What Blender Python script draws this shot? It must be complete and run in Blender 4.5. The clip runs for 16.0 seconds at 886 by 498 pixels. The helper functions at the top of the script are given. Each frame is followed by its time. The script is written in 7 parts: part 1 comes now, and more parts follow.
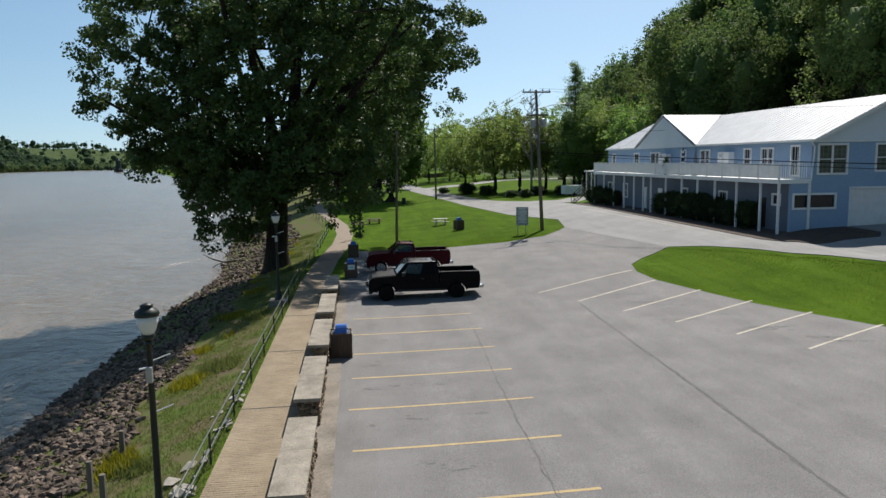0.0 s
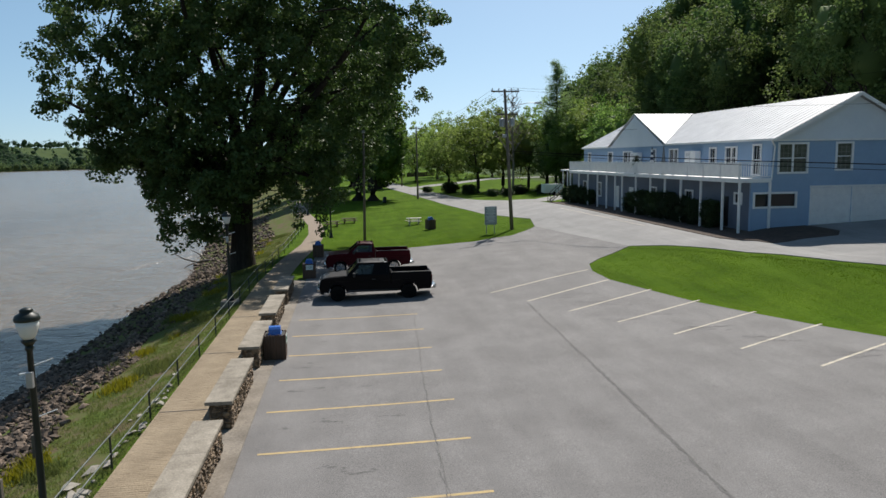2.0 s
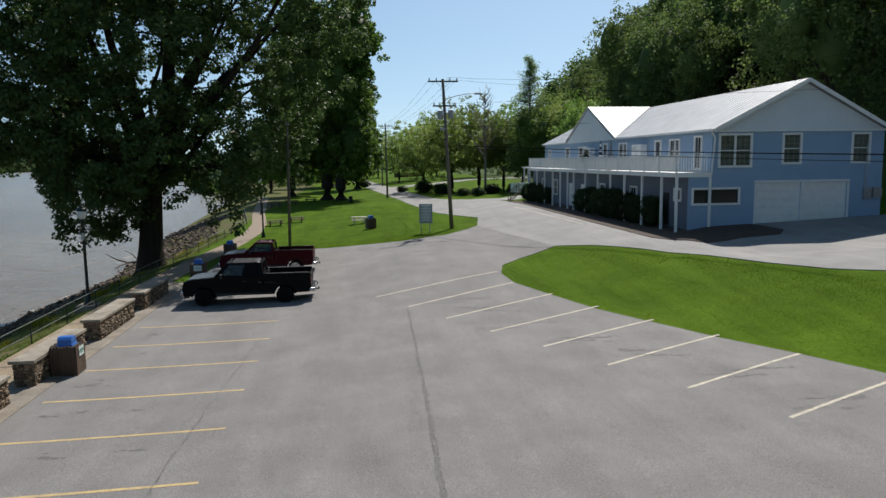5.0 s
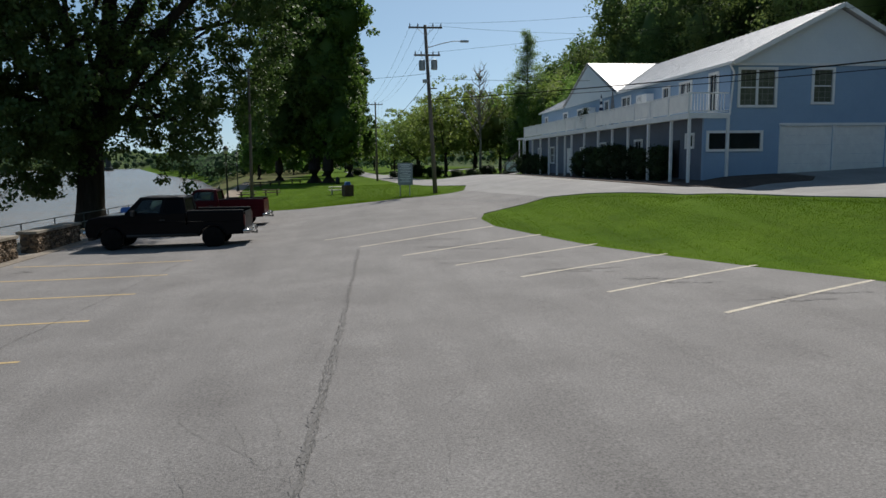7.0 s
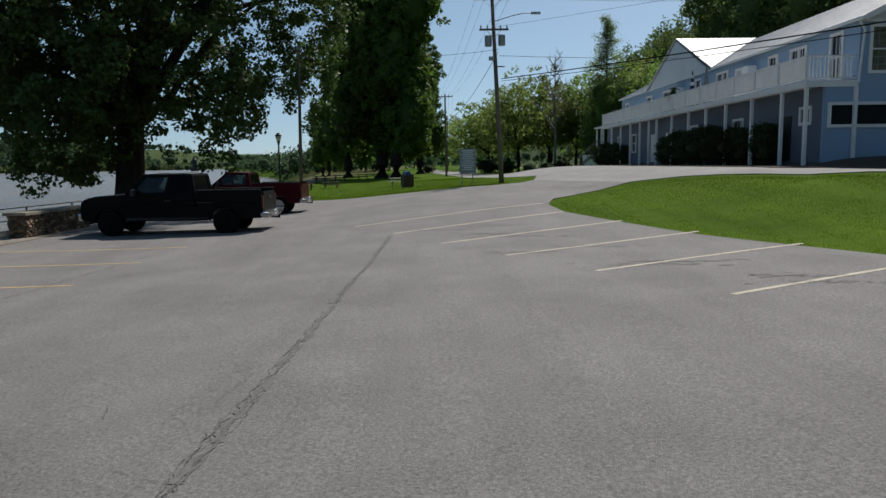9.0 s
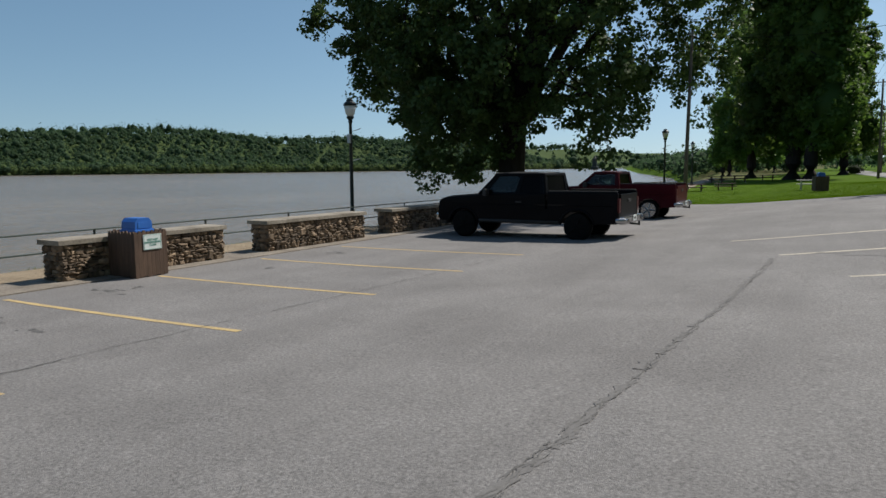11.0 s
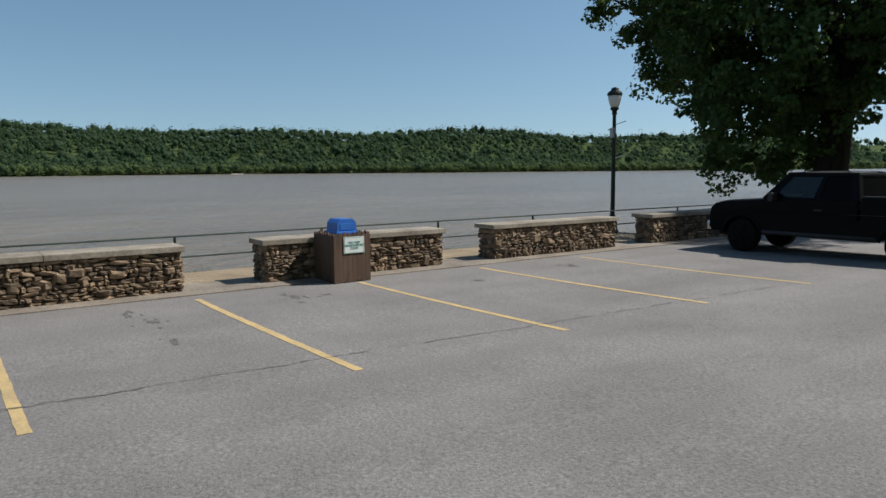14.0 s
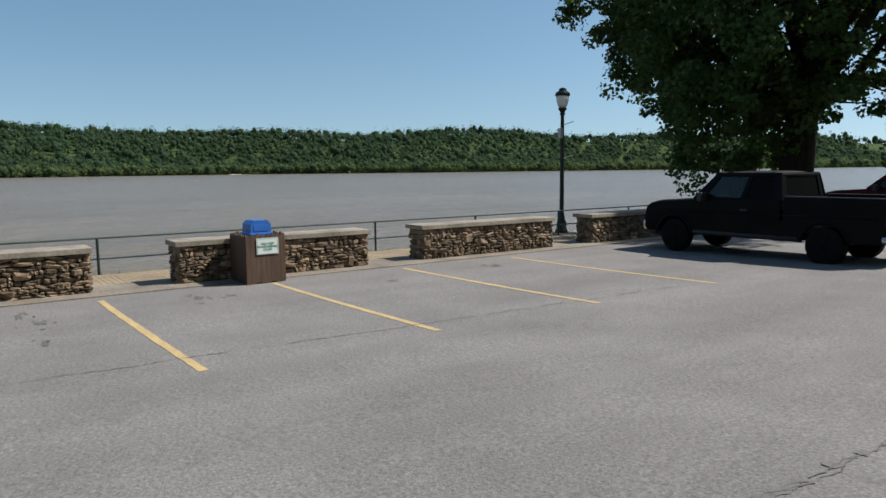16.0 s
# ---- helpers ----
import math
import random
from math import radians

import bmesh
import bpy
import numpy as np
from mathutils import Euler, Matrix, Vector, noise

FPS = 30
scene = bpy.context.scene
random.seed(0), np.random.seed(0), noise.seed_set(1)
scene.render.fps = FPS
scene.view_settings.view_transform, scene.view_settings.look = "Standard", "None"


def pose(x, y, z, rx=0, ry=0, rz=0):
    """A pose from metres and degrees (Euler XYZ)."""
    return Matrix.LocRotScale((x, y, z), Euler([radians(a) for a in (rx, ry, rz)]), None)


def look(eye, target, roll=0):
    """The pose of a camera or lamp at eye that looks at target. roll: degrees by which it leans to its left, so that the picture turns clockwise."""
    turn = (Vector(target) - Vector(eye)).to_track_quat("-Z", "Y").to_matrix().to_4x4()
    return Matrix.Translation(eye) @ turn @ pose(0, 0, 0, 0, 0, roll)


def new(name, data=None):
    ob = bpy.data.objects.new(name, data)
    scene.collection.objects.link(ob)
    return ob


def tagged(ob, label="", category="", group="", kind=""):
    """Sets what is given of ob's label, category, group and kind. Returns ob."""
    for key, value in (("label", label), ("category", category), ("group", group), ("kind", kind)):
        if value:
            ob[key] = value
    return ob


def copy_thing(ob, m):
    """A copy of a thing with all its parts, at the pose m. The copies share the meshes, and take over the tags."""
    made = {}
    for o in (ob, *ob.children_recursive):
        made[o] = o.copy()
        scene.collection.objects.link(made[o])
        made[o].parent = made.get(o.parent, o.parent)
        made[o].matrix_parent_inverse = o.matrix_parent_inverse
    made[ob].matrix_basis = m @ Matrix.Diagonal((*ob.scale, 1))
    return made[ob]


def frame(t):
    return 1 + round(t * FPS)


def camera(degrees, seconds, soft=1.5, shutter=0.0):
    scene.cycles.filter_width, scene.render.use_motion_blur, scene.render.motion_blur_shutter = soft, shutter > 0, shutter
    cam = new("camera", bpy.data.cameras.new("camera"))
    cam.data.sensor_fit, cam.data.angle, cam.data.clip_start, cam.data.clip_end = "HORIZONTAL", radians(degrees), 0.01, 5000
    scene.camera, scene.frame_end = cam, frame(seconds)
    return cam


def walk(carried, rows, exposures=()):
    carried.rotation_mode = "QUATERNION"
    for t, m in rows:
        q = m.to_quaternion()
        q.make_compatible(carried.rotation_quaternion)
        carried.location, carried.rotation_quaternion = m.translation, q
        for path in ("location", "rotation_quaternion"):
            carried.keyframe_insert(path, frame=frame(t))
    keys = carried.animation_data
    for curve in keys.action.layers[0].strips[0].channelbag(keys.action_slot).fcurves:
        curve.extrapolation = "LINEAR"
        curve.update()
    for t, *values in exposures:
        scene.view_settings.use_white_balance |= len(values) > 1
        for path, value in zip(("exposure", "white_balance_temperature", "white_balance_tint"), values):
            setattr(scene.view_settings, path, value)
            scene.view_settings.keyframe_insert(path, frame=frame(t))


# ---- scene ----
cam = camera(64.1, 16.0)
METRES, EYE, TILT, LEAN, TURN = 29.5, 6.93, 0.3, -0.55, -6.7
ROWS = [
    (0.0, 0.0, 0.0, 0.0, -0.17, -7.44, 1.27),
    (0.5, -0.0013, 0.0006, 0.0002, -0.8, -7.46, 1.27),
    (1.0, 0.0089, 0.0008, 0.0004, -0.75, -7.5, 1.31),
    (1.5, 0.0354, 0.0011, -0.0004, -0.68, -7.51, 1.37),
    (2.0, 0.073, 0.0018, 0.001, -0.62, -7.57, 1.38),
    (2.5, 0.1171, 0.0016, 0.0014, -0.54, -7.56, 1.38),
    (3.0, 0.157, 0.0042, 0.0001, -0.51, -7.57, 1.38),
    (3.5, 0.1905, 0.0185, -0.0002, -0.46, -7.54, 1.33),
    (4.0, 0.2192, 0.0454, -0.0009, -0.4, -7.49, 1.31),
    (6.5, 0.3001, 0.266, -0.1064, -0.18, -7.31, 1.21),
    (7.0, 0.3081, 0.31, -0.1355, -0.15, -7.29, 1.19),
    (7.5, 0.3136, 0.3525, -0.1576, -0.12, -7.26, 1.19),
    (8.0, 0.3182, 0.3943, -0.165, -0.1, -7.26, 1.21),
    (8.5, 0.3232, 0.435, -0.1665, -0.04, -7.23, 1.24),
    (9.0, 0.3269, 0.4729, -0.1683, 5.93, -7.1, 1.28),
    (9.5, 0.3303, 0.5033, -0.1693, 17.45, -6.87, 1.28),
    (10.0, 0.3308, 0.5314, -0.1697, 25.44, -6.7, 1.21),
    (12.5, 0.3051, 0.6533, -0.1693, 45.98, -6.4, 1.03),
    (13.0, 0.2985, 0.6696, -0.1709, 46.34, -6.4, 1.04),
    (13.5, 0.2934, 0.6785, -0.1709, 56.32, -6.21, 0.98),
    (14.0, 0.2926, 0.6810, -0.171, 61.41, -6.16, 0.94),
    (14.5, 0.2956, 0.6860, -0.1705, 61.47, -6.14, 1.0),
    (15.0, 0.3051, 0.7026, -0.1711, 61.53, -6.19, 1.06),
    (15.5, 0.3169, 0.7226, -0.1714, 61.53, -6.18, 1.09),
    (16.0, 0.3204, 0.7267, -0.1711, 61.36, -6.18, 1.12),
]
KELVIN, TINT = 6300, 10
EXPOSURES = [(0.0, 0.4), (4.0, 0.33), (6.5, 0.22), (7.5, 0.02), (9.0, -0.04), (10.0, 0.12), (12.5, 0.24), (14.0, 0.32), (16.0, 0.46)]
walk(cam, [(t, pose(0, 0, EYE, TILT, LEAN, TURN) @ pose(METRES * x, METRES * y, METRES * z, 90 + pitch, roll, yaw)) for t, x, y, z, yaw, pitch, roll in ROWS],
     [(t, stops, KELVIN, TINT) for t, stops in EXPOSURES])

# ---- world and sun ----
SUN_AZ, SUN_EL = radians(24.8), radians(49.8)
world = bpy.data.worlds.new("sky")
scene.world = world
world.use_nodes = True
wn = world.node_tree.nodes
sky = wn.new("ShaderNodeTexSky")
sky.sky_type, sky.sun_disc = "NISHITA", False
sky.sun_elevation, sky.sun_rotation = SUN_EL, SUN_AZ
sky.air_density, sky.dust_density, sky.ozone_density = 1.0, 1.0, 2.2
sky.altitude = 300
wn["Background"].inputs["Strength"].default_value = 0.085
# the sky is sampled a little above each direction, so that the horizon stays clear
where = wn.new("ShaderNodeTexCoord")
lift = wn.new("ShaderNodeMapping")
lift.inputs["Location"].default_value, lift.inputs["Scale"].default_value = (0, 0, 0.07), (1, 1, 1)
world.node_tree.links.new(where.outputs["Generated"], lift.inputs["Vector"])
world.node_tree.links.new(lift.outputs[0], sky.inputs["Vector"])
clear = wn.new("ShaderNodeHueSaturation")
clear.inputs["Hue"].default_value, clear.inputs["Saturation"].default_value = 0.484, 1.0
world.node_tree.links.new(sky.outputs[0], clear.inputs["Color"])
world.node_tree.links.new(clear.outputs[0], wn["Background"].inputs["Color"])
sun = new("sun", bpy.data.lights.new("sun", "SUN"))
sun.data.energy, sun.data.angle, sun.data.color = 4.5, radians(0.53), (1.0, 0.93, 0.83)
toward_sun = Vector((math.sin(SUN_AZ) * math.cos(SUN_EL), math.cos(SUN_AZ) * math.cos(SUN_EL), math.sin(SUN_EL)))
sun.matrix_world = look(toward_sun * 100, (0, 0, 0))

# ---- materials ----


def node(nt, kind, **values):
    n = nt.nodes.new(kind)
    for key, value in values.items():
        n.inputs[key.replace("_", " ")].default_value = value
    return n


def surface(name, a, b, scale=3.0, fine=40.0, rough=0.8, metal=0.0, bump=0.3, depth=0.02, fine_mix=0.35, spread=0.0,
            island=False, stretch=(1, 1, 1), coat=0.0, spec=0.5, world_space=True):
    """A procedural surface: colours a and b mixed by noise at two sizes, with fine relief; spread varies the brightness from piece to piece."""
    m = bpy.data.materials.new(name)
    m.use_nodes = True
    nt = m.node_tree
    link = nt.links.new
    bsdf = nt.nodes["Principled BSDF"]
    if world_space:
        where = nt.nodes.new("ShaderNodeNewGeometry").outputs["Position"]
    else:
        where = nt.nodes.new("ShaderNodeTexCoord").outputs["Object"]
    mp = node(nt, "ShaderNodeMapping")
    mp.inputs["Scale"].default_value = stretch
    link(where, mp.inputs["Vector"])
    big = node(nt, "ShaderNodeTexNoise", Scale=scale, Detail=4.0, Roughness=0.6)
    small = node(nt, "ShaderNodeTexNoise", Scale=fine * 0.25, Detail=7.0, Roughness=0.74)
    link(mp.outputs[0], big.inputs["Vector"])
    link(mp.outputs[0], small.inputs["Vector"])
    mixf = nt.nodes.new("ShaderNodeMix")
    mixf.inputs[0].default_value = fine_mix
    link(big.outputs[0], mixf.inputs[2])
    link(small.outputs[0], mixf.inputs[3])
    ramp = nt.nodes.new("ShaderNodeValToRGB")
    ramp.color_ramp.elements[0].position, ramp.color_ramp.elements[0].color = 0.32, (*a, 1)
    ramp.color_ramp.elements[1].position, ramp.color_ramp.elements[1].color = 0.68, (*b, 1)
    link(mixf.outputs[0], ramp.inputs[0])
    colour = ramp.outputs[0]
    if spread:
        rnd = nt.nodes.new("ShaderNodeNewGeometry").outputs["Random Per Island"] if island else nt.nodes.new("ShaderNodeObjectInfo").outputs["Random"]
        rng = node(nt, "ShaderNodeMapRange")
        rng.inputs["To Min"].default_value, rng.inputs["To Max"].default_value = 1 - spread, 1 + spread
        link(rnd, rng.inputs["Value"])
        hsv = node(nt, "ShaderNodeHueSaturation")
        link(rng.outputs[0], hsv.inputs["Value"])
        link(colour, hsv.inputs["Color"])
        colour = hsv.outputs[0]
    link(colour, bsdf.inputs["Base Color"])
    bsdf.inputs["Roughness"].default_value, bsdf.inputs["Metallic"].default_value = rough, metal
    bsdf.inputs["Coat Weight"].default_value, bsdf.inputs["Coat Roughness"].default_value = coat, 0.14
    bsdf.inputs["Specular IOR Level"].default_value = spec
    if bump:
        bp = node(nt, "ShaderNodeBump", Strength=bump, Distance=depth)
        link(small.outputs[0], bp.inputs["Height"])
        link(bp.outputs[0], bsdf.inputs["Normal"])
    return m


def leaf_surface(name, dark, light, see_through=0.45, spread=0.35, bands=False, patch=0.35, hues=0.0, rough=0.55, share=0.5):
    """Leaves: a matt front with some light through them, each leaf with its own brightness."""
    m = bpy.data.materials.new(name)
    m.use_nodes = True
    nt = m.node_tree
    link = nt.links.new
    bsdf, out = nt.nodes["Principled BSDF"], nt.nodes["Material Output"]
    geo = nt.nodes.new("ShaderNodeNewGeometry")
    ramp = nt.nodes.new("ShaderNodeValToRGB")
    ramp.color_ramp.elements[0].color, ramp.color_ramp.elements[1].color = (*dark, 1), (*light, 1)
    big = node(nt, "ShaderNodeTexNoise", Scale=patch, Detail=2.0)
    where = geo.outputs["Position"]
    if bands:
        mp = node(nt, "ShaderNodeMapping")
        mp.inputs["Rotation"].default_value = (0, 0, radians(-27))
        mp.inputs["Scale"].default_value = (3.0, 0.22, 0.2)
        link(where, mp.inputs["Vector"])
        where = mp.outputs[0]
    link(where, big.inputs["Vector"])
    mx = nt.nodes.new("ShaderNodeMix")
    mx.inputs[0].default_value = 0.72 if bands else share
    link(geo.outputs["Random Per Island"], mx.inputs[2])
    link(big.outputs[0], mx.inputs[3])
    link(mx.outputs[0], ramp.inputs[0])
    info = nt.nodes.new("ShaderNodeObjectInfo")
    rng = node(nt, "ShaderNodeMapRange")
    rng.inputs["To Min"].default_value, rng.inputs["To Max"].default_value = 1 - spread, 1 + spread
    link(info.outputs["Random"], rng.inputs["Value"])
    hsv = node(nt, "ShaderNodeHueSaturation")
    link(rng.outputs[0], hsv.inputs["Value"])
    link(ramp.outputs[0], hsv.inputs["Color"])
    if hues:
        other = nt.nodes.new("ShaderNodeMath")
        other.operation = "FRACT"
        times = nt.nodes.new("ShaderNodeMath")
        times.operation = "MULTIPLY"
        times.inputs[1].default_value = 7.31
        link(info.outputs["Random"], times.inputs[0])
        link(times.outputs[0], other.inputs[0])
        tone = node(nt, "ShaderNodeMapRange")
        tone.inputs["To Min"].default_value, tone.inputs["To Max"].default_value = 0.5 - hues, 0.5 + hues
        link(other.outputs[0], tone.inputs["Value"])
        link(tone.outputs[0], hsv.inputs["Hue"])
    link(hsv.outputs[0], bsdf.inputs["Base Color"])
    bsdf.inputs["Roughness"].default_value = rough
    bsdf.inputs["Specular IOR Level"].default_value = 0.03 if bands else 0.22
    tr = nt.nodes.new("ShaderNodeBsdfTranslucent")
    warm = node(nt, "ShaderNodeHueSaturation", Hue=0.495, Saturation=1.05, Value=1.35)
    link(hsv.outputs[0], warm.inputs["Color"])
    link(warm.outputs[0], tr.inputs["Color"])
    ms = nt.nodes.new("ShaderNodeMixShader")
    ms.inputs[0].default_value = see_through
    link(bsdf.outputs[0], ms.inputs[1])
    link(tr.outputs[0], ms.inputs[2])
    link(ms.outputs[0], out.inputs["Surface"])
    return m


def banded(m, size, axis, strength=0.6, depth=0.02):
    """Adds lapped boards of that size along an axis to a surface's relief."""
    nt = m.node_tree
    bsdf = nt.nodes["Principled BSDF"]
    geo = nt.nodes.new("ShaderNodeNewGeometry")
    sep = nt.nodes.new("ShaderNodeSeparateXYZ")
    nt.links.new(geo.outputs["Position"], sep.inputs[0])
    div = nt.nodes.new("ShaderNodeMath")
    div.operation = "DIVIDE"
    div.inputs[1].default_value = size
    nt.links.new(sep.outputs[axis], div.inputs[0])
    fr = nt.nodes.new("ShaderNodeMath")
    fr.operation = "FRACT"
    nt.links.new(div.outputs[0], fr.inputs[0])
    bp = node(nt, "ShaderNodeBump", Strength=strength, Distance=depth)
    bp.invert = True
    nt.links.new(fr.outputs[0], bp.inputs["Height"])
    nt.links.new(bp.outputs[0], bsdf.inputs["Normal"])
    return m


def gritty(m, amount=0.3, scale=70.0, streak=0.12):
    """Adds grains of lighter and darker stone, and long faint drive marks, to a paved surface."""
    nt = m.node_tree
    bsdf = nt.nodes["Principled BSDF"]
    was = bsdf.inputs["Base Color"].links[0].from_socket
    geo = nt.nodes.new("ShaderNodeNewGeometry")
    grain = node(nt, "ShaderNodeTexNoise", Scale=scale, Detail=5.0, Roughness=0.75)
    nt.links.new(geo.outputs["Position"], grain.inputs["Vector"])
    mp = node(nt, "ShaderNodeMapping")
    mp.inputs["Scale"].default_value = (0.9, 0.1, 1)
    mp.inputs["Rotation"].default_value = (0, 0, radians(14))
    nt.links.new(geo.outputs["Position"], mp.inputs["Vector"])
    drive = node(nt, "ShaderNodeTexNoise", Scale=1.0, Detail=5.0, Roughness=0.65, Distortion=0.5)
    nt.links.new(mp.outputs[0], drive.inputs["Vector"])
    value = None
    for source, share in ((grain, amount), (drive, streak)):
        rng = node(nt, "ShaderNodeMapRange")
        rng.inputs["From Min"].default_value, rng.inputs["From Max"].default_value = 0.3, 0.7
        rng.inputs["To Min"].default_value, rng.inputs["To Max"].default_value = 1 - share, 1 + share
        nt.links.new(source.outputs[0], rng.inputs["Value"])
        if value is None:
            value = rng.outputs[0]
        else:
            mul = nt.nodes.new("ShaderNodeMath")
            mul.operation = "MULTIPLY"
            nt.links.new(value, mul.inputs[0])
            nt.links.new(rng.outputs[0], mul.inputs[1])
            value = mul.outputs[0]
    hsv = node(nt, "ShaderNodeHueSaturation")
    nt.links.new(value, hsv.inputs["Value"])
    nt.links.new(was, hsv.inputs["Color"])
    nt.links.new(hsv.outputs[0], bsdf.inputs["Base Color"])
    return m


ASPHALT = gritty(surface("asphalt", (0.118, 0.112, 0.108), (0.252, 0.243, 0.236), 0.5, 220, 0.9, bump=0.8, depth=0.012, fine_mix=0.66, spec=0.3), 0.46, 34.0, 0.08)
ROAD = gritty(surface("road_asphalt", (0.2, 0.195, 0.19), (0.29, 0.283, 0.272), 0.4, 60, 0.9, bump=0.4, depth=0.01, spec=0.3), 0.2)
CONCRETE = gritty(surface("concrete", (0.12, 0.1, 0.078), (0.275, 0.24, 0.195), 1.1, 60, 0.88, bump=0.4, depth=0.008), 0.34, 16.0, 0.05)
AGGREGATE = surface("aggregate_walk", (0.15, 0.115, 0.082), (0.29, 0.23, 0.165), 2.0, 70, 0.9, bump=0.8, depth=0.012, fine_mix=0.55)
PALE_STONE = surface("pale_stone", (0.2, 0.18, 0.15), (0.38, 0.35, 0.3), 3.0, 30, 0.9, spread=0.3)
BRICK = gritty(surface("paving_brick", (0.18, 0.138, 0.092), (0.35, 0.284, 0.195), 1.1, 110, 0.9, bump=0.4, depth=0.006, fine_mix=0.55, spread=0.05, spec=0.25), 0.32, 30.0, 0.03)
BRICK_REST = gritty(surface("paving_brick_rest", (0.18, 0.138, 0.092), (0.35, 0.284, 0.195), 1.1, 110, 0.9, bump=0.4, depth=0.006, fine_mix=0.55, spread=0.05, island=True, spec=0.25), 0.32, 30.0, 0.03)
SLAB = gritty(surface("slab", (0.15, 0.13, 0.1), (0.37, 0.33, 0.27), 1.7, 60, 0.85, bump=0.4, depth=0.008, spec=0.3), 0.3, 22.0, 0.05)
STONE = surface("field_stone", (0.05, 0.036, 0.025), (0.27, 0.195, 0.125), 5.0, 30, 0.85, bump=0.6, depth=0.02, spread=0.65)
MORTAR = surface("mortar", (0.035, 0.028, 0.022), (0.09, 0.075, 0.06), 6.0, 50, 0.95)
GRASS_GROUND = surface("grass_ground", (0.036, 0.078, 0.003), (0.088, 0.145, 0.01), 0.35, 25, 0.95, bump=0.35, depth=0.03, fine_mix=0.4, spec=0.04)
BLADES = leaf_surface("grass_blades", (0.042, 0.088, 0.003), (0.1, 0.168, 0.011), 0.45, 0.1, True, rough=0.9)
WEEDS = leaf_surface("bank_weeds", (0.06, 0.095, 0.02), (0.19, 0.205, 0.07), 0.4, patch=0.9, share=0.7)
FLOWERS = leaf_surface("yellow_weeds", (0.16, 0.18, 0.02), (0.42, 0.38, 0.035), 0.4)
RIPRAP = surface("riprap", (0.036, 0.026, 0.02), (0.21, 0.16, 0.122), 3.0, 25, 0.9, bump=0.5, depth=0.03, spread=0.65, spec=0.25)
RIPRAP_REST = surface("riprap_rest", (0.036, 0.026, 0.02), (0.21, 0.16, 0.122), 3.0, 25, 0.9, bump=0.5, depth=0.03, spread=0.65, island=True, spec=0.25)
BARK = surface("bark", (0.016, 0.013, 0.011), (0.055, 0.045, 0.036), 2.0, 14, 0.95, bump=1.0, depth=0.06, stretch=(3, 3, 0.5), spec=0.2)
LEAF = leaf_surface("leaves", (0.025, 0.048, 0.016), (0.092, 0.145, 0.042), 0.34)
LEAF_PARK = leaf_surface("park_leaves", (0.04, 0.085, 0.018), (0.14, 0.23, 0.05), 0.45, 0.3, hues=0.012)
LEAF_SPRING = leaf_surface("spring_leaves", (0.09, 0.145, 0.035), (0.24, 0.325, 0.09), 0.58, 0.3, hues=0.02)
LEAF_HILL = leaf_surface("hill_leaves", (0.03, 0.06, 0.018), (0.145, 0.2, 0.062), 0.42, 0.55, hues=0.026, rough=0.7)
LEAF_PINE = leaf_surface("pine_needles", (0.1, 0.165, 0.07), (0.24, 0.33, 0.15), 0.6, 0.2)
LEAF_FAR = leaf_surface("far_leaves", (0.026, 0.06, 0.03), (0.098, 0.155, 0.074), 0.5, patch=0.06, rough=0.85, share=0.75)
LEAF_EDGE = leaf_surface("shore_leaves", (0.05, 0.09, 0.032), (0.17, 0.225, 0.085), 0.5, patch=0.04, rough=0.85, share=0.75)
HEDGE = leaf_surface("hedge_leaves", (0.016, 0.03, 0.012), (0.05, 0.08, 0.025), 0.2)
MULCH = surface("mulch", (0.03, 0.02, 0.014), (0.09, 0.062, 0.045), 3.0, 30, 0.95, bump=0.8, depth=0.03)
SIDING = banded(surface("blue_siding", (0.23, 0.335, 0.48), (0.28, 0.395, 0.54), 0.6, 20, 0.65, bump=0), 0.2, 2, 0.7)
# Darker siding copy: the shade under the balcony is in its colour.
SIDING_SHADED = banded(surface("shaded_siding", (0.1, 0.125, 0.17), (0.14, 0.17, 0.225), 0.6, 20, 0.7, bump=0), 0.2, 2, 0.6)
NAVY = surface("navy_cloth", (0.012, 0.02, 0.05), (0.02, 0.03, 0.07), 4.0, 40, 0.9)
GREY_CLOTH = surface("grey_cloth", (0.12, 0.13, 0.14), (0.2, 0.21, 0.22), 4.0, 40, 0.9)
GREY_BARK = surface("grey_bark", (0.13, 0.115, 0.095), (0.28, 0.25, 0.21), 2.0, 14, 0.95, bump=0.6, depth=0.03, stretch=(3, 3, 0.5))
SIDING_PALE = banded(surface("pale_siding", (0.6, 0.65, 0.7), (0.69, 0.73, 0.77), 0.6, 20, 0.6, bump=0), 0.2, 2, 0.4)
WHITE = surface("white_paint", (0.68, 0.68, 0.68), (0.82, 0.82, 0.8), 2.0, 30, 0.55, bump=0.1, depth=0.004)
ROOF = surface("white_metal_roof", (0.38, 0.395, 0.415), (0.55, 0.565, 0.58), 0.9, 30, 0.5, bump=0.1, depth=0.01)
DARK_GLASS = surface("window_glass", (0.012, 0.015, 0.018), (0.02, 0.024, 0.03), 1.0, 5, 0.12, bump=0, spec=0.3)
PRIVACY_GLASS = surface("privacy_glass", (0.004, 0.004, 0.005), (0.007, 0.007, 0.008), 1.0, 5, 0.08, bump=0, spec=0.04)
GRILLE = surface("window_grille", (0.2, 0.2, 0.18), (0.27, 0.27, 0.25), 3.0, 20, 0.6)
BLIND_GLASS = surface("blind_behind_glass", (0.07, 0.08, 0.06), (0.15, 0.155, 0.12), 2.0, 8, 0.12, bump=0, spec=0.5)
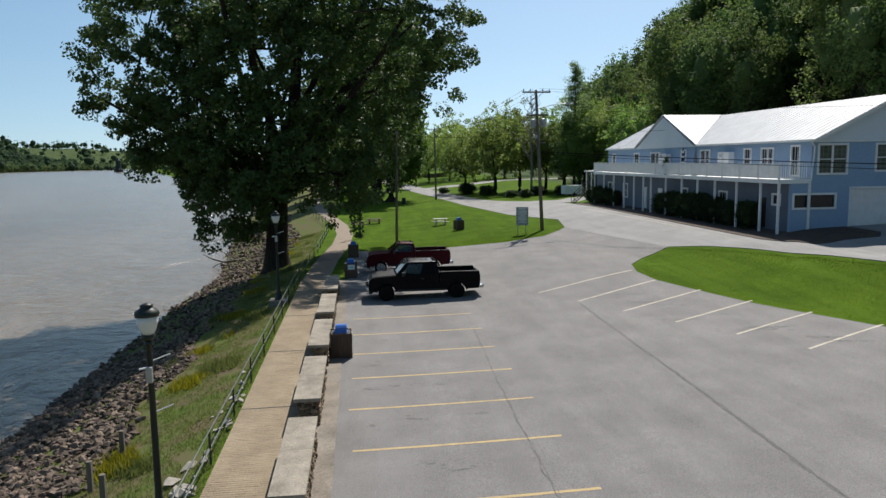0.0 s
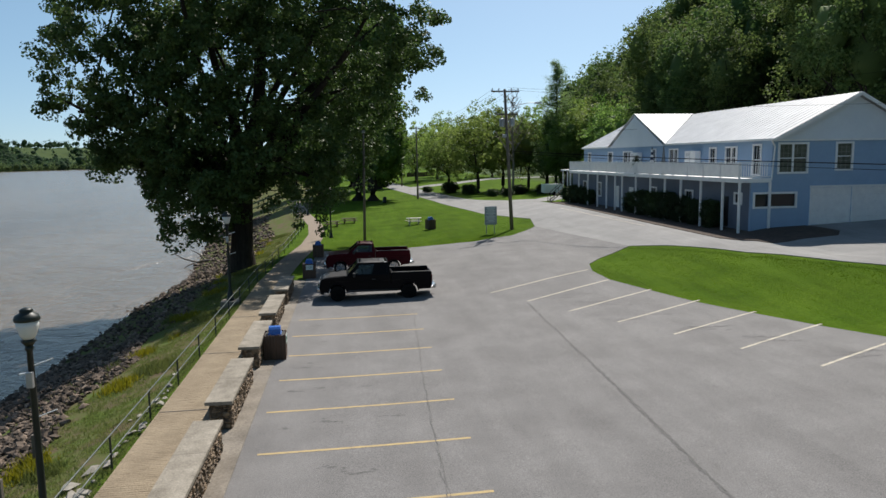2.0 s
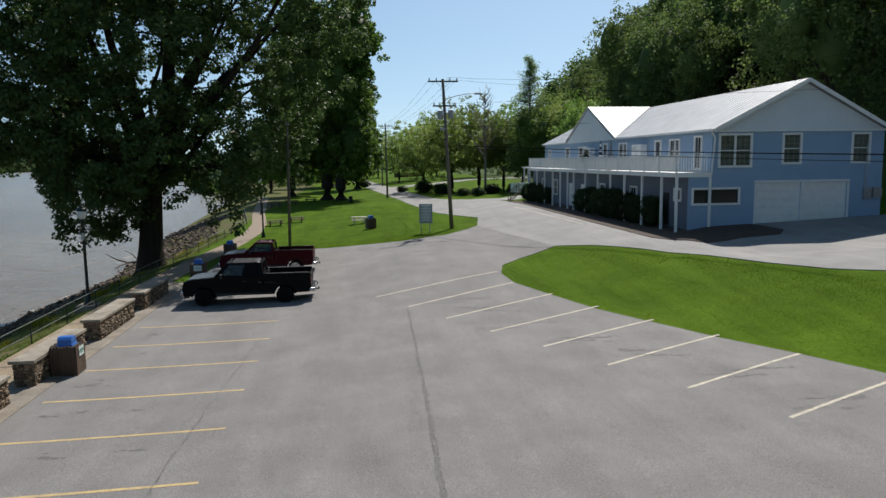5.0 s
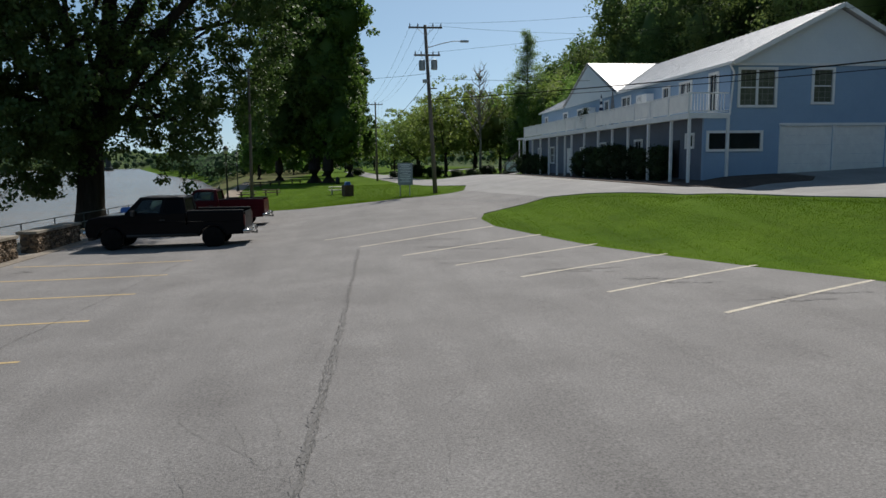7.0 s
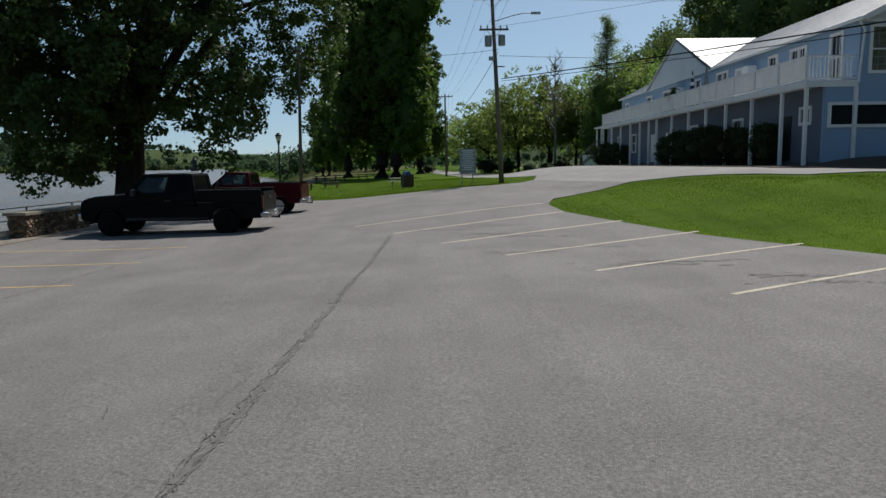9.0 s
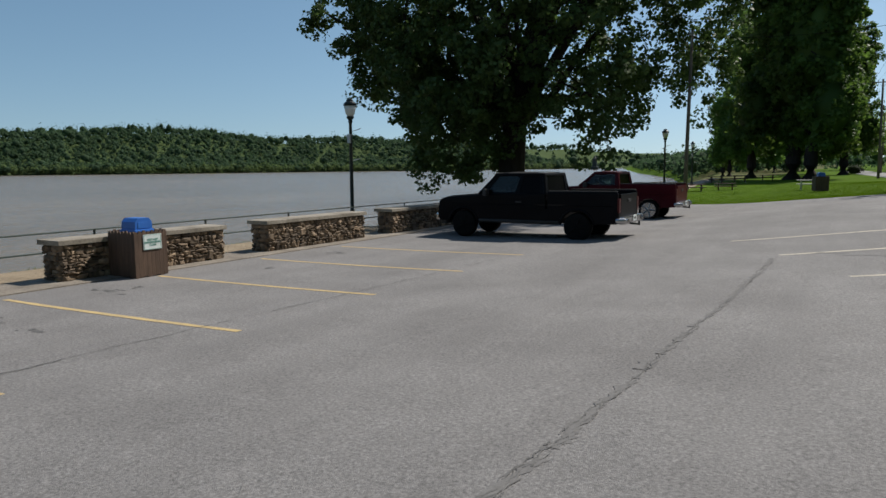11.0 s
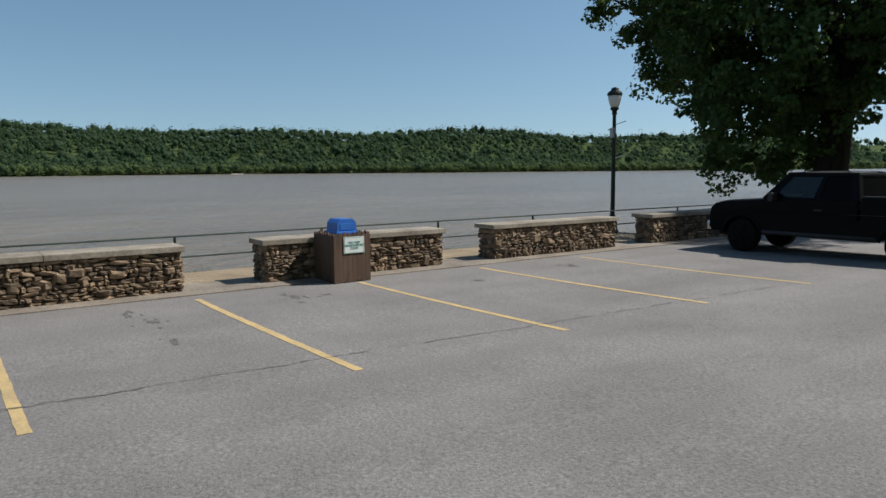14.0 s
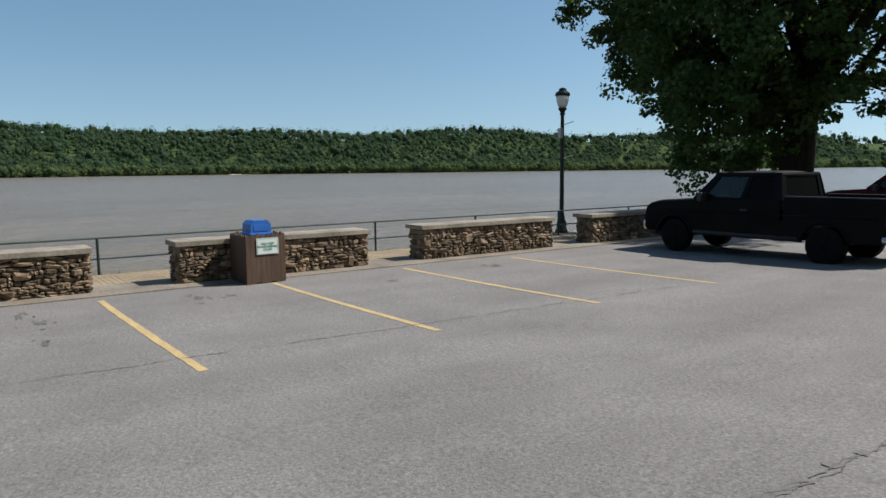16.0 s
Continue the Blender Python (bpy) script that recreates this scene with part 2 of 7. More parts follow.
BLACK_METAL = surface("black_green_metal", (0.006, 0.011, 0.009), (0.018, 0.026, 0.02), 3.0, 40, 0.45, bump=0.1, spec=0.4)
RAIL_TOP = surface("worn_rail_paint", (0.02, 0.033, 0.028), (0.075, 0.098, 0.085), 3.0, 40, 0.45, bump=0.1)
RAIL_PAINT = surface("rail_paint", (0.012, 0.022, 0.018), (0.035, 0.05, 0.042), 3.0, 40, 0.5, bump=0.1)
GALV = surface("galvanised_steel", (0.3, 0.31, 0.32), (0.45, 0.46, 0.47), 4.0, 40, 0.45, 0.8, bump=0.1)
CHROME = surface("chrome", (0.34, 0.34, 0.35), (0.5, 0.5, 0.5), 4.0, 30, 0.24, 1.0, bump=0)
RUBBER = surface("rubber", (0.004, 0.004, 0.004), (0.01, 0.01, 0.01), 5.0, 50, 0.9, spec=0.15)
CREOSOTE = surface("weathered_pole_wood", (0.1, 0.085, 0.07), (0.2, 0.175, 0.145), 2.0, 20, 0.95, bump=0.6, depth=0.02, stretch=(4, 4, 0.4))
PLANK = surface("brown_planks", (0.05, 0.03, 0.019), (0.12, 0.073, 0.047), 2.5, 30, 0.8, bump=0.4, depth=0.008, stretch=(4, 4, 0.6), spread=0.07)
BLUE_PLASTIC = surface("blue_plastic", (0.02, 0.11, 0.42), (0.035, 0.16, 0.52), 3.0, 30, 0.4, bump=0.05)
SIGN_WHITE = surface("sign_white", (0.62, 0.68, 0.66), (0.75, 0.79, 0.77), 4.0, 40, 0.5, bump=0)
SIGN_GREEN = surface("sign_green", (0.04, 0.24, 0.19), (0.06, 0.3, 0.24), 4.0, 40, 0.5, bump=0)
SIGN_GREY = surface("sign_grey", (0.22, 0.25, 0.27), (0.3, 0.33, 0.35), 4.0, 40, 0.5, bump=0)
FADED_LINE = surface("faded_line", (0.26, 0.205, 0.13), (0.6, 0.435, 0.175), 2.2, 110, 0.85, bump=0.3, depth=0.01, fine_mix=0.62)
PALE_LINE = surface("pale_line", (0.28, 0.255, 0.21), (0.66, 0.59, 0.46), 2.2, 110, 0.85, bump=0.3, depth=0.01, fine_mix=0.6)
CRACK = surface("crack_filler", (0.055, 0.053, 0.05), (0.19, 0.184, 0.176), 6.0, 90, 0.95, fine_mix=0.6)
STAIN = surface("oil_stain", (0.06, 0.058, 0.055), (0.15, 0.145, 0.139), 9.0, 90, 0.8, fine_mix=0.5)
SCUFF = surface("tyre_scuff", (0.1, 0.096, 0.093), (0.175, 0.168, 0.162), 7.0, 90, 0.9, fine_mix=0.6)
FINE_CRACK = surface("fine_crack", (0.075, 0.072, 0.068), (0.2, 0.194, 0.185), 6.0, 90, 0.95, fine_mix=0.6)
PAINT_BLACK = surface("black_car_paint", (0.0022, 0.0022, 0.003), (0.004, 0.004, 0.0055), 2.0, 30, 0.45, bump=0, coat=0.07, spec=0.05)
# Lighter copy of the black paint for roof and hood: sky sheen in colour.
TOPLIT_BLACK = surface("toplit_black_paint", (0.018, 0.018, 0.02), (0.045, 0.045, 0.05), 3.0, 40, 0.5, bump=0, coat=0.35, spec=0.3)
# Brighter red for the upper faces: light from above put into the colour.
TOPLIT_RED = surface("toplit_red_paint", (0.06, 0.008, 0.011), (0.1, 0.016, 0.02), 3.0, 40, 0.5, bump=0, coat=0.3, spec=0.3)
PAINT_RED = surface("dark_red_car_paint", (0.04, 0.002, 0.005), (0.06, 0.004, 0.008), 2.0, 30, 0.45, bump=0, coat=0.12, spec=0.06)
PLASTIC_BLACK = surface("black_plastic", (0.01, 0.01, 0.01), (0.022, 0.022, 0.022), 4.0, 40, 0.6)
WIRE_BLACK = surface("wire_rubber", (0.006, 0.006, 0.006), (0.012, 0.012, 0.012), 4.0, 40, 0.95, bump=0, spec=0.05)
RED_LENS = surface("red_lens", (0.05, 0.004, 0.004), (0.08, 0.006, 0.006), 4.0, 30, 0.35, bump=0, spec=0.2)
CLEAR_LENS = surface("clear_lens", (0.5, 0.5, 0.5), (0.65, 0.65, 0.65), 4.0, 30, 0.12, bump=0)
FROSTED = surface("frosted_glass", (0.6, 0.62, 0.6), (0.75, 0.76, 0.74), 3.0, 20, 0.25, bump=0)
CONCRETE_PALE = surface("pale_concrete", (0.42, 0.4, 0.35), (0.6, 0.57, 0.5), 3.0, 40, 0.85)
SAND = surface("sandy_shore", (0.4, 0.34, 0.26), (0.6, 0.53, 0.42), 0.2, 3, 0.9)



def car_glass():
    """Tinted window glass that one can see through, with a gloss on its face."""
    m = bpy.data.materials.new("tinted_glass")
    m.use_nodes = True
    nt = m.node_tree
    clear = nt.nodes.new("ShaderNodeBsdfTransparent")
    clear.inputs["Color"].default_value = (0.5, 0.56, 0.53, 1)
    gloss = nt.nodes.new("ShaderNodeBsdfGlossy")
    gloss.inputs["Roughness"].default_value = 0.04
    fres = nt.nodes.new("ShaderNodeFresnel")
    fres.inputs["IOR"].default_value = 1.45
    ms = nt.nodes.new("ShaderNodeMixShader")
    nt.links.new(fres.outputs[0], ms.inputs[0])
    nt.links.new(clear.outputs[0], ms.inputs[1])
    nt.links.new(gloss.outputs[0], ms.inputs[2])
    nt.links.new(ms.outputs[0], nt.nodes["Material Output"].inputs["Surface"])
    return m


CAR_GLASS = car_glass()


def water_surface():
    m = bpy.data.materials.new("muddy_water")
    m.use_nodes = True
    nt = m.node_tree
    link = nt.links.new
    b = nt.nodes["Principled BSDF"]
    geo = nt.nodes.new("ShaderNodeNewGeometry")
    streak = node(nt, "ShaderNodeMapping")
    streak.inputs["Scale"].default_value = (0.05, 0.012, 1)
    streak.inputs["Rotation"].default_value = (0, 0, radians(-8))
    link(geo.outputs["Position"], streak.inputs["Vector"])
    big = node(nt, "ShaderNodeTexNoise", Scale=1.0, Detail=5.0, Roughness=0.6)
    link(streak.outputs[0], big.inputs["Vector"])
    ramp = nt.nodes.new("ShaderNodeValToRGB")
    ramp.color_ramp.elements[0].position, ramp.color_ramp.elements[0].color = 0.3, (0.15, 0.121, 0.088, 1)
    ramp.color_ramp.elements[1].position, ramp.color_ramp.elements[1].color = 0.7, (0.21, 0.171, 0.127, 1)
    link(big.outputs[0], ramp.inputs[0])
    link(ramp.outputs[0], b.inputs["Base Color"])
    b.inputs["Roughness"].default_value = 0.2
    b.inputs["IOR"].default_value = 1.33
    height = None
    for scale, squeeze, detail, share in ((1.2, (0.6, 1.2, 1), 5.0, 0.5), (0.16, (1.0, 0.7, 1), 6.0, 1.0)):
        across = node(nt, "ShaderNodeMapping")
        across.inputs["Scale"].default_value = squeeze
        across.inputs["Rotation"].default_value = (0, 0, radians(25))
        link(geo.outputs["Position"], across.inputs["Vector"])
        ripple = node(nt, "ShaderNodeTexNoise", Scale=scale, Detail=detail, Roughness=0.68, Distortion=0.4)
        link(across.outputs[0], ripple.inputs["Vector"])
        bp = node(nt, "ShaderNodeBump", Strength=share, Distance=0.3 if scale > 1 else 1.1)
        link(ripple.outputs[0], bp.inputs["Height"])
        if height:
            link(height, bp.inputs["Normal"])
        height = bp.outputs[0]
    link(height, b.inputs["Normal"])
    return m


WATER = water_surface()


gritty(GRASS_GROUND, 0.26, 10.0, 0.2)


def land_cover():
    """Mown grass near by, a dark woodland floor on the hills."""
    nt = GRASS_GROUND.node_tree
    bsdf = nt.nodes["Principled BSDF"]
    was = bsdf.inputs["Base Color"].links[0].from_socket
    geo = nt.nodes.new("ShaderNodeNewGeometry")
    sep = nt.nodes.new("ShaderNodeSeparateXYZ")
    nt.links.new(geo.outputs["Position"], sep.inputs[0])
    west = node(nt, "ShaderNodeMapRange")
    west.inputs["From Min"].default_value, west.inputs["From Max"].default_value = -280, -380
    east = node(nt, "ShaderNodeMapRange")
    east.inputs["From Min"].default_value, east.inputs["From Max"].default_value = 45, 50
    nt.links.new(sep.outputs[0], west.inputs["Value"])
    nt.links.new(sep.outputs[0], east.inputs["Value"])
    both = nt.nodes.new("ShaderNodeMath")
    both.operation = "MAXIMUM"
    nt.links.new(west.outputs[0], both.inputs[0])
    nt.links.new(east.outputs[0], both.inputs[1])
    mx = nt.nodes.new("ShaderNodeMix")
    mx.data_type = "RGBA"
    nt.links.new(both.outputs[0], mx.inputs[0])
    nt.links.new(was, mx.inputs[6])
    mx.inputs[7].default_value = (0.06, 0.085, 0.032, 1)
    # rough grass, weeds and bare earth on the river bank
    bank_a, bank_b = node(nt, "ShaderNodeMapRange"), node(nt, "ShaderNodeMapRange")
    bank_a.inputs["From Min"].default_value, bank_a.inputs["From Max"].default_value = -3.5, -4.2
    bank_b.inputs["From Min"].default_value, bank_b.inputs["From Max"].default_value = -40, -30
    nt.links.new(sep.outputs[0], bank_a.inputs["Value"])
    nt.links.new(sep.outputs[0], bank_b.inputs["Value"])
    bank = nt.nodes.new("ShaderNodeMath")
    bank.operation = "MULTIPLY"
    nt.links.new(bank_a.outputs[0], bank.inputs[0])
    nt.links.new(bank_b.outputs[0], bank.inputs[1])
    patch = node(nt, "ShaderNodeTexNoise", Scale=0.9, Detail=6.0, Roughness=0.65)
    nt.links.new(geo.outputs["Position"], patch.inputs["Vector"])
    ramp = nt.nodes.new("ShaderNodeValToRGB")
    ramp.color_ramp.elements[0].position, ramp.color_ramp.elements[0].color = 0.4, (0.09, 0.125, 0.03, 1)
    ramp.color_ramp.elements[1].position, ramp.color_ramp.elements[1].color = 0.62, (0.13, 0.1, 0.065, 1)
    nt.links.new(patch.outputs[0], ramp.inputs[0])
    mb = nt.nodes.new("ShaderNodeMix")
    mb.data_type = "RGBA"
    nt.links.new(bank.outputs[0], mb.inputs[0])
    nt.links.new(mx.outputs[2], mb.inputs[6])
    nt.links.new(ramp.outputs[0], mb.inputs[7])
    nt.links.new(mb.outputs[2], bsdf.inputs["Base Color"])


land_cover()

# ---- building blocks ----


def mesh_from(name, verts, faces, material=None, smooth=False):
    me = bpy.data.meshes.new(name)
    me.from_pydata(verts, [], faces)
    if smooth:
        me.polygons.foreach_set("use_smooth", [True] * len(me.polygons))
    if material:
        me.materials.append(material)
    me.update()
    return me


def finish(name, bm, material, smooth=False):
    bmesh.ops.recalc_face_normals(bm, faces=bm.faces)
    me = bpy.data.meshes.new(name)
    bm.to_mesh(me)
    bm.free()
    if smooth:
        me.polygons.foreach_set("use_smooth", [True] * len(me.polygons))
    me.materials.append(material)
    return me


def part(name, bm, material, parent=None, label="", smooth=False, at=(0, 0, 0)):
    """One mesh object under a thing or a part."""
    ob = new(name, finish(name, bm, material, smooth) if isinstance(bm, bmesh.types.BMesh) else bm)
    ob.parent = parent
    ob.location = at
    return tagged(ob, label)


def thing(name, x, y, z, turn=0.0, label="", category="", group=""):
    ob = new(name)
    ob.matrix_basis = pose(x, y, z, 0, 0, turn)
    return tagged(ob, label, category, group)


def structure(name, me, label, material=None):
    return tagged(new(name, me), label, "", "", "structure")


def box(bm, c, s, bevel=0.0, turn=None):
    m = Matrix.Translation(c) @ (turn if turn else Matrix()) @ Matrix.Diagonal((*s, 1))
    made = bmesh.ops.create_cube(bm, size=1, matrix=m)["verts"]
    if bevel:
        edges = {e for v in made for e in v.link_edges}
        bmesh.ops.bevel(bm, geom=list(edges), offset=bevel, segments=2, profile=0.7, affect="EDGES")
    return bm


def tube(bm, a, b, ra, rb=None, seg=10):
    a, b = Vector(a), Vector(b)
    d = b - a
    m = Matrix.Translation((a + b) / 2) @ d.to_track_quat("Z", "Y").to_matrix().to_4x4()
    bmesh.ops.create_cone(bm, cap_ends=True, segments=seg, radius1=ra, radius2=ra if rb is None else rb, depth=d.length, matrix=m)
    return bm


def turned(bm, profile, seg=20, centre=(0, 0, 0)):
    """A shape turned on the lathe: profile rows of (radius, height)."""
    rings = []
    for r, z in profile:
        rings.append([bm.verts.new((centre[0] + r * math.cos(2 * math.pi * i / seg), centre[1] + r * math.sin(2 * math.pi * i / seg), centre[2] + z)) for i in range(seg)])
    for lo, hi in zip(rings, rings[1:]):
        for i in range(seg):
            bm.faces.new((lo[i], lo[(i + 1) % seg], hi[(i + 1) % seg], hi[i]))
    bm.faces.new(rings[-1])
    bm.faces.new(rings[0][::-1])
    return bm


def prism(bm, outline, lo, hi, axis=0):
    """An outline of (u, v) swept from lo to hi along an axis (0: x, 1: y, 2: z)."""
    def place(u, v, w):
        return ((w, u, v), (u, w, v), (u, v, w))[axis]
    a = [bm.verts.new(place(u, v, lo)) for u, v in outline]
    b = [bm.verts.new(place(u, v, hi)) for u, v in outline]
    n = len(outline)
    for i in range(n):
        bm.faces.new((a[i], a[(i + 1) % n], b[(i + 1) % n], b[i]))
    bm.faces.new(a[::-1])
    bm.faces.new(b)
    return bm


def new_bm():
    return bmesh.new()


def ss(x, lo, hi):
    t = np.clip((np.asarray(x, float) - lo) / (hi - lo), 0, 1)
    return t * t * (3 - 2 * t)


# ---- the lie of the land ----
WATER_Z = -3.3


def rail_x(y):
    """Where the grass bank begins to fall to the river."""
    return np.interp(y, [-200, 41, 55, 76, 94, 120, 190, 320, 520, 900, 2500], [-3.6, -3.6, -3.2, -3.0, -6.0, -8, -14, -46, -112, -225, -690])


def shore_x(y):
    return np.interp(y, [-200, 0, 50, 65, 77, 100, 190, 320, 520, 900, 2500], [-13.2, -13.2, -13.2, -12.4, -14.2, -17, -24, -57, -126, -243, -715])


def far_shore_x(y):
    return np.interp(y, [-3000, 0, 75, 324, 546, 874, 1047, 1400, 2000, 3000], [-700, -830, -840, -880, -720, -630, -530, -490, -450, -440])


def wobble(x, y, size, seed=0.0):
    return np.sin(x / size + 1.7 + seed) * np.cos(y / size * 1.13 + 0.6 + seed) + 0.5 * np.sin(x / size * 2.3 + y / size * 1.9 + seed)


def ground_z(x, y):
    x, y = np.asarray(x, float), np.asarray(y, float)
    start = 17 + 0.4 * np.clip(34 - y, 0, 40)
    lot = 0.39 * ss(x, 0, 21) + 0.5 * np.maximum(ss(y, 27, 43), ss(x - start + 17, 20, 26)) * (1 - ss(y, 70, 110)) * ss(x, 4, 14) + (0.92 * ss(x - start, -0.6, 6.8) + 0.22 * ss(x, 26.8, 29.3)) * (1 - 0.7 * ss(y, 82, 120)) + 0.045 * np.clip(x - 27, 0, 14)
    lot = lot - 0.32 * ss(x, 25.2, 28.5) * (1 - ss(x, 36, 46)) * ss(y, 30, 34.5) * (1 - ss(y, 37.5, 42.4))
    hill = 38 * ss(x - 0.17 * np.clip(y - 70, 0, 320) + 0.25 * np.clip(30 - y, 0, 200), 42, 86) * (1 - 0.35 * ss(y, 130, 300)) + 10 * ss(x, 100, 400)
    land = lot + hill + 0.25 * wobble(x, y, 60) * ss(y, 120, 300) + 14 * ss(y, 500, 2200)
    rx, sx = rail_x(y), shore_x(y)
    d = (rx - x) / (rx - sx)
    bank = -0.08 - (-0.08 - WATER_Z) * (0.85 * d + 0.15 * d * d)
    bank = np.maximum(bank, -9.0)
    fx = far_shore_x(y)
    over = fx - x
    far = np.where(over > 0, WATER_Z + 2.2 * ss(over, 0, 25) + (50 + 9 * (1 - ss(y, 350, 600))) * ss(over, 25, 300) + 7 * wobble(x, y, 150) * ss(over, 60, 300), -9.0)
    z = np.where(x > rx, land, np.maximum(bank, far))
    return z


def gz(x, y):
    return float(ground_z(x, y))


def terrain():
    def axis(lo, hi, near_lo, near_hi, step, rate):
        out = list(np.arange(near_lo, near_hi + 1e-6, step))
        s, p = step, near_hi
        while p < hi:
            s = min(s * rate, 140)
            p += s
            out.append(p)
        s, p = step, near_lo
        while p > lo:
            s = min(s * rate, 140)
            p -= s
            out.insert(0, p)
        return np.array(out)
    xs, ys = axis(-4800, 4800, -20, 46, 1.0, 1.09), axis(-4800, 4800, 4, 84, 1.0, 1.09)
    xs = np.unique(np.concatenate([xs, np.arange(-1290, -400, 24.0)]))
    ys = np.unique(np.concatenate([ys, np.arange(-200, 1700, 36.0)]))
    gx, gy = np.meshgrid(xs, ys)
    z = ground_z(gx, gy)
    verts = np.stack([gx, gy, z], -1).reshape(-1, 3)
    w, h = len(xs), len(ys)
    idx = np.arange(w * h).reshape(h, w)
    faces = np.stack([idx[:-1, :-1], idx[:-1, 1:], idx[1:, 1:], idx[1:, :-1]], -1).reshape(-1, 4)
    me = mesh_from("ground", verts.tolist(), faces.tolist(), GRASS_GROUND, True)
    return structure("ground", me, "mown grass ground sloping down to a river")


terrain()


def sheet(name, outline, lift, material, label, step=1.5, skirt=0.12, parent=None):
    """A paved sheet that follows the ground inside an outline."""
    bm = new_bm()
    face = bm.faces.new([bm.verts.new((x, y, 0)) for x, y in outline])
    bmesh.ops.triangulate(bm, faces=[face])
    xs, ys = [p[0] for p in outline], [p[1] for p in outline]
    for axis, lo, hi in ((0, min(xs), max(xs)), (1, min(ys), max(ys))):
        normal = (1, 0, 0) if axis == 0 else (0, 1, 0)
        p = math.ceil(lo / step) * step
        while p < hi:
            bmesh.ops.bisect_plane(bm, geom=bm.verts[:] + bm.edges[:] + bm.faces[:], plane_co=(p, 0, 0) if axis == 0 else (0, p, 0), plane_no=normal)
            p += step
    border = [e for e in bm.edges if len(e.link_faces) == 1]
    if skirt:
        made = bmesh.ops.extrude_edge_only(bm, edges=border)["geom"]
        low = {v for v in made if isinstance(v, bmesh.types.BMVert)}
    else:
        low = set()
    for v in bm.verts:
        v.co.z = gz(v.co.x, v.co.y) + lift - (skirt if v in low else 0)
    bmesh.ops.recalc_face_normals(bm, faces=bm.faces)
    me = bpy.data.meshes.new(name)
    bm.to_mesh(me)
    bm.free()
    me.materials.append(material)
    if me.polygons and sum(p.normal.z * p.area for p in me.polygons) < 0:
        me.flip_normals()
    ob = new(name, me)
    if parent:
        ob.parent = parent
        return ob
    return tagged(ob, label, "", "", "structure")


LIFT = 0.03
# lot, road and walks
sheet("parking_lot", [(-0.72, -45), (-0.72, 54.6), (2.8, 54.8), (7, 54), (11.3, 53), (14.6, 54.8), (17.9, 60), (19.6, 42.9), (17.0, 40.9), (15.7, 39.2), (15.2, 37.2), (15.35, 34.9),
                      (16.4, 32.1), (17.45, 29.3), (18.65, 26.8), (19.8, 24.35), (21.2, 22), (23.7, 17), (27, 10), (33, -2), (44, -45)], LIFT, ASPHALT, "worn grey asphalt parking lot with cracks", 1.0)
sheet("road", [(17.9, 60), (19, 66), (16.5, 78), (14.9, 112), (11.2, 163), (6, 240), (11, 240), (16.5, 163), (20, 112), (22.6, 92), (40, 101), (40, 95), (24.5, 83), (24.9, 74), (24.6, 48), (24.7, 41), (25.3, 40.3), (26.6, 39.3), (30.4, 39.5), (31.3, 42.85),
               (38.6, 42.85), (52, 42.85), (62, 36), (62, 20), (44, 21.2), (29.4, 24.7), (25.75, 31.1), (22.95, 37.3), (21.1, 40.8), (19.6, 42.9)], LIFT, ROAD, "pale weathered asphalt road and garage apron", 1.0)
sheet("side_road", [(14.2, 158), (38, 186), (80, 208), (80, 214), (36, 193), (11.4, 165)], LIFT + 0.004, ROAD, "pale asphalt side road across the park", 3.0)
WALK = [(-2.68, -40), (-2.68, 41), (-2.3, 50), (-1.5, 60), (-1.35, 68), (-2.0, 78), (-4.2, 94), (-6.2, 112), (-8.5, 135)]
half = 0.77
sheet("sidewalk", [(x - half, y) for x, y in WALK] + [(x + half, y) for x, y in reversed(WALK)], 0.03, AGGREGATE, "brown paved riverside walk", 1.5)
sheet("kerb_strip", [(-1.9, -40), (-1.9, 41.5), (-0.72, 41.5), (-0.72, -40)], 0.05, CONCRETE, "stained concrete strip between the walk and the lot", 1.5)
sheet("mulch_bed", [(24.62, 43), (24.62, 48), (24.92, 74), (24.8, 80), (29, 80.5), (29, 43), (31.6, 42.8), (32.2, 40.2), (31.4, 39.2), (26.6, 38.9), (25.2, 40.0), (24.7, 41.2)], 0.06, MULCH, "dark mulch bed along the blue house", 1.0)

# walk joints
for k in range(8):
    y = 7.6 + 6.1 * k
    bm = new_bm()
    box(bm, (-2.68, y, gz(-2.68, y) + 0.043), (1.5, 0.03, 0.006), 0, Matrix.Rotation(0.03, 4, "Z"))
    tagged(part("walk_joint", bm, CRACK), "", "", "", "structure")


def stripe(name, a, b, width, material, lift=0.0345):
    """A painted line from a to b that follows the ground."""
    a, b = Vector(a), Vector(b)
    d = (b - a)
    side = Vector((-d.y, d.x)).normalized() * width / 2
    n = max(2, int(d.length / 0.12))
    verts, faces = [], []
    rnd = random.Random(int(a.x * 100 + a.y * 37))
    for i in range(n + 1):
        p = a + d * i / n
        for q in (p - side * rnd.uniform(0.84, 1.06), p + side * rnd.uniform(0.84, 1.06)):
            verts.append((q.x, q.y, gz(q.x, q.y) + lift))
    for i in range(n):
        faces.append((2 * i, 2 * i + 1, 2 * i + 3, 2 * i + 2))
    me = mesh_from(name, verts, faces, material)
    return tagged(new(name, me), "", "", "", "structure")


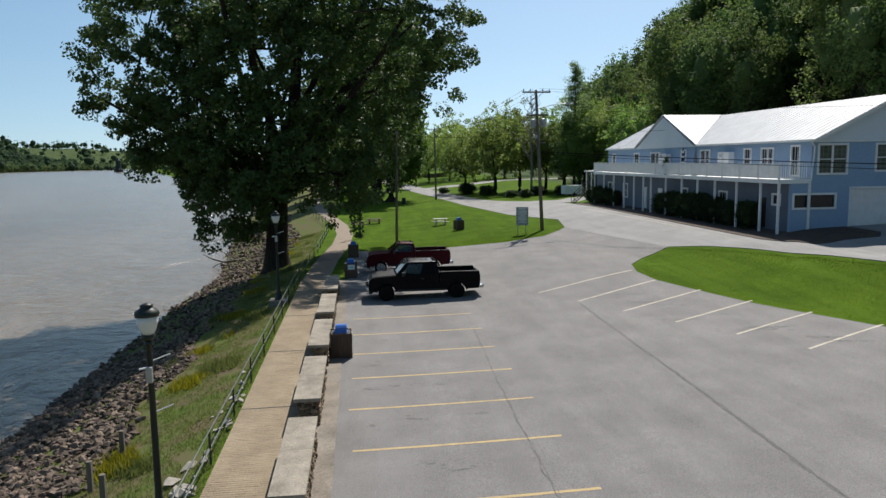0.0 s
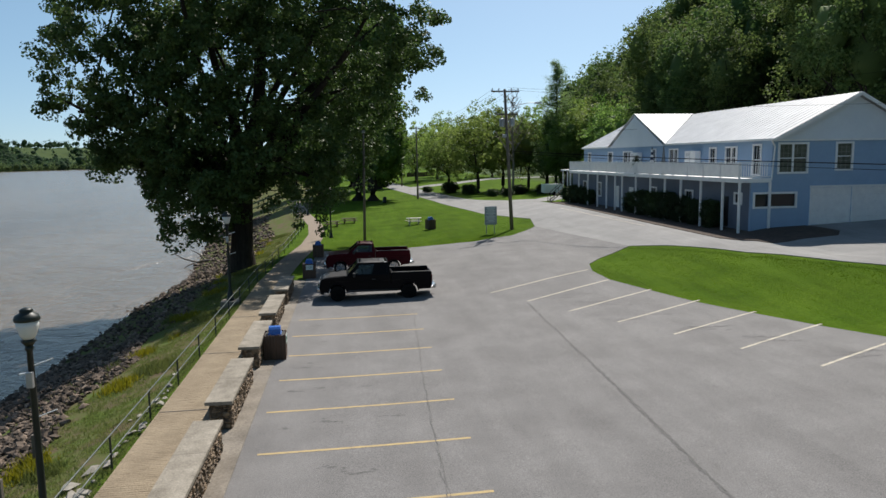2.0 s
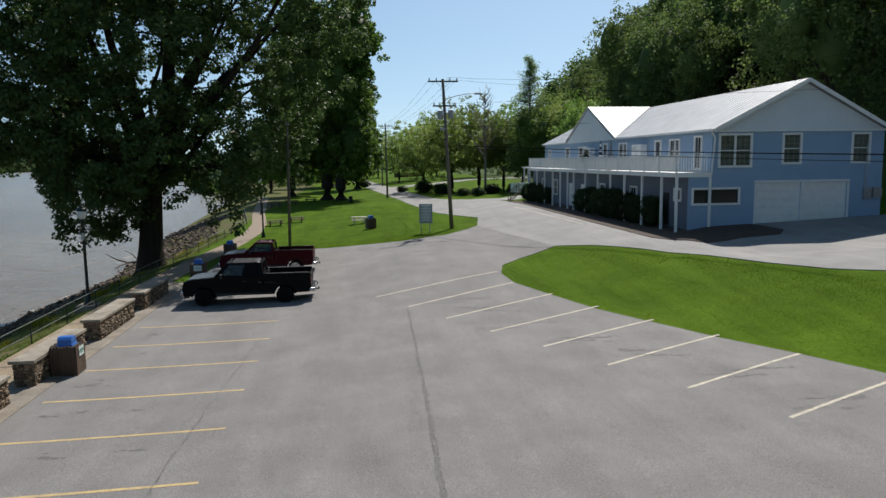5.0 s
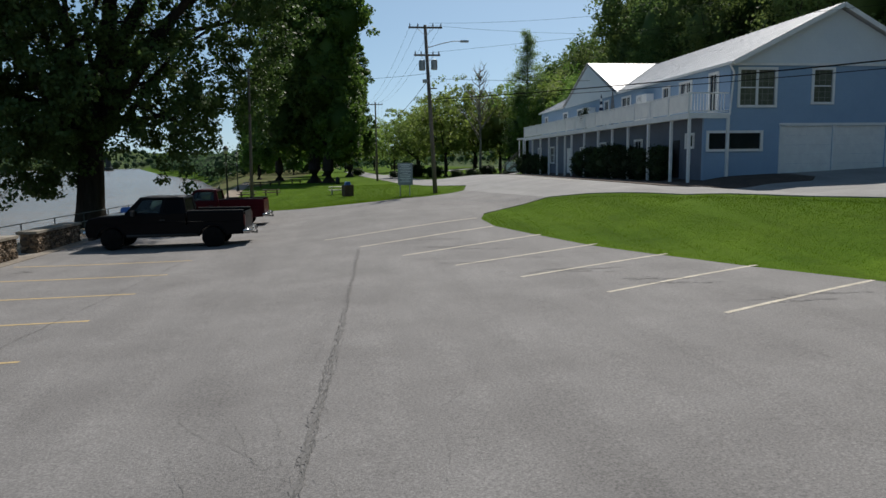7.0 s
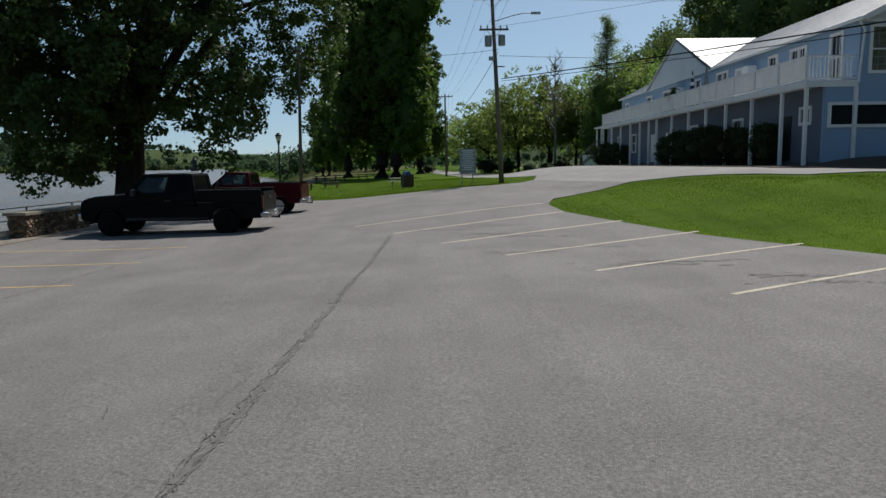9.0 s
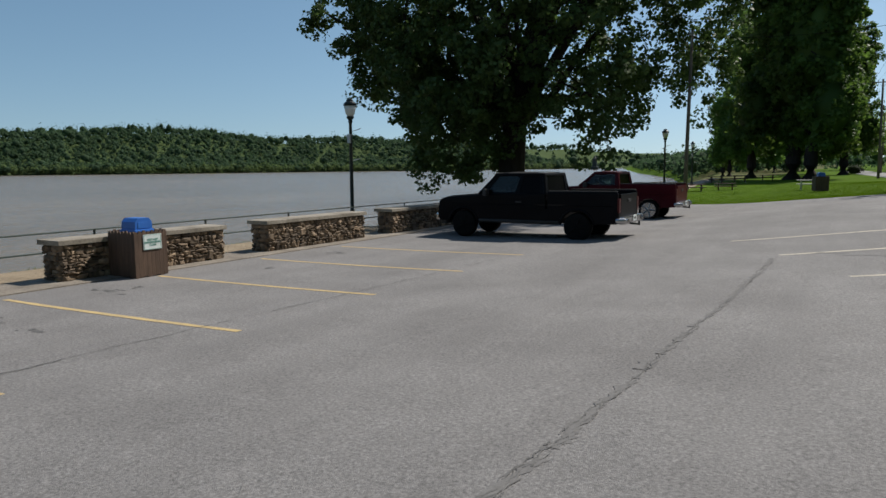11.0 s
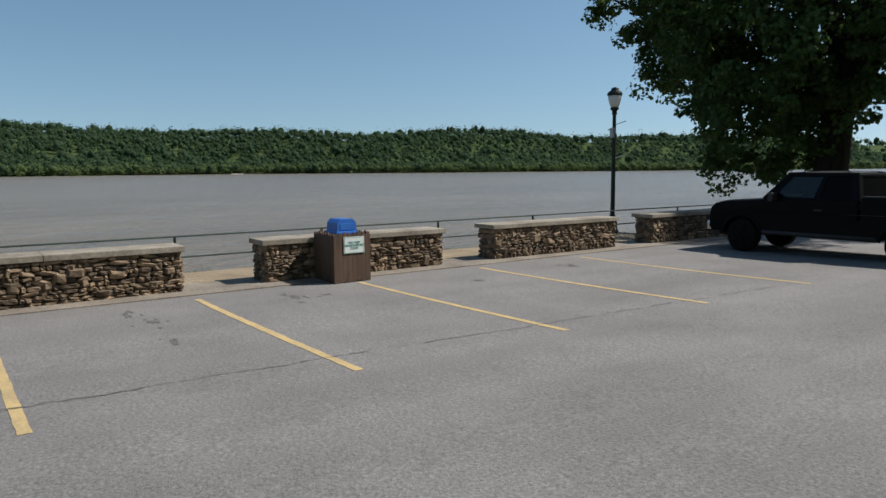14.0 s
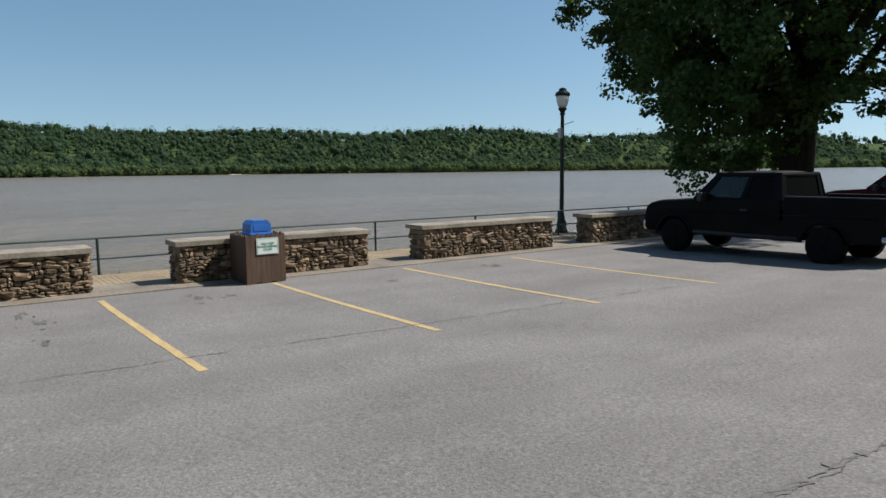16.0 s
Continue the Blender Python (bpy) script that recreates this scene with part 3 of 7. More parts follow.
for k in range(8):
    y = 10.75 + 2.885 * k
    ob = stripe("bay_line", (-0.42 + 0.06 * (k % 3), y - 0.12), (4.88, y - 0.05), 0.11, FADED_LINE)
    tagged(ob, "faded yellow parking bay line on asphalt")
for k in range(10):
    a = Vector((8.87, 34.14)) + Vector((1.275, -2.42)) * k
    b = Vector((15.3, 34.9)) + Vector((1.18, -2.58)) * (k - 1) if k else Vector((15.1, 37.6))
    tagged(stripe("bay_line", a, b, 0.11, PALE_LINE), "worn pale slanted parking bay line on asphalt")
tagged(stripe("road_edge_line", (23.2, 70), (23.6, 50), 0.1, PALE_LINE), "thin pale line along the road edge")


def crack(points, width, seed, material=CRACK, lift=0.008):
    """A ragged dark crack in the asphalt."""
    rnd = random.Random(seed)
    verts, faces = [], []
    path = []
    for (x0, y0), (x1, y1) in zip(points, points[1:]):
        n = max(2, int(math.hypot(x1 - x0, y1 - y0) / 0.05))
        for i in range(n):
            path.append((x0 + (x1 - x0) * i / n, y0 + (y1 - y0) * i / n))
    off = 0.0
    for i, (x, y) in enumerate(path):
        off = 0.85 * off + rnd.uniform(-0.022, 0.022)
        w = width * rnd.uniform(0.25, 1.0) / 2
        z = gz(x, y) + LIFT + lift
        verts += [(x + off - w, y, z), (x + off + w, y, z)]
    gap = 0
    for i in range(len(path) - 1):
        gap = gap - 1 if gap > 0 else (rnd.randint(1, 6) if rnd.random() < 0.05 else 0)
        if gap:
            continue
        faces.append((2 * i, 2 * i + 1, 2 * i + 3, 2 * i + 2))
    return tagged(new("asphalt_crack", mesh_from("asphalt_crack", verts, faces, material)), "dark crack running along the asphalt", "", "", "structure")


LINE = [(9.36, 9), (9.46, 12.3), (9.53, 14.2), (9.65, 17.2), (9.83, 22.3), (9.97, 26.7), (10.1, 31.3)]
for k in range(6):
    rnd = random.Random(20 + k)
    whole = k in (2, 3)
    lo, hi = (9, 31.3) if whole else (rnd.uniform(9, 14), rnd.uniform(16, 22))
    ys = [lo] + [y for x, y in LINE if lo < y < hi] + [hi]
    crack([(float(np.interp(y, [p[1] for p in LINE], [p[0] for p in LINE])) + (k - 2.5) * (0.018 if y < 18 else 0.009), y) for y in ys], 0.02 if whole else 0.009, 20 + k, CRACK if whole else FINE_CRACK)
crack(LINE, 0.13, 19, SCUFF, 0.0055)
crack([(3.9, 9), (3.92, 13.2), (3.96, 16), (4.15, 20.7), (4.45, 26), (4.66, 30.2)], 0.024, 2)
crack([(3.92, 11), (3.95, 13.2), (3.99, 16), (4.18, 20.7)], 0.014, 3)
for k in range(26):
    rnd = random.Random(40 + k)
    x, y = rnd.uniform(8.4, 11.2), rnd.uniform(11, 18.5)
    crack([(x, y), (x + rnd.uniform(-0.5, 0.5), y + rnd.uniform(0.3, 1.2)), (x + rnd.uniform(-0.7, 0.7), y + rnd.uniform(0.8, 1.5))], 0.008, 60 + k, FINE_CRACK)
for k in range(5):
    rnd = random.Random(140 + k)
    x, y = rnd.uniform(13, 19), rnd.uniform(8, 19)
    crack([(x, y), (x + rnd.uniform(-0.5, 0.5), y + rnd.uniform(0.5, 1.5)), (x + rnd.uniform(-0.9, 0.9), y + rnd.uniform(1.4, 2.9))], 0.009, 160 + k, FINE_CRACK)


def stain(x, y, w, h, seed, material=STAIN):
    """A cluster of small ragged blots in the asphalt."""
    rnd = random.Random(seed)
    verts, faces = [], []
    for j in range(9):
        u, v = (0, 0) if j == 0 else (rnd.gauss(0, 0.6), rnd.gauss(0, 0.6))
        size = 0.55 if j == 0 else rnd.uniform(0.06, 0.3)
        n, base = 22, len(verts)
        for i in range(n):
            t = 2 * math.pi * i / n
            k = 0.7 + 0.2 * math.sin(2 * t + seed + j) + 0.14 * math.sin(5 * t + 2 * seed) + rnd.uniform(-0.16, 0.16)
            p, q = x + w * (u + size * math.cos(t) * k), y + h * (v + size * math.sin(t) * k)
            verts.append((p, q, gz(p, q) + LIFT + 0.004 + 0.0002 * j))
        faces.append(tuple(range(base, base + n)))
    return tagged(new("oil_stain", mesh_from("oil_stain", verts, faces, material)), "dark ragged oil stain on asphalt", "", "", "structure")


for k, (x, y) in enumerate([(0.5, 24.0), (1.0, 21.2), (0.3, 21.0), (0.9, 26.9), (2.4, 21.1), (1.3, 18.3), (0.2, 18.0), (0.6, 29.6), (2.2, 15.0), (1.5, 15.4), (3.2, 18.4), (0.4, 23.5)]):
    stain(x, y, 0.24 + 0.1 * (k % 3), 0.12 + 0.05 * (k % 2), 300 + k)

for k in range(14):
    rnd = random.Random(380 + k)
    x, y = 9.6 + 1.27 * (k % 7) + rnd.uniform(0.2, 3.0), 32.4 - 2.42 * (k % 7) + rnd.uniform(-0.4, 0.8)
    for j in range(3):
        stain(x + 0.5 * j + rnd.uniform(-0.1, 0.1), y - 0.1 * j + rnd.uniform(-0.12, 0.12), rnd.uniform(0.3, 0.7), rnd.uniform(0.08, 0.16), 400 + 3 * k + j, SCUFF)

# river
verts = [(-4800, -4800, WATER_Z), (40, -4800, WATER_Z), (40, 4800, WATER_Z), (-4800, 4800, WATER_Z)]
structure("water", mesh_from("water", verts, [(0, 1, 2, 3)], WATER), "wide muddy brown river with small ripples")

# sandy spit on the far shore
verts = [(-877 + 5 * math.cos(a) * (1 + 0.3 * math.sin(3 * a)), 339 + 17 * math.sin(a), WATER_Z + 0.5) for a in np.linspace(0, 2 * math.pi, 25)[:-1]]
verts += [(x - (x + 877) * -0.35, y + (y - 339) * 0.35, WATER_Z - 0.6) for x, y, z in verts]
faces = [tuple(range(24))] + [(i, i + 24, (i + 1) % 24 + 24, (i + 1) % 24) for i in range(24)]
structure("sand_spit", mesh_from("sand_spit", verts, faces, SAND), "pale sandy spit on the far river shore")

# ---- trees and plants ----


def lump(seed, detail=2):
    """A bumpy ball, as points and triangles."""
    bm = new_bm()
    bmesh.ops.create_icosphere(bm, subdivisions=detail, radius=1.0)
    r = random.Random(seed)
    off = Vector((r.uniform(0, 50), r.uniform(0, 50), r.uniform(0, 50)))
    for v in bm.verts:
        v.co *= 1 + 0.3 * noise.noise(v.co * 2.1 + off) + 0.12 * noise.noise(v.co * 5 + off)
    pts = np.array([v.co[:] for v in bm.verts])
    tri = np.array([[v.index for v in f.verts] for f in bm.faces])
    bm.free()
    return pts, tri


LUMPS = [lump(k) for k in range(6)]
LUMPS_COARSE = [lump(k, 1) for k in range(6)]


def leaf_mesh(name, centres, normals, sizes, material, seed=0, slim=0.55, lumps=()):
    """Many small pointed leaves, each a bent pair of triangles, with the leafy lumps behind them: rows of (lump, centre, size)."""
    r = np.random.RandomState(seed)
    n = len(centres)
    nrm = normals / (np.linalg.norm(normals, axis=1, keepdims=True) + 1e-9)
    a = np.cross(nrm, r.normal(size=(n, 3)))
    a /= np.linalg.norm(a, axis=1, keepdims=True) + 1e-9
    b = np.cross(nrm, a)
    s = sizes[:, None]
    p = np.empty((n, 4, 3))
    p[:, 0] = centres - a * s * 0.5
    p[:, 1] = centres + b * s * slim * 0.5 + nrm * s * 0.12
    p[:, 2] = centres + a * s * 0.5
    p[:, 3] = centres - b * s * slim * 0.5 + nrm * s * 0.12
    pts, loops, starts, totals = [p.reshape(-1, 3)], [np.arange(4 * n)], [np.arange(0, 4 * n, 4)], [np.full(n, 4)]
    nv, nl = 4 * n, 4 * n
    for (lp, lt), c, size in lumps:
        pts.append(lp * np.array(size) + np.array(c))
        loops.append(lt.reshape(-1) + nv)
        starts.append(nl + np.arange(0, 3 * len(lt), 3))
        totals.append(np.full(len(lt), 3))
        nv += len(lp)
        nl += 3 * len(lt)
    pts, loops, starts, totals = (np.concatenate(q) for q in (pts, loops, starts, totals))
    me = bpy.data.meshes.new(name)
    me.vertices.add(len(pts))
    me.vertices.foreach_set("co", pts.reshape(-1))
    me.loops.add(len(loops))
    me.loops.foreach_set("vertex_index", loops.astype(np.int32))
    me.polygons.add(len(starts))
    me.polygons.foreach_set("loop_start", starts.astype(np.int32))
    me.polygons.foreach_set("loop_total", totals.astype(np.int32))
    me.materials.append(material)
    me.update(calc_edges=True)
    return me


def clustered(centres, per, radius, size, seed, up=0.5, flat=0.7):
    """Leaves round cluster centres: places, normals and sizes."""
    r = np.random.RandomState(seed)
    c = np.repeat(centres, per, axis=0)
    off = r.normal(size=c.shape) * radius
    off[:, 2] *= flat
    nrm = r.normal(size=c.shape)
    nrm[:, 2] = np.abs(nrm[:, 2]) + up
    return c + off, nrm, size * r.uniform(0.6, 1.25, len(c))


def tufts(centres, per, radius, size, seed, up=0.35):
    """Leaves in compact tufts that face outwards and hang a little: places, normals and sizes."""
    r = np.random.RandomState(seed)
    c = np.repeat(centres, per, axis=0)
    big = np.repeat(r.uniform(0.6, 1.3, len(centres)) * radius, per)
    d = r.normal(size=c.shape)
    d /= np.linalg.norm(d, axis=1, keepdims=True)
    off = d * (r.uniform(0.25, 1.0, len(c)) ** 0.5 * big)[:, None]
    off[:, 2] = off[:, 2] * 0.8 - np.hypot(off[:, 0], off[:, 1]) * 0.25
    nrm = d + r.normal(size=c.shape) * 0.55
    nrm[:, 2] += up
    return c + off, nrm, size * r.uniform(0.65, 1.2, len(c))


def limb(bm, points, radii, seg=8):
    """A bent tapered limb through points."""
    rings = []
    for i, p in enumerate(points):
        d = Vector(points[min(i + 1, len(points) - 1)]) - Vector(points[max(i - 1, 0)])
        q = d.to_track_quat("Z", "Y")
        rings.append([bm.verts.new(Vector(p) + q @ Vector((radii[i] * math.cos(2 * math.pi * k / seg), radii[i] * math.sin(2 * math.pi * k / seg), 0))) for k in range(seg)])
    for lo, hi in zip(rings, rings[1:]):
        for k in range(seg):
            bm.faces.new((lo[k], lo[(k + 1) % seg], hi[(k + 1) % seg], hi[k]))
    bm.faces.new(rings[-1])


def curve_points(a, b, n, sag, rnd, jitter):
    a, b = Vector(a), Vector(b)
    out = []
    for i in range(n + 1):
        t = i / n
        p = a.lerp(b, t) + Vector((0, 0, sag * math.sin(math.pi * t)))
        if 0 < i < n:
            p += Vector((rnd.uniform(-1, 1), rnd.uniform(-1, 1), rnd.uniform(-0.5, 0.5))) * jitter
        out.append(p)
    return out


def crown_points(n, centre, radii, low, seed, shell=0.5, lumps=0.22):
    """Cluster centres in an uneven crown: radii (x, y, up, down); nothing below low."""
    r = np.random.RandomState(seed)
    ph = r.uniform(0, 6.28, 6)
    out = []
    while len(out) < n:
        d = r.normal(size=3)
        d /= np.linalg.norm(d)
        az, el = math.atan2(d[1], d[0]), d[2]
        k = 1 + lumps * (math.sin(3 * az + ph[0]) * math.cos(4 * el + ph[1]) + 0.6 * math.sin(5 * az + ph[2] + 3 * el) + 0.4 * math.cos(8 * az + ph[3]) * math.sin(6 * el + ph[4]))
        rad = k * (shell + (1 - shell) * r.uniform() ** 0.6)
        p = np.array([d[0] * radii[0], d[1] * radii[1], d[2] * (radii[2] if d[2] > 0 else radii[3])]) * rad
        if centre[2] + p[2] > low:
            out.append(np.array(centre) + p)
    return np.array(out)


def lobes(spec, density, seed, low):
    """Cluster centres on an uneven crown made of overlapping lobes: (x, y, z, rx, ry, rz)."""
    r = np.random.RandomState(seed)
    out = []
    for k, (x, y, z, a, b, c) in enumerate(spec):
        n = int(density * (a * b * c) ** (2 / 3))
        pts = crown_points(n, (x, y, z), (a, b, c, c), low, seed + k, 0.52, 0.16)
        for q in pts:
            if not any(((q[0] - s[0]) / s[3]) ** 2 + ((q[1] - s[1]) / s[4]) ** 2 + ((q[2] - s[2]) / s[5]) ** 2 < 0.22 for j, s in enumerate(spec) if j != k):
                out.append(q)
    return np.array(out)


def broadleaf(name, height, spread, trunk_r, clusters, per, leaf, material, seed, crown_low=0.25, limbs=7, radius=0.9, lumps=0.22, crown_at=None, radii=None, fork=0.3, lean=(0, 0), pts=None, core=(), heavy=()):
    """A tree: trunk part with limbs, crown part of leaves. The base stands at the origin."""
    rnd = random.Random(seed)
    tree = thing(name, 0, 0, 0)
    mid = height * (crown_low + (1 - crown_low) * 0.45)
    centre = crown_at or (lean[0], lean[1], mid)
    radii = radii or (spread, spread, height - mid, mid - height * crown_low)
    if pts is None:
        pts = crown_points(clusters, centre, radii, height * crown_low * 0.6, seed, lumps=lumps)
    bm = new_bm()
    top = Vector((lean[0] * 0.5, lean[1] * 0.5, height * fork))
    limb(bm, [(0, 0, -0.5), (0.02, 0, 0.12), (0.05, 0.02, height * 0.06), tuple(top * 0.6 + Vector((0, 0, 0))), tuple(top)], [trunk_r * 1.7, trunk_r * 1.35, trunk_r * 1.05, trunk_r * 0.92, trunk_r * 0.85], 14)
    picks = rnd.sample(range(len(pts)), min(limbs, len(pts)))
    for k in picks:
        end = Vector(pts[k])
        start = top * rnd.uniform(0.75, 1.0)
        path = curve_points(start, end, 5, rnd.uniform(-0.3, 1.2), rnd, height * 0.02)
        r0 = trunk_r * rnd.uniform(0.25, 0.5)
        limb(bm, path, [r0 * (1 - 0.85 * i / 5) for i in range(6)], 7)
        for j in range(4):
            s = path[rnd.randint(2, 4)]
            near = min((Vector(p) for p in pts[rnd.sample(range(len(pts)), min(12, len(pts)))]), key=lambda q: (q - s).length)
            limb(bm, curve_points(s, near, 3, 0.2, rnd, height * 0.015), [r0 * 0.35, r0 * 0.22, r0 * 0.14, r0 * 0.05], 5)
    for path, thick in heavy:
        ends = curve_points(path[0], path[1], 2, 0, rnd, 0.2)[:-1]
        for a, b in zip(path[1:], path[2:]):
            ends += curve_points(a, b, 2, 0, rnd, 0.35)[:-1]
        ends.append(Vector(path[-1]))
        limb(bm, ends, list(np.interp(np.linspace(0, 1, len(ends)), np.linspace(0, 1, len(thick)), thick)), 9)
    part("trunk", bm, BARK, tree, "", True)
    c, nn, ss_ = tufts(pts, per, radius, leaf, seed + 1)
    part("crown", leaf_mesh("crown", c, nn, ss_, material, seed + 2, 0.78, [(LUMPS[k % 6], c[:3], c[3:]) for k, c in enumerate(core)]), material, tree)
    return tree


def pine(name, height, spread, seed):
    rnd = random.Random(seed)
    tree = thing(name, 0, 0, 0)
    bm = new_bm()
    limb(bm, [(0, 0, -0.4), (0, 0, height * 0.3), (0.05, 0, height * 0.65), (0, 0.05, height)], [0.3, 0.24, 0.13, 0.03], 8)
    pts = []
    z = height * 0.12
    while z < height * 0.98:
        reach = spread * (1 - z / height) ** 0.8 * rnd.uniform(0.55, 1.15) + 0.35
        for k in range(3):
            az = rnd.uniform(0, 6.28)
            reach *= rnd.uniform(0.88, 1.12)
            end = Vector((reach * math.cos(az), reach * math.sin(az), z + reach * rnd.uniform(-0.05, 0.45)))
            limb(bm, [(0, 0, z), tuple(end * 0.5 + Vector((0, 0, z * 0.5 - 0.05))), tuple(end)], [0.05, 0.035, 0.01], 4)
            for t in np.linspace(0.3, 1, 6):
                pts.append((end.x * t, end.y * t, z + (end.z - z) * t))
        z += height * rnd.uniform(0.012, 0.028)
    part("trunk", bm, BARK, tree, "", True)
    c, nn, s = clustered(np.array(pts), 20, 0.36, 0.26, seed, 0.3, 0.75)
    part("crown", leaf_mesh("crown", c, nn, s, LEAF_PINE, seed, 0.4), LEAF_PINE, tree)
    return tree


def bare_tree(name, height, spread, seed):
    rnd = random.Random(seed)
    tree = thing(name, 0, 0, 0)
    bm = new_bm()
    limb(bm, [(0, 0, -0.4), (0.1, 0, height * 0.3), (0, 0.1, height * 0.7), (0.1, 0, height)], [0.24, 0.18, 0.08, 0.02], 7)
    for k in range(26):
        z = height * rnd.uniform(0.3, 0.92)
        az = rnd.uniform(0, 6.28)
        reach = spread * rnd.uniform(0.5, 1.0) * (1.15 - z / height)
        end = Vector((reach * math.cos(az), reach * math.sin(az), z + reach * 1.3))
        path = curve_points((0, 0, z), end, 4, -0.2, rnd, 0.15)
        limb(bm, path, [0.09, 0.075, 0.055, 0.04, 0.02], 4)
        for j in range(4):
            s = path[rnd.randint(1, 3)]
            e = s + Vector((rnd.uniform(-1, 1), rnd.uniform(-1, 1), rnd.uniform(0.4, 1.6)))
            limb(bm, [s, (s + e) / 2 + Vector((0.05, 0, 0)), e], [0.045, 0.032, 0.016], 3)
    part("trunk", bm, GREY_BARK, tree, "", True)
    return tree


# the great tree over the river bank
# the lobe at height 28 is unseen, placed to shade the bank and water
great_lobes = [(0.0, -0.6, 13.2, 7.2, 7.5, 8.6), (0.5, -6.0, 28, 6.5, 6.5, 5.5), (-8.3, -1.2, 15.4, 4.7, 5, 5.6), (-2.4, -1.4, 6.2, 3.4, 3.8, 3.8), (9.9, 0.6, 18.0, 5.6, 6, 6.4), (5.0, -0.6, 8.4, 3.4, 4.6, 4.2),
               (0.2, -0.6, 21, 8.5, 8, 5.5), (-7.3, -1, 10.3, 3.1, 3.2, 2.8), (9.2, 6.2, 12.6, 2.6, 4, 5), (-4.6, -2.4, 12.2, 3.6, 3.4, 5.0), (-0.9, -5.0, 9.4, 3.7, 3.0, 4.8), (1.4, -4.6, 14.5, 4.6, 3.4, 5.0)]
great_tufts = lobes(great_lobes, 7.4, 5, 1.9)
hang = np.random.RandomState(6)
under = great_tufts[great_tufts[:, 2] < 9.5]
under = under[hang.uniform(size=len(under)) < 0.5]
great_tufts = np.concatenate([great_tufts, under + hang.normal(size=under.shape) * 0.25 + np.array([0, 0, -0.75])])
great_tufts = great_tufts[great_tufts[:, 2] > 1.7]
# crown thinned in a slab along the camera's last line of sight, to show sky
beside = 0.88 * great_tufts[:, 0] + 0.47 * great_tufts[:, 1]
thin = (beside > 0.9) & (beside < 3.4) & (great_tufts[:, 2] > 3.5) & (great_tufts[:, 2] < 13)
great_tufts = great_tufts[~thin | (hang.uniform(size=len(thin)) < 0.4)]
great_heavy = [([(0.2, 0.05, 5.0), (0.9, 0.2, 9.0), (1.9, 0.3, 14.0), (2.4, 0.2, 21.0)], [0.72, 0.58, 0.4, 0.14]),
               ([(0.3, 0.1, 6.2), (-2.2, -0.4, 9.6), (-5.4, -1.0, 13.2), (-8.6, -1.2, 16.2)], [0.46, 0.36, 0.24, 0.07]),
               ([(1.0, 0.2, 9.0), (3.8, 0.5, 11.4), (7.2, 0.8, 14.6), (10.6, 0.8, 18.0)], [0.42, 0.32, 0.22, 0.07]),
               ([(0.6, 0.1, 8.0), (0.0, -1.8, 12.0), (-1.0, -3.6, 17.0), (-0.5, -5.5, 25.0)], [0.4, 0.3, 0.2, 0.07]),
               ([(0.9, 0.2, 8.6), (2.8, 2.4, 11.0), (6.0, 4.6, 13.0), (9.2, 6.2, 14.4)], [0.34, 0.26, 0.16, 0.06])]
great = broadleaf("riverside_tree", 25, 12, 0.78, 0, 78, 0.265, LEAF, 5, limbs=14, radius=0.7, fork=0.27, lean=(0.8, 0.2), pts=great_tufts, heavy=great_heavy)
great.location = (-6.2, 53.6, -0.95)
tagged(great, "huge dark green broadleaf tree leaning over the river bank", "tree")

# park trees down the road
park_lobes = [(0, 0, 19, 6.2, 6.2, 12), (4.6, -1.5, 9, 3.6, 4, 6), (-4.6, 0.5, 10, 3.8, 4, 6), (3.4, 2, 26, 4.4, 4.6, 7), (-3.6, -1, 28, 4.6, 4.6, 7), (0.5, -3.5, 14, 4, 3.6, 6)]
park = broadleaf("park_tree", 36, 9, 0.95, 0, 40, 0.62, LEAF_PARK, 21, limbs=10, radius=1.05, pts=lobes(park_lobes, 4.8, 21, 2.5), core=[(x, y, z, 0.66 * a, 0.66 * b, 0.66 * c) for x, y, z, a, b, c in park_lobes], fork=0.2)
park.location = (3.2, 124, gz(3.2, 124))
tagged(park, "tall dark green broadleaf tree on the park lawn", "tree", "park trees")
for x, y, k, turn in [(5.6, 121, 0.9, 130), (8.4, 168, 0.8, 220), (-4, 140, 0.75, 60), (2, 190, 0.8, 300), (-10, 158, 0.45, 15), (-15, 182, 0.5, 100)]:
    t = copy_thing(park, pose(x, y, gz(x, y), 0, 0, turn))
    t.scale = (k, k, k)

spring = broadleaf("roadside_tree", 15, 6.2, 0.32, 330, 30, 0.38, LEAF_SPRING, 33, limbs=12, radius=0.75, crown_low=0.24, lumps=0.32)
spring.location = (25, 128, gz(25, 128))
tagged(spring, "bright spring-green broadleaf tree beside the road", "tree", "roadside trees")
for x, y, k, turn in [(21, 138, 0.85, 50), (31, 134, 1.05, 140), (38, 128, 1.0, 230), (20, 200, 1.0, 10), (28, 215, 1.2, 80), (35, 240, 1.3, 200), (16, 260, 1.1, 310), (6, 250, 1.1, 25), (44, 210, 1.3, 170), (-8, 215, 1.0, 260), (60, 240, 1.2, 100)]:
    t = copy_thing(spring, pose(x, y, gz(x, y), 0, 0, turn))
    t.scale = (k, k, k)

conifer = pine("pine_tree", 21.6, 5.4, 8)
conifer.location = (36.3, 116.5, gz(36.3, 116.5))
tagged(conifer, "tall open pine standing behind the blue house", "tree")
bare = bare_tree("bare_tree", 17.4, 5.0, 9)
bare.location = (29.0, 117, gz(29.0, 117))
tagged(bare, "leafless grey tree with thin upright branches", "tree")

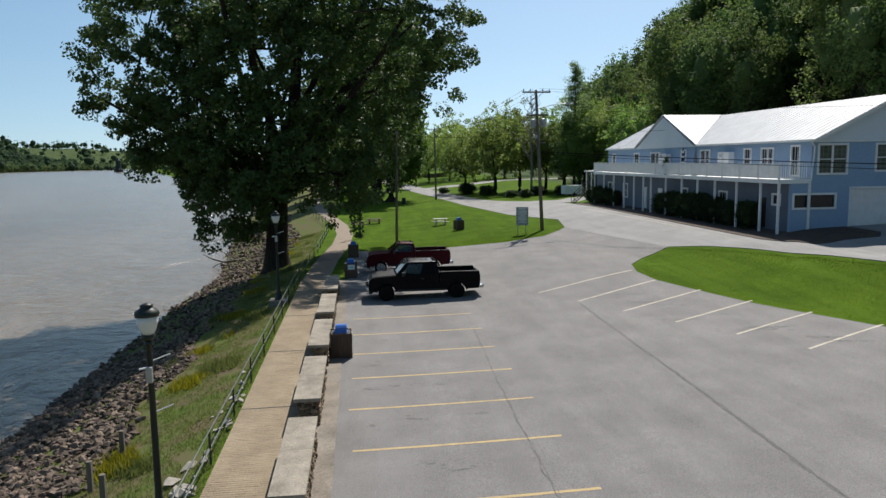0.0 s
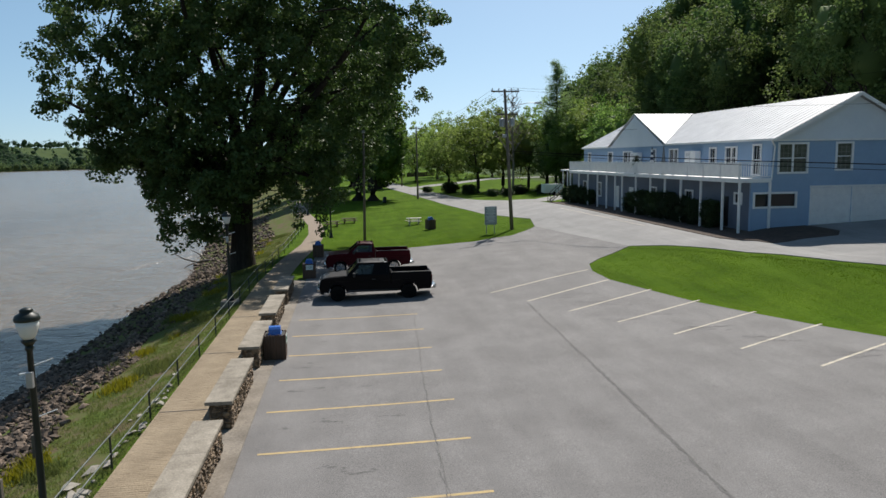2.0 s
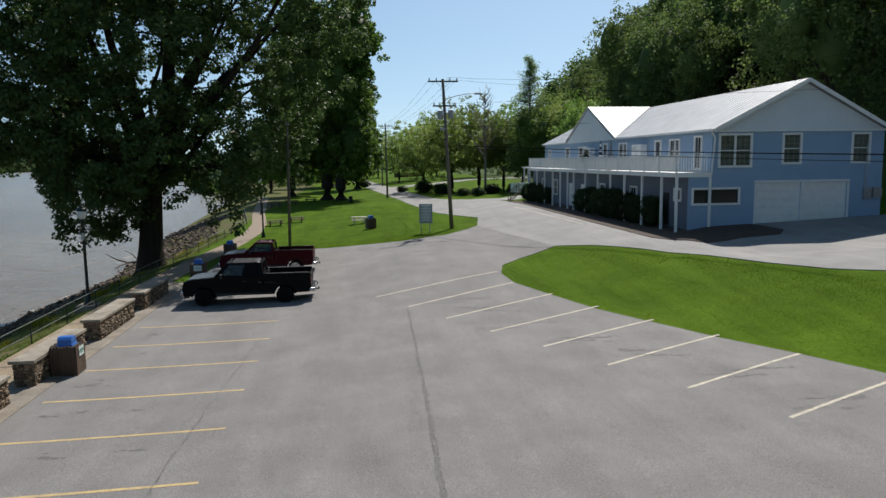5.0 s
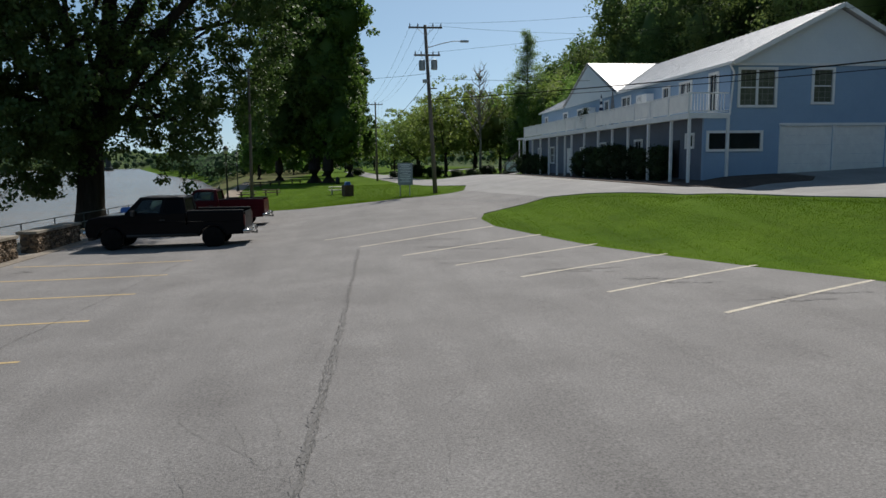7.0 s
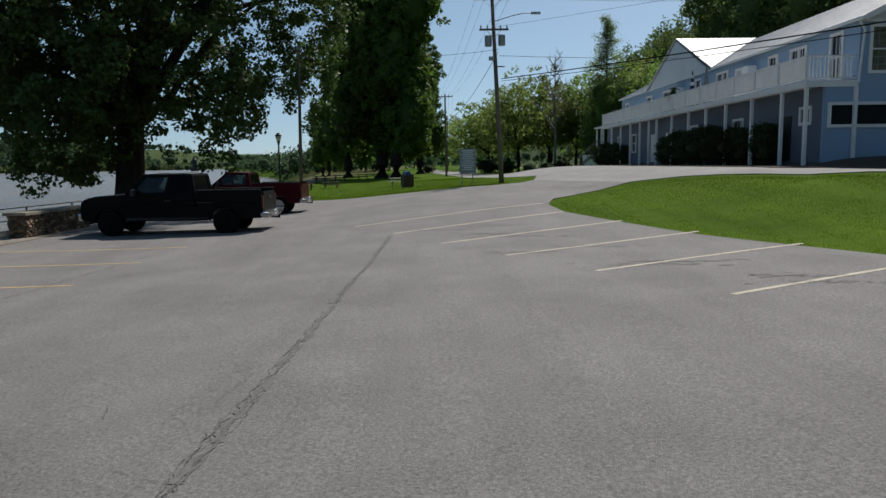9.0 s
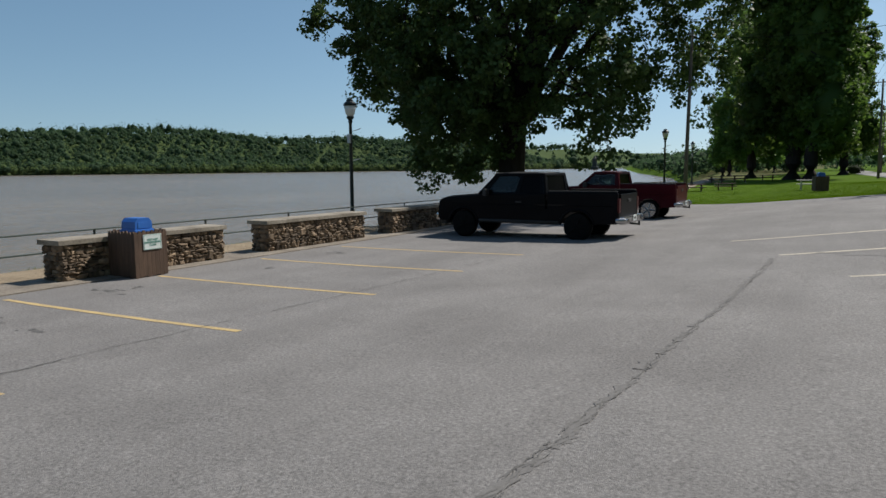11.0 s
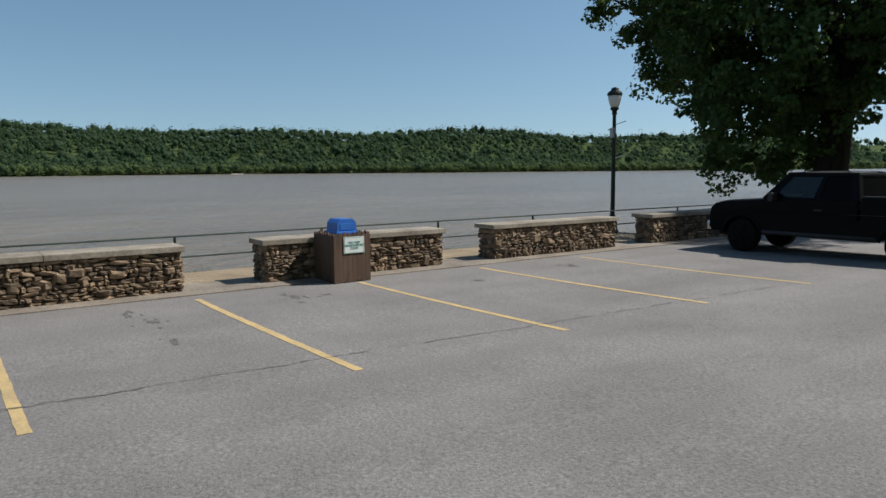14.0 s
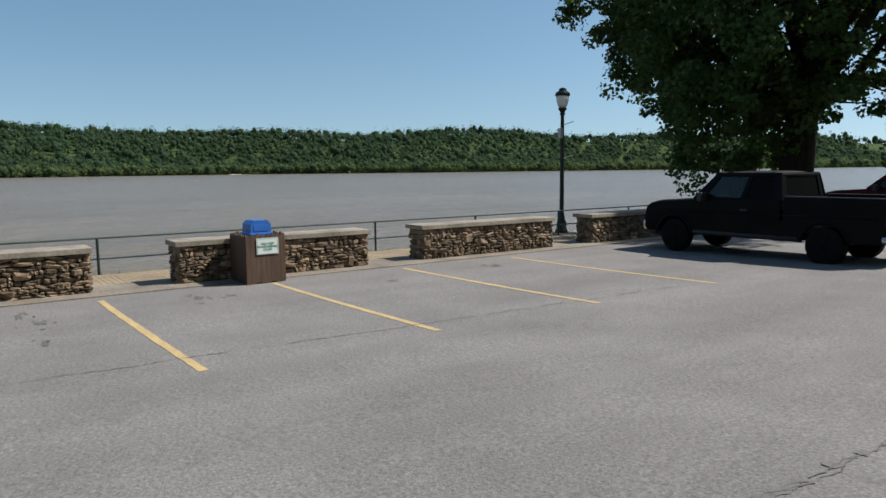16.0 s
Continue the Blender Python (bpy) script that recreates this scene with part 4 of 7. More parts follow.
# wooded hillside behind the house
def hill_tree(height, spread, leaf, per, material, seed):
    r = random.Random(seed)
    spec = [(0, 0, height * 0.55, spread * 0.72, spread * 0.72, height * 0.4)]
    for k in range(6):
        a = k * 1.05 + r.uniform(-0.3, 0.3)
        d = spread * r.uniform(0.4, 0.62)
        spec.append((d * math.cos(a), d * math.sin(a), height * r.uniform(0.3, 0.8), spread * r.uniform(0.34, 0.5), spread * r.uniform(0.34, 0.5), height * r.uniform(0.13, 0.22)))
    return broadleaf("hillside_tree", height, spread, 0.26, 0, per, leaf, material, seed, limbs=4, radius=0.85, pts=lobes(spec, 5.6, seed, 0.6),
                     core=[(x, y, z, 0.5 * a, 0.5 * b, 0.5 * c) for x, y, z, a, b, c in spec])


# finer leaves on the trees that stand nearest behind the house
near_a = hill_tree(17, 5.6, 0.28, 40, LEAF_HILL, 51)
near_b = hill_tree(20, 5.2, 0.28, 40, LEAF_HILL, 52)
hill_a = hill_tree(17, 5.6, 0.4, 20, LEAF_HILL, 51)
hill_b = hill_tree(20, 5.2, 0.4, 20, LEAF_HILL, 52)
hill_c = hill_tree(14, 5.4, 0.4, 20, LEAF_HILL, 53)
near_c = hill_tree(16, 5.2, 0.28, 36, LEAF_PARK, 55)
hill_d = hill_tree(14, 5.0, 0.28, 34, LEAF_SPRING, 54)
rnd = random.Random(77)
spots = []
for row in range(12):
    for col in range(24):
        x = 49.5 + row * 7.6 + rnd.uniform(-2, 2)
        y = 26 + col * 8.0 + rnd.uniform(-2.4, 2.4) + (row % 2) * 3
        if x - 0.17 * min(320, max(0, y - 70)) < 48 or x > 94 or (y > 150 and x < 60) or (row > 5 and (row + col) % 2):
            continue
        if math.hypot(x - 12, y - 20) > 190 or (x - 9 > 1.0 * (y - 8) and (row + 2 * col) % 3):
            continue
        spots.append((x, y))
for x, y in [(40, 112), (45, 96), (46, 88), (48, 104), (40, 122), (47, 118), (48, 84), (48, 132), (54, 96), (55, 108), (58, 122), (37, 113), (43, 109), (38, 119), (44, 116), (50, 112), (58, 165), (62, 176), (66, 190), (55, 155), (56, 146), (70, 184), (63, 164), (51, 104), (34, 126)]:
    spots.append((x, y))
for k, (x, y) in enumerate(spots):
    if x < 45 and y >= 106:
        base = (near_c, hill_d)[k % 2]
    elif x < 52:
        base = near_b
    elif x < 66 and y < 92:
        base = (near_a, near_b)[rnd.randint(0, 1)]
    else:
        base = (hill_a, hill_b, hill_c, hill_a, hill_b)[rnd.randint(0, 4)]
    m = pose(x, y, gz(x, y) - 0.3, 0, 0, rnd.uniform(0, 360))
    s = (rnd.uniform(0.9, 1.05) * (1.15 if base is hill_d else 0.98) if x < 45 and y >= 106 else rnd.uniform(0.9, 1.08) if x < 52 and y > 100 else rnd.uniform(1.02, 1.25) if x < 52 else rnd.uniform(1.3, 1.5) if y > 140 else rnd.uniform(1.0, 1.4))
    t = copy_thing(base, m)
    t.scale = (s, s, s * rnd.uniform(0.9, 1.1))
    tagged(t, "leafy green tree on the wooded hillside", "tree", "hillside trees")
for base, x, y in ((near_a, 57, 66), (near_b, 58, 84), (hill_a, 70, 104), (hill_b, 66, 116), (hill_c, 58, 108), (hill_d, 40, 101), (near_c, 41.5, 105)):
    base.location = (x, y, gz(x, y) - 0.3)
    tagged(base, "leafy green tree on the wooded hillside", "tree", "hillside trees")


def woods(name, places, label, seed, leaf=2.4, per=24, tall=(11, 19), core=0.5, material=LEAF_FAR):
    """A far wood as one mass of leafy crowns, each of a few uneven lobes."""
    r = np.random.RandomState(seed)
    pts, nrm, size, lumps = [], [], [], []
    for k, (x, y) in enumerate(places):
        h = r.uniform(*tall) * (1.0 if r.uniform() < 0.85 else 1.4)
        w = h * r.uniform(0.3, 0.62)
        c = np.array([x, y, gz(x, y) + h * 0.5])
        mids = np.clip(r.normal(size=(5, 3)), -1.3, 1.3) * np.array([0.5 * w, 0.5 * w, 0.2 * h])
        d = r.normal(size=(per, 3))
        d /= np.linalg.norm(d, axis=1, keepdims=True)
        off = mids[r.randint(5, size=per)] + d * np.array([0.55 * w, 0.55 * w, 0.3 * h]) * r.uniform(0.7, 1.0, (per, 1))
        pts.append(c + off)
        nrm.append(d * 0.3 + r.normal(size=d.shape) * 0.55 + np.array([0, 0, 0.55]))
        size.append(r.uniform(0.6, 1.2, per) * leaf)
        lumps.append((LUMPS_COARSE[k % 6], c, np.array([w, w, h * 0.5]) * core))
    me = leaf_mesh(name, np.concatenate(pts), np.concatenate(nrm), np.concatenate(size), material, seed, 0.9, lumps)
    return tagged(new(name, me), label, "woods", "", "stuff")


rnd = random.Random(5)
far = []
while len(far) < 8600:
    y = rnd.uniform(-90, 1500)
    if rnd.random() > (850 / math.hypot(850, y)) ** 0.8:
        continue
    depth = rnd.random() * 330 if len(far) % 4 else rnd.uniform(2, 18)
    far.append((float(far_shore_x(y)) - 2 - depth, y))
edge = [p for k, p in enumerate(far) if (k + 1) % 4 == 1]
far = [p for k, p in enumerate(far) if (k + 1) % 4 != 1]
woods("far_shore_trees", edge, "lighter green trees along the far waterline", 13, 1.8, 34, (5, 12), 0.5, LEAF_EDGE)
woods("far_bank_woods", far, "green wooded hills along the far river bank", 3, 2.0, 34, (7, 16))
beyond = []
for k in range(900):
    y = rnd.uniform(1300, 2300)
    beyond.append((rnd.uniform(-900, 500), y))
woods("distant_woods", beyond, "hazy green woods where the river bends", 4, 4.0, 12, (14, 24))
near = []
for k in range(700):
    y = 225 + 800 * rnd.random() ** 1.3
    near.append((float(rail_x(y)) + rnd.uniform(-9, 24), y))
for k in range(420):
    y = rnd.uniform(300, 700)
    near.append((rnd.uniform(-20, 330), y))
woods("near_bank_woods", near, "green trees along the near river bank", 6, 1.1, 50, (4.5, 9))


def shrub(name, w, d, h, seed, material, label, category="bush", clusters=60, per=80, leaf=0.09):
    r = np.random.RandomState(seed)
    pts = []
    while len(pts) < clusters:
        p = r.uniform(-1, 1, 3)
        k = (abs(p[0]) ** 3 + abs(p[1]) ** 3 + abs(p[2]) ** 3)
        if 0.35 < k < 1.0:
            pts.append((p[0] * w / 2, p[1] * d / 2, h / 2 + p[2] * h / 2 * 0.92))
    ob = thing(name, 0, 0, 0, 0, label, category)
    bm = new_bm()
    for k in range(6):
        e = pts[r.randint(len(pts))]
        limb(bm, [(0, 0, -0.05), (e[0] * 0.5, e[1] * 0.5, e[2] * 0.6), e], [0.03, 0.02, 0.008], 5)
    part("stems", bm, BARK, ob)
    c, nn, s = clustered(np.array(pts), per, 0.14 * min(w, d, h) ** 0.5, leaf, seed)
    c[:, 2] = np.maximum(c[:, 2], 0.0)
    part("foliage", leaf_mesh("foliage", c, nn, s, material, seed, 0.7, [(LUMPS[seed % 6], (0, 0, h * 0.5), (w * 0.4, d * 0.4, h * 0.42))]), material, ob)
    return ob

# ---- riverside: walls, railing, lamps, bins ----


def stone_meshes():
    out = []
    for k in range(7):
        rnd = random.Random(500 + k)
        bm = new_bm()
        bmesh.ops.create_cube(bm, size=1)
        bmesh.ops.bevel(bm, geom=bm.edges[:], offset=0.22, segments=1, affect="EDGES")
        for v in bm.verts:
            v.co += Vector((rnd.uniform(-0.1, 0.1), rnd.uniform(-0.1, 0.1), rnd.uniform(-0.1, 0.1)))
        out.append(finish("stone", bm, STONE))
    return out


STONES = stone_meshes()


def stone_wall(y0, length, seed):
    """A low field-stone wall with a concrete cap. Its long side runs along y, its front faces +x."""
    rnd = random.Random(seed)
    x, w, h = -1.47, 0.56, 0.68
    z = gz(x, y0) + 0.04
    wall = thing("stone_wall", x, y0 + length / 2, z, 0, "low field-stone wall with a flat concrete cap", "wall", "riverside walls")
    bm = new_bm()
    box(bm, (0, 0, h / 2), (w - 0.1, length - 0.1, h))
    part("core", bm, MORTAR, wall)
    bm = new_bm()
    half_l = length / 2 + 0.06
    cut = rnd.uniform(-0.1, 0.1)
    box(bm, (0, (-half_l + cut) / 2, h + 0.05), (w + 0.14, half_l + cut - 0.008, 0.095), 0.012)
    box(bm, (0, (half_l + cut) / 2, h + 0.048), (w + 0.14, half_l - cut - 0.008, 0.095), 0.012)
    part("cap", bm, SLAB, wall, "pale weathered concrete cap")

    def lay(along, out, across):
        """Courses of stones over one face; along: its length, out: place of the face, across: True for the end faces."""
        zz = 0.0
        while zz < h - 0.04:
            ch = min(rnd.choice((0.04, 0.05, 0.06, 0.075, 0.095, 0.12)), h - zz)
            if h - zz - ch < 0.05:
                ch = h - zz
            u = -along / 2
            while u < along / 2 - 0.03:
                cw = min(rnd.choice((0.07, 0.1, 0.13, 0.17, 0.22, 0.3)), along / 2 - u)
                tall = 1.0
                if rnd.random() < 0.16 and zz + ch * 2.6 < h:
                    tall = rnd.uniform(1.5, 2.6)
                st = new("stone", rnd.choice(STONES))
                st.parent = wall
                proud = rnd.uniform(-0.02, 0.02)
                cz = zz + ch * tall / 2
                size = (0.17 + (0.04 if tall > 1 else 0), cw * rnd.uniform(0.95, 1.1), ch * tall * rnd.uniform(0.92, 1.12))
                if across:
                    st.matrix_basis = pose(u + cw / 2, out + math.copysign(proud, out), cz, 0, rnd.uniform(-11, 11), 90) @ Matrix.Diagonal((*size, 1))
                else:
                    st.matrix_basis = pose(out + math.copysign(proud, out), u + cw / 2, cz, rnd.uniform(-11, 11), 0, rnd.choice((0, 180))) @ Matrix.Diagonal((*size, 1))
                u += cw
            zz += ch
    lay(length, w / 2 - 0.06, False)
    lay(w - 0.05, -length / 2 + 0.06, True)
    lay(w - 0.05, length / 2 - 0.06, True)
    return wall


for k, (y0, long) in enumerate([(12.73, 4.0), (18.15, 4.02), (23.63, 3.9), (28.94, 4.0), (34.36, 4.0)]):
    stone_wall(y0, long, 900 + k)

# pipe railing along the bank
railing = thing("railing", -3.6, 29.1, 0, 0, "dark painted two-rail pipe railing along the river bank", "railing")
post_ys = [29.1 + 3.2 * k for k in range(-9, 21)]
bm = new_bm()
tube(bm, (0, 0, -0.45), (0, 0, 0.84), 0.028, None, 8)
post_mesh = finish("post", bm, RAIL_PAINT)
rail_line = []
for y in post_ys:
    x = float(rail_x(y)) + 0.02
    rail_line.append((x, y, gz(x - 0.02, y)))
    p = part("post", post_mesh, RAIL_PAINT, railing, at=(x + 3.6, y - 29.1, gz(x - 0.02, y)))
for lift in (0.84, 0.42):
    pts = [(x + 3.6, y - 29.1, z + lift) for x, y, z in rail_line]
    for a, b in zip(pts, pts[1:]):
        bm = new_bm()
        tube(bm, a, b, 0.019, None, 7)
        part("rail", bm, RAIL_TOP, railing, "worn grey-green pipe rail")


def lamp_post(x, y, z=None):
    z = gz(x, y) if z is None else z
    lamp = thing("street_lamp", x, y, z, 0, "dark green cast lamp post with a frosted acorn globe", "street lamp", "riverside lamps")
    bm = new_bm()
    turned(bm, [(0.2, 0), (0.2, 0.06), (0.16, 0.12), (0.15, 0.32), (0.11, 0.4), (0.085, 0.55), (0.07, 0.6), (0.065, 2.0), (0.055, 3.55), (0.08, 3.58), (0.08, 3.63), (0.05, 3.66)], 14)
    part("post", bm, BLACK_METAL, lamp, "", True)
    bm = new_bm()
    turned(bm, [(0.06, 3.64), (0.1, 3.7), (0.13, 3.73), (0.13, 3.77), (0.1, 3.79)], 18)
    part("collar", bm, BLACK_METAL, lamp, "", True)
    bm = new_bm()
    turned(bm, [(0.105, 3.78), (0.15, 3.86), (0.19, 4.0), (0.215, 4.14)], 20)
    part("globe", bm, FROSTED, lamp, "frosted glass globe", True)
    bm = new_bm()
    turned(bm, [(0.225, 4.13), (0.235, 4.17), (0.21, 4.23), (0.13, 4.28), (0.11, 4.3), (0.125, 4.33), (0.08, 4.36), (0.02, 4.38)], 20)
    part("cap", bm, BLACK_METAL, lamp, "", True)
    bm = new_bm()
    tube(bm, (0.02, 0, 3.26), (0.36, 0.12, 3.36), 0.013, None, 6)
    tube(bm, (-0.02, 0, 3.14), (-0.2, -0.05, 3.12), 0.02, None, 6)
    part("banner_arm", bm, WHITE, lamp)
    bm = new_bm()
    tube(bm, (0.02, 0, 2.26), (0.36, 0.12, 2.36), 0.013, None, 6)
    part("banner_arm", bm, WHITE, lamp)
    bm = new_bm()
    box(bm, (0, -0.09, 3.02), (0.12, 0.1, 0.3), 0.015)
    part("photocell_box", bm, GALV, lamp)
    lamp.scale = (1.0, 1.0, 1.03)
    return lamp


lamp_post(-4.1, 13.95)
lamp_post(-4.15, 36.2, 0.02)
bm = new_bm()
box(bm, (-4.15, 36.2, -0.2), (0.9, 0.9, 0.42), 0.02)
tagged(part("lamp_footing", bm, CONCRETE), "concrete footing under a lamp post", "", "", "structure")
lamp_post(0.1, 64.5)
lamp_post(-3.6, 92)


def letters(name, words, size, material, parent, m):
    cu = bpy.data.curves.new(name, "FONT")
    cu.body, cu.size, cu.align_x, cu.align_y, cu.extrude = words, size, "CENTER", "CENTER", 0.002
    cu.space_line = 0.95
    tmp = bpy.data.objects.new(name, cu)
    scene.collection.objects.link(tmp)
    bpy.context.view_layer.update()
    me = bpy.data.meshes.new_from_object(tmp)
    bpy.data.objects.remove(tmp)
    me.materials.clear()
    me.materials.append(material)
    ob = new(name, me)
    ob.parent = parent
    ob.matrix_basis = m
    return ob


def litter_bin(x, y, turn, with_sign=True, dome=True):
    """A plank-clad litter bin with a blue dome lid."""
    z = gz(x, y) + 0.03
    bin_ = thing("litter_bin", x, y, z, turn, "brown plank-clad litter bin with a blue plastic dome lid", "litter bin", "litter bins")
    w, h = 0.76, 0.88
    bm = new_bm()
    box(bm, (0, 0, h / 2), (w - 0.08, w - 0.08, h - 0.02))
    part("liner", bm, PLASTIC_BLACK, bin_)
    n = 8
    bm = new_bm()
    half_w = w / n / 2 - 0.0015
    prism(bm, [(-half_w, 0.0), (half_w, 0.0), (half_w, h - 0.035), (half_w * 0.45, h + 0.012), (-half_w * 0.45, h + 0.012), (-half_w, h - 0.035)], -0.014, 0.014, 0)
    plank = finish("plank", bm, PLANK)
    for side in range(4):
        for i in range(n):
            p = new("plank", plank)
            p.parent = bin_
            p.matrix_basis = pose(0, 0, 0, 0, 0, 90 * side) @ Matrix.Translation((w / 2 - 0.018, -w / 2 + (i + 0.5) * w / n, 0.012 * ((i * 7 + side) % 3)))
    if dome:
        bm = new_bm()
        box(bm, (0, 0, h), (0.46, 0.46, 0.08), 0.03)
        prism(bm, [(-0.2, h + 0.03), (0.2, h + 0.03), (0.19, h + 0.19), (0.12, h + 0.26), (-0.12, h + 0.26), (-0.19, h + 0.19)], -0.2, 0.2, 0)
        part("dome_lid", bm, BLUE_PLASTIC, bin_, "blue plastic dome lid")
        bm = new_bm()
        box(bm, (0.202, 0, h + 0.12), (0.012, 0.28, 0.12), 0.004)
        part("flap", bm, BLUE_PLASTIC, bin_)
    if with_sign:
        bm = new_bm()
        box(bm, (w / 2 + 0.006, 0.03, h - 0.2), (0.012, 0.42, 0.3), 0.003)
        plate = part("sign_plate", bm, SIGN_WHITE, bin_, "white metal plate with green lettering")
        bm = new_bm()
        for dy, dz, sy, sz in ((0, 0.138, 0.39, 0.005), (0, -0.138, 0.39, 0.005), (0.193, 0, 0.005, 0.28), (-0.193, 0, 0.005, 0.28)):
            box(bm, (w / 2 + 0.013, 0.03 + dy, h - 0.2 + dz), (0.004, sy, sz))
        part("border", bm, SIGN_GREEN, plate)
        letters("lettering", "HELP KEEP\nBRANDENBURG\nCLEAN", 0.055, SIGN_GREEN, plate, Matrix.Translation((w / 2 + 0.0145, 0.03, h - 0.205)) @ pose(0, 0, 0, 90, 0, 90))
    return bin_


litter_bin(-0.74, 24.95, 2)
litter_bin(-0.55, 42.3, -90)
litter_bin(-0.45, 51.6, -90, False)
litter_bin(9.3, 65.5, -70, False)

# riprap along the river edge
rock_meshes = []
for k in range(8):
    rnd = random.Random(700 + k)
    bm = new_bm()
    for i in range(13):
        d = Vector((rnd.gauss(0, 1), rnd.gauss(0, 1), rnd.gauss(0, 1))).normalized() * rnd.uniform(0.4, 0.62)
        bm.verts.new((d.x * 1.2, d.y * 0.85, d.z * 0.6))
    hull = bmesh.ops.convex_hull(bm, input=bm.verts[:])
    bmesh.ops.delete(bm, geom=[g for g in hull["geom_interior"] if isinstance(g, bmesh.types.BMVert)], context="VERTS")
    bmesh.ops.recalc_face_normals(bm, faces=bm.faces)
    rock_meshes.append(finish("rock", bm, RIPRAP))
riprap = thing("riprap", -10, 25, gz(-10, 25), 0, "bank of loose brown and grey riprap rocks", "rocks")
rnd = random.Random(71)
base_z = gz(-10, 25)
for k in range(290):
    y = rnd.uniform(15, 31)
    x = -7.2 - 6.0 * rnd.random() - 0.4 * math.sin(y)
    s = rnd.choice((0.18, 0.24, 0.32, 0.42))
    o = new("rock", rnd.choice(rock_meshes))
    o.parent = riprap
    o.matrix_basis = pose(x + 10, y - 25, gz(x, y) - base_z + 0.05, rnd.uniform(-25, 25), rnd.uniform(-25, 25), rnd.uniform(0, 360)) @ Matrix.Diagonal((s, s * rnd.uniform(0.8, 1.2), s, 1))
verts, faces = [], []
protos = [([v.co.copy() for v in m.vertices], [tuple(p.vertices) for p in m.polygons]) for m in rock_meshes]
for k in range(11500):
    y = 4 + 106 * rnd.random() ** 1.5
    if rnd.random() < 0.35:
        y = rnd.uniform(10, 36)
    sx = float(shore_x(y))
    edge = -7.2 + 0.5 * math.sin(y * 0.7) if y < 60 else float(rail_x(y)) - 3.0
    x = sx - 0.9 + (edge - sx + 0.9) * rnd.random()
    s = (0.09 + 0.27 * rnd.random() ** 1.7) * (1 + 0.5 * (y > 50))
    m = pose(x, y, gz(x, y) + 0.04, rnd.uniform(-45, 45), rnd.uniform(-45, 45), rnd.uniform(0, 360)) @ Matrix.Diagonal((s, s * rnd.uniform(0.8, 1.2), s, 1))
    vv, ff = rnd.choice(protos)
    n = len(verts)
    verts += [tuple(m @ v) for v in vv]
    faces += [tuple(i + n for i in f) for f in ff]
rest = new("rock_mass", mesh_from("rock_mass", verts, faces, RIPRAP_REST))
rest.matrix_basis = Matrix.Translation((10, -25, -base_z))
rest.parent = riprap
tagged(rest, "", "", "", "stuff")


# grass and weeds
def blades(name, places, size, material, label, seed, spread=0.03, per=4):
    r = np.random.RandomState(seed)
    p = np.repeat(np.array(places), per, axis=0)
    p[:, :2] += r.normal(size=(len(p), 2)) * spread
    n = len(p)
    z = ground_z(p[:, 0], p[:, 1])
    h = size * r.uniform(0.5, 1.3, n)
    az = r.uniform(0, 6.28, n)
    w = 0.07 * h + 0.006
    lean = r.normal(size=(n, 2)) * h[:, None] * 0.35
    v = np.empty((n, 3, 3))
    v[:, 0] = np.stack([p[:, 0] - np.cos(az) * w, p[:, 1] - np.sin(az) * w, z - 0.01], -1)
    v[:, 1] = np.stack([p[:, 0] + np.cos(az) * w, p[:, 1] + np.sin(az) * w, z - 0.01], -1)
    v[:, 2] = np.stack([p[:, 0] + lean[:, 0], p[:, 1] + lean[:, 1], z + h], -1)
    me = bpy.data.meshes.new(name)
    me.vertices.add(3 * n)
    me.vertices.foreach_set("co", v.reshape(-1))
    me.loops.add(3 * n)
    me.loops.foreach_set("vertex_index", np.arange(3 * n, dtype=np.int32))
    me.polygons.add(n)
    me.polygons.foreach_set("loop_start", np.arange(0, 3 * n, 3, dtype=np.int32))
    me.polygons.foreach_set("loop_total", np.full(n, 3, dtype=np.int32))
    me.materials.append(material)
    me.update(calc_edges=True)
    return tagged(new(name, me), label, "grass", "", "stuff")


ISLAND = [(15.3, 37.2), (15.8, 39.0), (17.1, 40.8), (19.5, 42.7), (21.0, 40.7), (22.85, 37.2), (25.65, 31.0), (29.3, 24.6), (40, 21.4), (40, -5), (33.2, -2), (27.1, 10), (23.8, 17), (21.3, 22), (19.9, 24.35), (18.75, 26.8), (17.55, 29.3), (16.5, 32.1), (15.45, 34.9)]
PARK = [(0.3, 55), (2.8, 55), (7, 54.2), (11.3, 53.2), (14.5, 55), (17.8, 60), (18.9, 66), (16.4, 78), (15, 100), (-4, 100), (-1, 80), (-0.4, 68), (-0.5, 60)]


def inside(poly, x, y):
    hit = False
    for (x0, y0), (x1, y1) in zip(poly, poly[1:] + poly[:1]):
        if (y0 > y) != (y1 > y) and x < (x1 - x0) * (y - y0) / (y1 - y0) + x0:
            hit = not hit
    return hit


